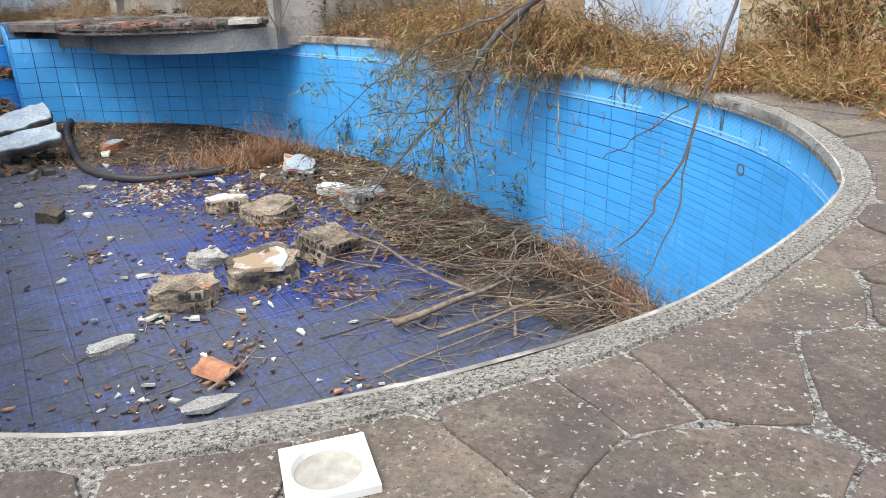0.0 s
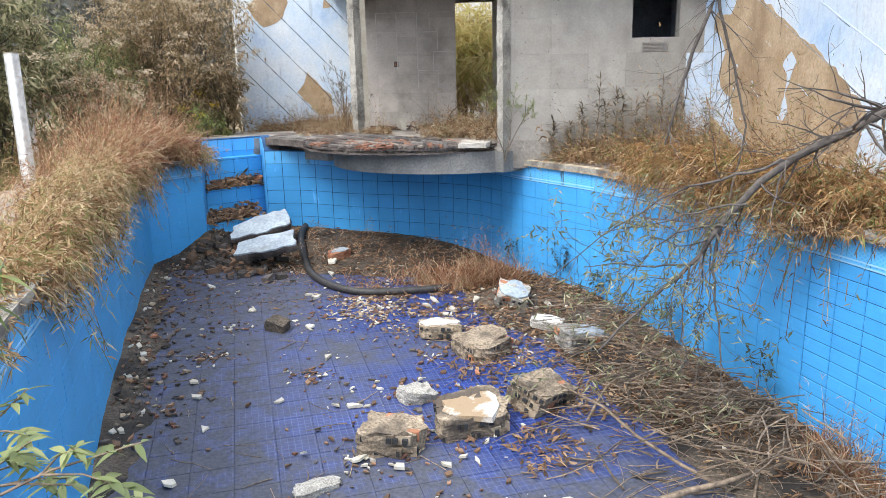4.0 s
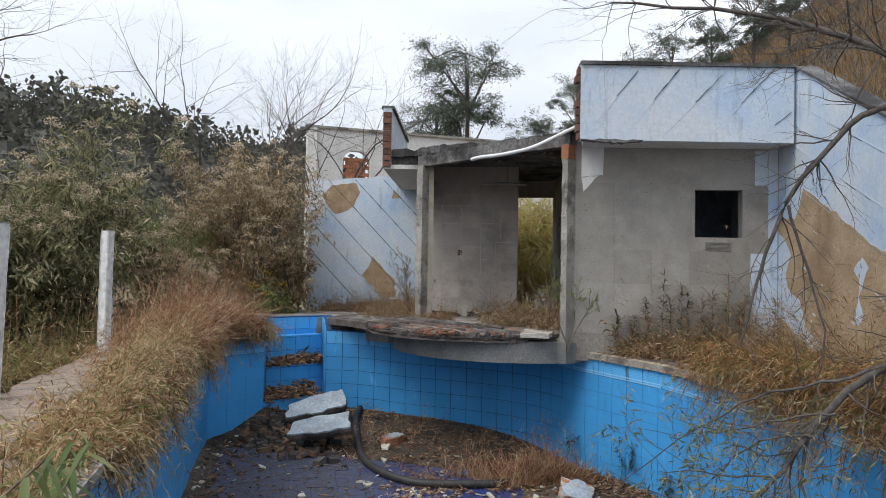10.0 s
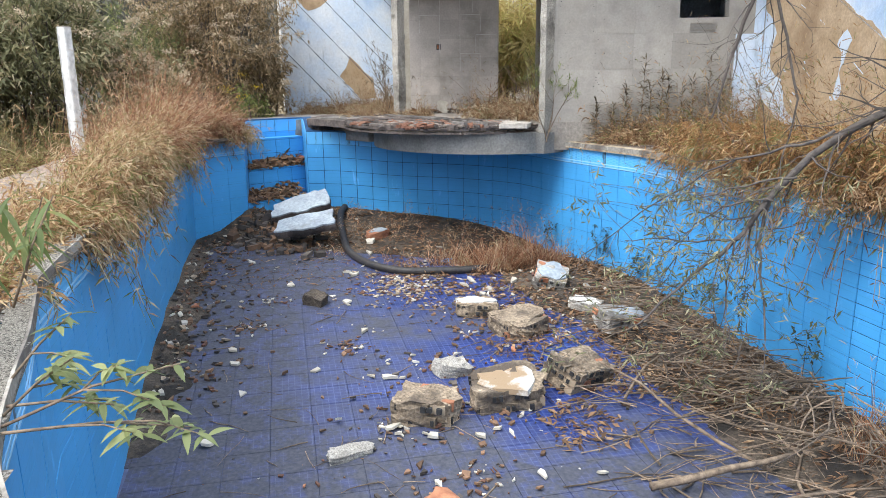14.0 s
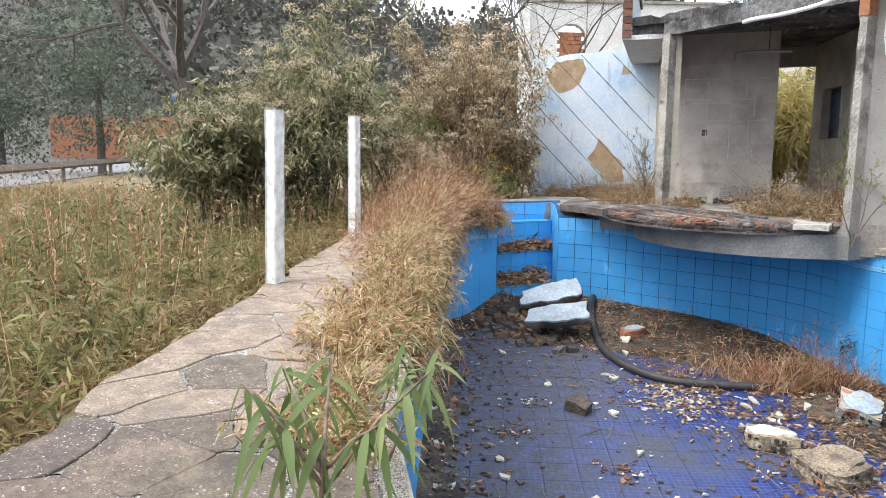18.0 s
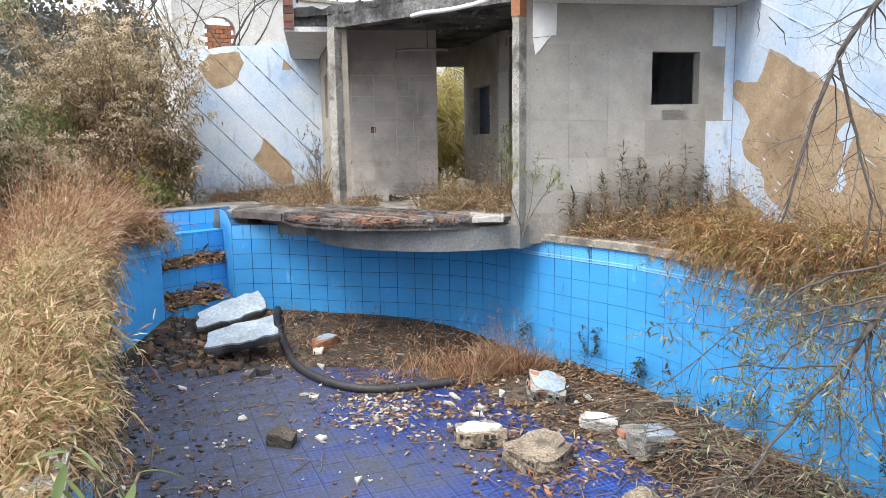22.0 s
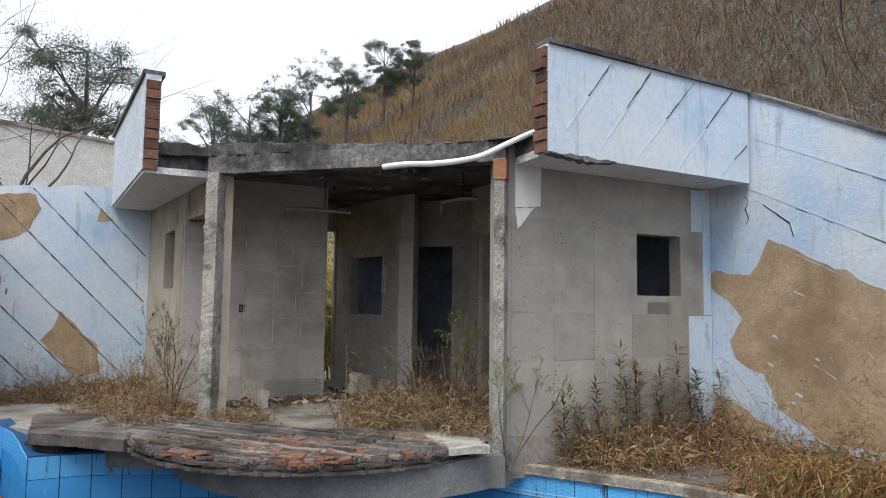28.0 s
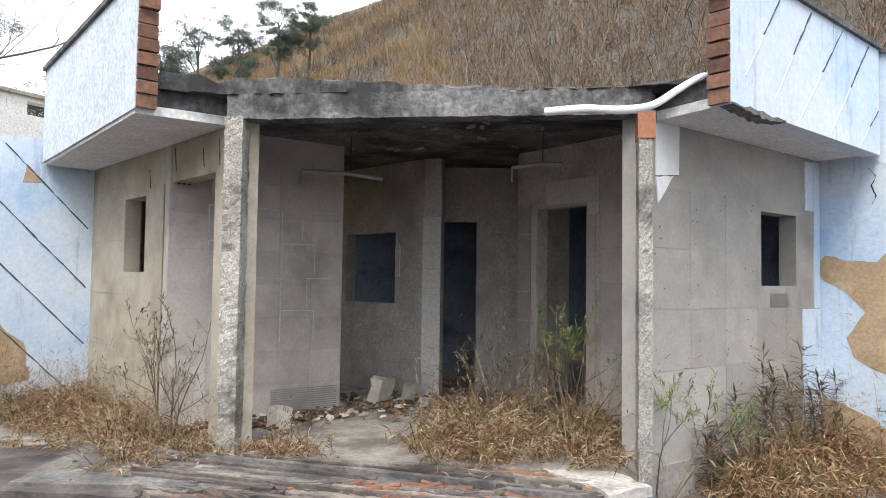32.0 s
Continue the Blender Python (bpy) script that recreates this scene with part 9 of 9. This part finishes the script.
def tile_pool_walls():
    """Square wall tiles in courses; a lighter band runs below the rim."""
    rim = pool_outline(-0.001)
    n = len(rim)
    pts = [Vector((p[0], p[1])) for p in rim]
    cum = [0.0]
    for i in range(n):
        cum.append(cum[-1] + (pts[(i + 1) % n] - pts[i]).length)

    def at(s):
        s = s % cum[-1]
        i = max(k for k in range(n) if cum[k] <= s)
        d = pts[(i + 1) % n] - pts[i]
        return pts[i] + d * ((s - cum[i]) / max(1e-6, d.length)), d.normalized(), rim[i][2]
    T, RH = 0.272, 0.222
    corner = [i for i in range(n) if rim[i][2] == 2] + [i for i in range(n) if rim[i][2] == 3][:2]
    stops = [cum[i] for i in corner]
    stops.append(stops[0] + cum[-1])
    cuts = []
    for b0, b1 in zip(stops, stops[1:]):                   # whole tiles between the basin's corners
        m = max(1, round((b1 - b0) / T))
        cuts += [(b0 + (b1 - b0) * i / m, b0 + (b1 - b0) * (i + 1) / m) for i in range(m)]
    meshes = {}
    rng = random.Random(2)
    count = 0
    rest = {"pool": Soup(), "band": Soup()}
    for s0, s1 in cuts:
        p, _, kind = at(s0 + 0.001)
        q, _, _ = at(s1 - 0.001)
        c = (p + q) / 2
        along = q - p
        gap = (0.005, 0.008, 0.008, 0.0025, 0.0028)[kind]
        w = along.length - gap
        along.normalize()
        nrm = Vector((along.y, -along.x))                  # into the basin
        zf = floor_z(c.x, c.y)
        slope = (rim_z(q.x) - rim_z(p.x)) / max(0.05, (q - p).length)
        step = RH / 4 if kind == 4 and c.y > -3.0 else RH / 2 if kind == 0 and c.x < -4.6 else RH
        rows = []
        for j in range(1 + int(2.1 / step)):
            top = -0.088 + rim_z(c.x)
            if j:
                rows.append((top - 0.206 - (j - 1) * step, step - min(gap, step * 0.06), "pool"))
            else:
                rows.append((top, 0.20, "band"))
        for zt, hh, mat in rows:
            if zt - hh < zf - 0.1:
                hh = zt - zf
                if hh < 0.03:
                    continue
            th = 0.006 + 0.003 * rng.random()
            base = A(c.x, c.y, zt - hh / 2)
            ax, nv = A(along.x, along.y) - A(0, 0), A(nrm.x, nrm.y) - A(0, 0)
            ax.normalize(), nv.normalize()
            tiltx = rng.gauss(0, 0.0008)
            near = kind in (0, 4) and -8.0 < c.x < -2.9 and c.y > -1.6
            if near and count < 300:
                key = (round(w, 3), round(hh, 3), mat, round(slope, 2))
                if key not in meshes:
                    ww, h2 = w / 2, hh / 2
                    e = 0.004
                    vv = [(-ww, 0, -h2), (ww, 0, -h2), (ww, 0, h2), (-ww, 0, h2), (-ww + e, -0.008, -h2 + e), (ww - e, -0.008, -h2 + e), (ww - e, -0.008, h2 - e), (-ww + e, -0.008, h2 - e)]
                    vv = [(x, y, z + x * slope) for x, y, z in vv]
                    me = bpy.data.meshes.new("tile")
                    me.from_pydata(vv, [], [(4, 5, 6, 7), (0, 1, 5, 4), (1, 2, 6, 5), (2, 3, 7, 6), (3, 0, 4, 7)])
                    me.materials.append(M[mat])
                    meshes[key] = me
                ob = new("tile", meshes[key])
                ob.parent = pool_shell
                ob.matrix_world = Matrix(((ax.x, -nv.x, 0, base.x), (ax.y, -nv.y, 0, base.y), (0, 0, 1, base.z), (0, 0, 0, 1))) @ pose(0, 0, 0, 0, 0, rng.gauss(0, 0.10))
                count += 1
            else:
                v, f = box_data((-w / 2, 0, -hh / 2), (w / 2, th, hh / 2), lambda g: base + ax * g.x + nv * (g.y + g.z * tiltx) + Vector((0, 0, g.z + g.x * slope)))
                rest[mat].add(v, [tuple(reversed(k)) for k in f])
    # two raised pale lines along the border's foot
    inner = pool_outline(-0.0112)
    for z0, z1 in ((-0.252, -0.240), (-0.285, -0.273)):
        v, f = [], []
        for (x, y, _), (x1, y1, _) in zip(inner, pool_outline(-0.004)):
            for px, py, z in ((x1, y1, z0), (x, y, z0), (x, y, z1), (x1, y1, z1)):
                v.append(A(px, py, z + rim_z(x)))
        for i in range(n):
            j = (i + 1) % n
            if rim[i][2] in (0, 3, 4) and rim[j][2] in (0, 3, 4):
                f += [(4 * i + k, 4 * j + k, 4 * j + k + 1, 4 * i + k + 1) for k in range(3)]
        setting(mesh("trim_border", v, f, M["line"]), "pale moulded line along the pool's border tiles", "trim")
    for mat, lab in (("pool", "blue wall tiles further along the basin"), ("band", "patterned pale blue border tiles")):
        tagged(rest[mat].make("tile_field", M[mat], pool_shell), lab, "", "", "stuff")


def mat_band():
    """Border tiles with a small lattice of white under the blue paint."""
    n = Nodes("pool_border_paint", 0.4)
    w1 = n.nt.nodes.new("ShaderNodeTexWave")
    w2 = n.nt.nodes.new("ShaderNodeTexWave")
    for w, d in ((w1, (1.9, 1.9, 2.6)), (w2, (1.9, 1.9, -2.6))):
        mp = n.nt.nodes.new("ShaderNodeMapping")
        mp.inputs["Scale"].default_value = d
        n.link(n.tc.outputs["Object"], mp.inputs["Vector"])
        n.link(mp.outputs["Vector"], w.inputs["Vector"])
        w.bands_direction = "DIAGONAL"
        w.inputs["Scale"].default_value = 7.0
    m = n.math("MULTIPLY", n.mask(w1.outputs["Fac"], 0.30, 0.45), n.mask(w2.outputs["Fac"], 0.30, 0.45))
    c = n.mix(m, (0.13, 0.47, 0.83), (0.075, 0.40, 0.79))
    c = n.mix(n.mask(n.noise(11, 6, 0.75, (1, 1, 0.10)), 0.57, 0.64), c, (0.05, 0.07, 0.09))
    n.bump(n.noise(25, 5), 0.1, 0.01)
    return n.done(c)


M["band"] = mat_band()
M["line"] = mat_pool_paint("border_line_paint", (0.33, 0.62, 0.88))
tile_pool_walls()


def tile_floor():
    """Mosaic sheets laid on the basin's floor."""
    S = 0.325
    me = bpy.data.meshes.new("tile")
    w, e = S / 2 - 0.0008, 0.0015
    me.from_pydata([(-w, -w, 0), (w, -w, 0), (w, w, 0), (-w, w, 0), (-w + e, -w + e, 0.006), (w - e, -w + e, 0.006), (w - e, w - e, 0.006), (-w + e, w - e, 0.006)], [], [(4, 5, 6, 7), (0, 1, 5, 4), (1, 2, 6, 5), (2, 3, 7, 6), (3, 0, 4, 7)])
    me.materials.append(M["mosaic"])
    rot = math.atan2(0.697, -0.717)
    rest, count = Soup(), 0
    cells = []
    for i in range(40):
        for j in range(18):
            a, b = -8.75 + i * S, -4.97 + j * S
            if inside_pool(a, b, 0.12) and a < 3.3 and silt(a, b) < 0.10:
                cells.append((a, b))
    for a, b in cells:
        p = A(a, b, floor_z(a, b) - 0.010)
        if count < 300 and a < -1.2:
            ob = new("tile", me)
            ob.parent = pool_floor
            ob.matrix_world = Matrix.Translation(p) @ Matrix.Rotation(rot, 4, "Z") @ pose(0, 0, 0, 0, -1.72, 0)
            count += 1
        else:
            q = Matrix.Translation(p) @ Matrix.Rotation(rot, 4, "Z") @ pose(0, 0, 0, 0, -1.72, 0)
            rest.add([q @ v.co for v in me.vertices], [tuple(g.vertices) for g in me.polygons])
    tagged(rest.make("tile_field", M["mosaic"], pool_floor), "mosaic sheets further along the floor", "", "", "stuff")


tile_floor()


def clip(poly, p, nrm):
    """The part of a polygon on the side of p that nrm points away from."""
    out = []
    for i, a in enumerate(poly):
        b = poly[(i + 1) % len(poly)]
        da, db = (a - p).dot(nrm), (b - p).dot(nrm)
        if da <= 0:
            out.append(a)
        if da * db < 0:
            out.append(a + (b - a) * (da / (da - db)))
    return out


def lay_flagstones():
    """Crazy paving round the basin, stone by stone on a mortar bed."""
    rng = random.Random(19)

    def on_deck(a, b):
        if inside_pool(a, b, 0.085):
            return False
        if -10.5 < a < -4.2 and -6.1 < b < 2.0:
            return True
        if -4.2 <= a < 4.4 and -6.12 < b < -4.6:
            return True
        return -4.2 <= a < 0.2 and far_side(a) + 0.08 < b < far_side(a) + 0.6
    seeds = []
    tries = 0
    while tries < 16000:
        tries += 1
        a, b = rng.uniform(-10.5, 4.4), rng.uniform(-6.2, 2.0)
        if not on_deck(a, b):
            continue
        p = Vector((a, b))
        gap = (rng.choice((0.16, 0.30, 0.44, 0.54, 0.62)) if tries < 6000 else 0.34) * (1.35 if b < -4.5 and a > -7.5 else 1.0)
        if all((p - q).length > gap for q in seeds):
            seeds.append(p)
    rr = pool_outline(0.068)
    rim = []
    for i, (x, y, _) in enumerate(rr):
        d = Vector((rr[(i + 1) % len(rr)][0] - rr[i - 1][0], rr[(i + 1) % len(rr)][1] - rr[i - 1][1])).normalized()
        rim.append((Vector((x, y)), Vector((d.y, -d.x))))
    bedv, bedf = [], []
    st = 0.11
    for i in range(int(17 / st)):
        for j in range(int(8.6 / st)):
            a, b = -12.4 + i * st, -6.3 + j * st
            if on_deck(a + st / 2, b + st / 2) or (not inside_pool(a + st / 2, b + st / 2, -0.01) and inside_pool(a + st / 2, b + st / 2, 0.5) and (a < -4 or b < -4.4 and a < 3)):
                o = len(bedv)
                bedv += [A(a, b, -0.0135 + drop_z(a)), A(a + st, b, -0.0135 + drop_z(a)), A(a + st, b + st, -0.0135 + drop_z(a)), A(a, b + st, -0.0135 + drop_z(a))]
                bedf.append((o + 3, o + 2, o + 1, o))
    bed_ob = setting(mesh("pavement", bedv, bedf, M["mortar"]), "weathered crazy-paved stone deck round the pool", "pavement")
    count, rest = 0, {False: Soup(), True: Soup()}
    for p in sorted(seeds, key=lambda s: math.hypot(s.x + 8.6, s.y + 3.8)):
        poly = [p + Vector((math.cos(k * 0.785), math.sin(k * 0.785))) * 0.95 for k in range(8)]
        for q in seeds:
            if q is not p and (q - p).length < 2.0:
                d = q - p
                poly = clip(poly, p + d * 0.5 - d.normalized() * (0.0015 + 0.007 * abs(noise.noise(Vector((p.x + q.x, p.y + q.y, 3))) * 2)), d)
        if len(poly) < 3:
            continue
        # trim at the coping and at the walk's outer edge
        near = min(rim, key=lambda r: (r[0] - p).length)
        if (near[0] - p).length < 0.9:
            poly = clip(poly, near[0], near[1])
        if p.y < -4:
            poly = clip(poly, Vector((0, -6.14)), Vector((0, -1)))
        if len(poly) < 3:
            continue
        # a wavering, slightly rounded outline
        ring = []
        for i, c in enumerate(poly):
            d = poly[(i + 1) % len(poly)]
            m = max(1, int((d - c).length / 0.055))
            for k in range(m):
                t = k / m
                w = c + (d - c) * t
                if k == 0:
                    w = w + (p - w) * rng.choice((0.02, 0.04, 0.09))
                free = smooth(min((r[0] - w).length for r in rim if abs(r[0].x - w.x) < 0.5) if any(abs(r[0].x - w.x) < 0.5 for r in rim) else 1.0, 0.06, 0.35)
                bow = Vector((noise.noise(Vector((w.x * 2.1, w.y * 2.1, 5))), noise.noise(Vector((w.x * 2.1, w.y * 2.1, 15))))) * 0.10 * free
                w = w + (p - w).normalized() * (0.005 * (noise.noise(Vector((w.x * 6, w.y * 6, p.x * 3))) + 0.25)) + Vector((rng.uniform(-1, 1), rng.uniform(-1, 1))) * 0.003 + bow
                ring.append(w)
        n = len(ring)
        c0 = A(p.x, p.y, drop_z(p.x))
        dz = rng.uniform(-0.003, 0.004)
        sl = Vector((rng.gauss(0, 0.006), rng.gauss(0, 0.006)))
        v = []
        for r, z in ((1.0, -0.04), (1.0, -0.010), (0.985, -0.006)):
            for w in ring:
                g = A(p.x + (w.x - p.x) * r, p.y + (w.y - p.y) * r, c0.z) - c0
                v.append((g.x, g.y, z + dz + drop_z(w.x) - drop_z(p.x) + g.x * sl.x + g.y * sl.y + 0.003 * noise.noise(Vector((w.x * 7, w.y * 7, 1)))))
        f = [tuple(range(2 * n, 3 * n))]
        for i in range(2):
            f += [(i * n + k, i * n + (k + 1) % n, (i + 1) * n + (k + 1) % n, (i + 1) * n + k) for k in range(n)]
        f = [tuple(reversed(q)) for q in f]
        pale = p.y < -4.9 and p.x > -6.0 + 0.9 * rng.random()
        if count < 300 and (p.x < -6.4 and p.y < 0.3 or p.y < -4.4 and p.x < 0.5):
            me = bpy.data.meshes.new("stone")
            me.from_pydata(v, [], f)
            me.materials.append(M["palestone"] if pale else M["stone"])
            ob = new("stone", me)
            ob.parent = bed_ob
            ob.location = c0
            count += 1
        else:
            rest[pale].add([Vector(q) + c0 for q in v], f)
    for pale in (False, True):
        if rest[pale].v:
            tagged(rest[pale].make("stone_field", M["palefield"] if pale else M["stonefield"], bed_ob), "irregular flagstones further along the deck", "", "", "stuff")


lay_flagstones()


def pool_inlet():
    """A round water inlet in the basin wall."""
    c, n, up = A(-7.1, 0.335, -0.50), (A(0.35, -1, 0) - A(0, 0, 0)).normalized(), Vector((0, 0, 1))
    x = n.cross(up).normalized()
    v, f, k = [], [], 20
    for r, o in ((0.040, -0.03), (0.040, 0.0), (0.032, 0.002), (0.028, -0.06)):
        for i in range(k):
            u = 2 * math.pi * i / k
            v.append(c + n * o + (x * math.cos(u) + up * math.sin(u)) * r)
    f = [(a * k + i, a * k + (i + 1) % k, (a + 1) * k + (i + 1) % k, (a + 1) * k + i) for a in range(3) for i in range(k)] + [tuple(3 * k + i for i in range(k))]
    tagged(mesh("pool_inlet", v, f, M["inlet"]), "rusty round water inlet in the blue pool wall", "inlet")


M["inlet"] = mat_simple("rust_stained_inlet", (0.06, 0.045, 0.04), (0.16, 0.13, 0.115), 20)
pool_inlet()
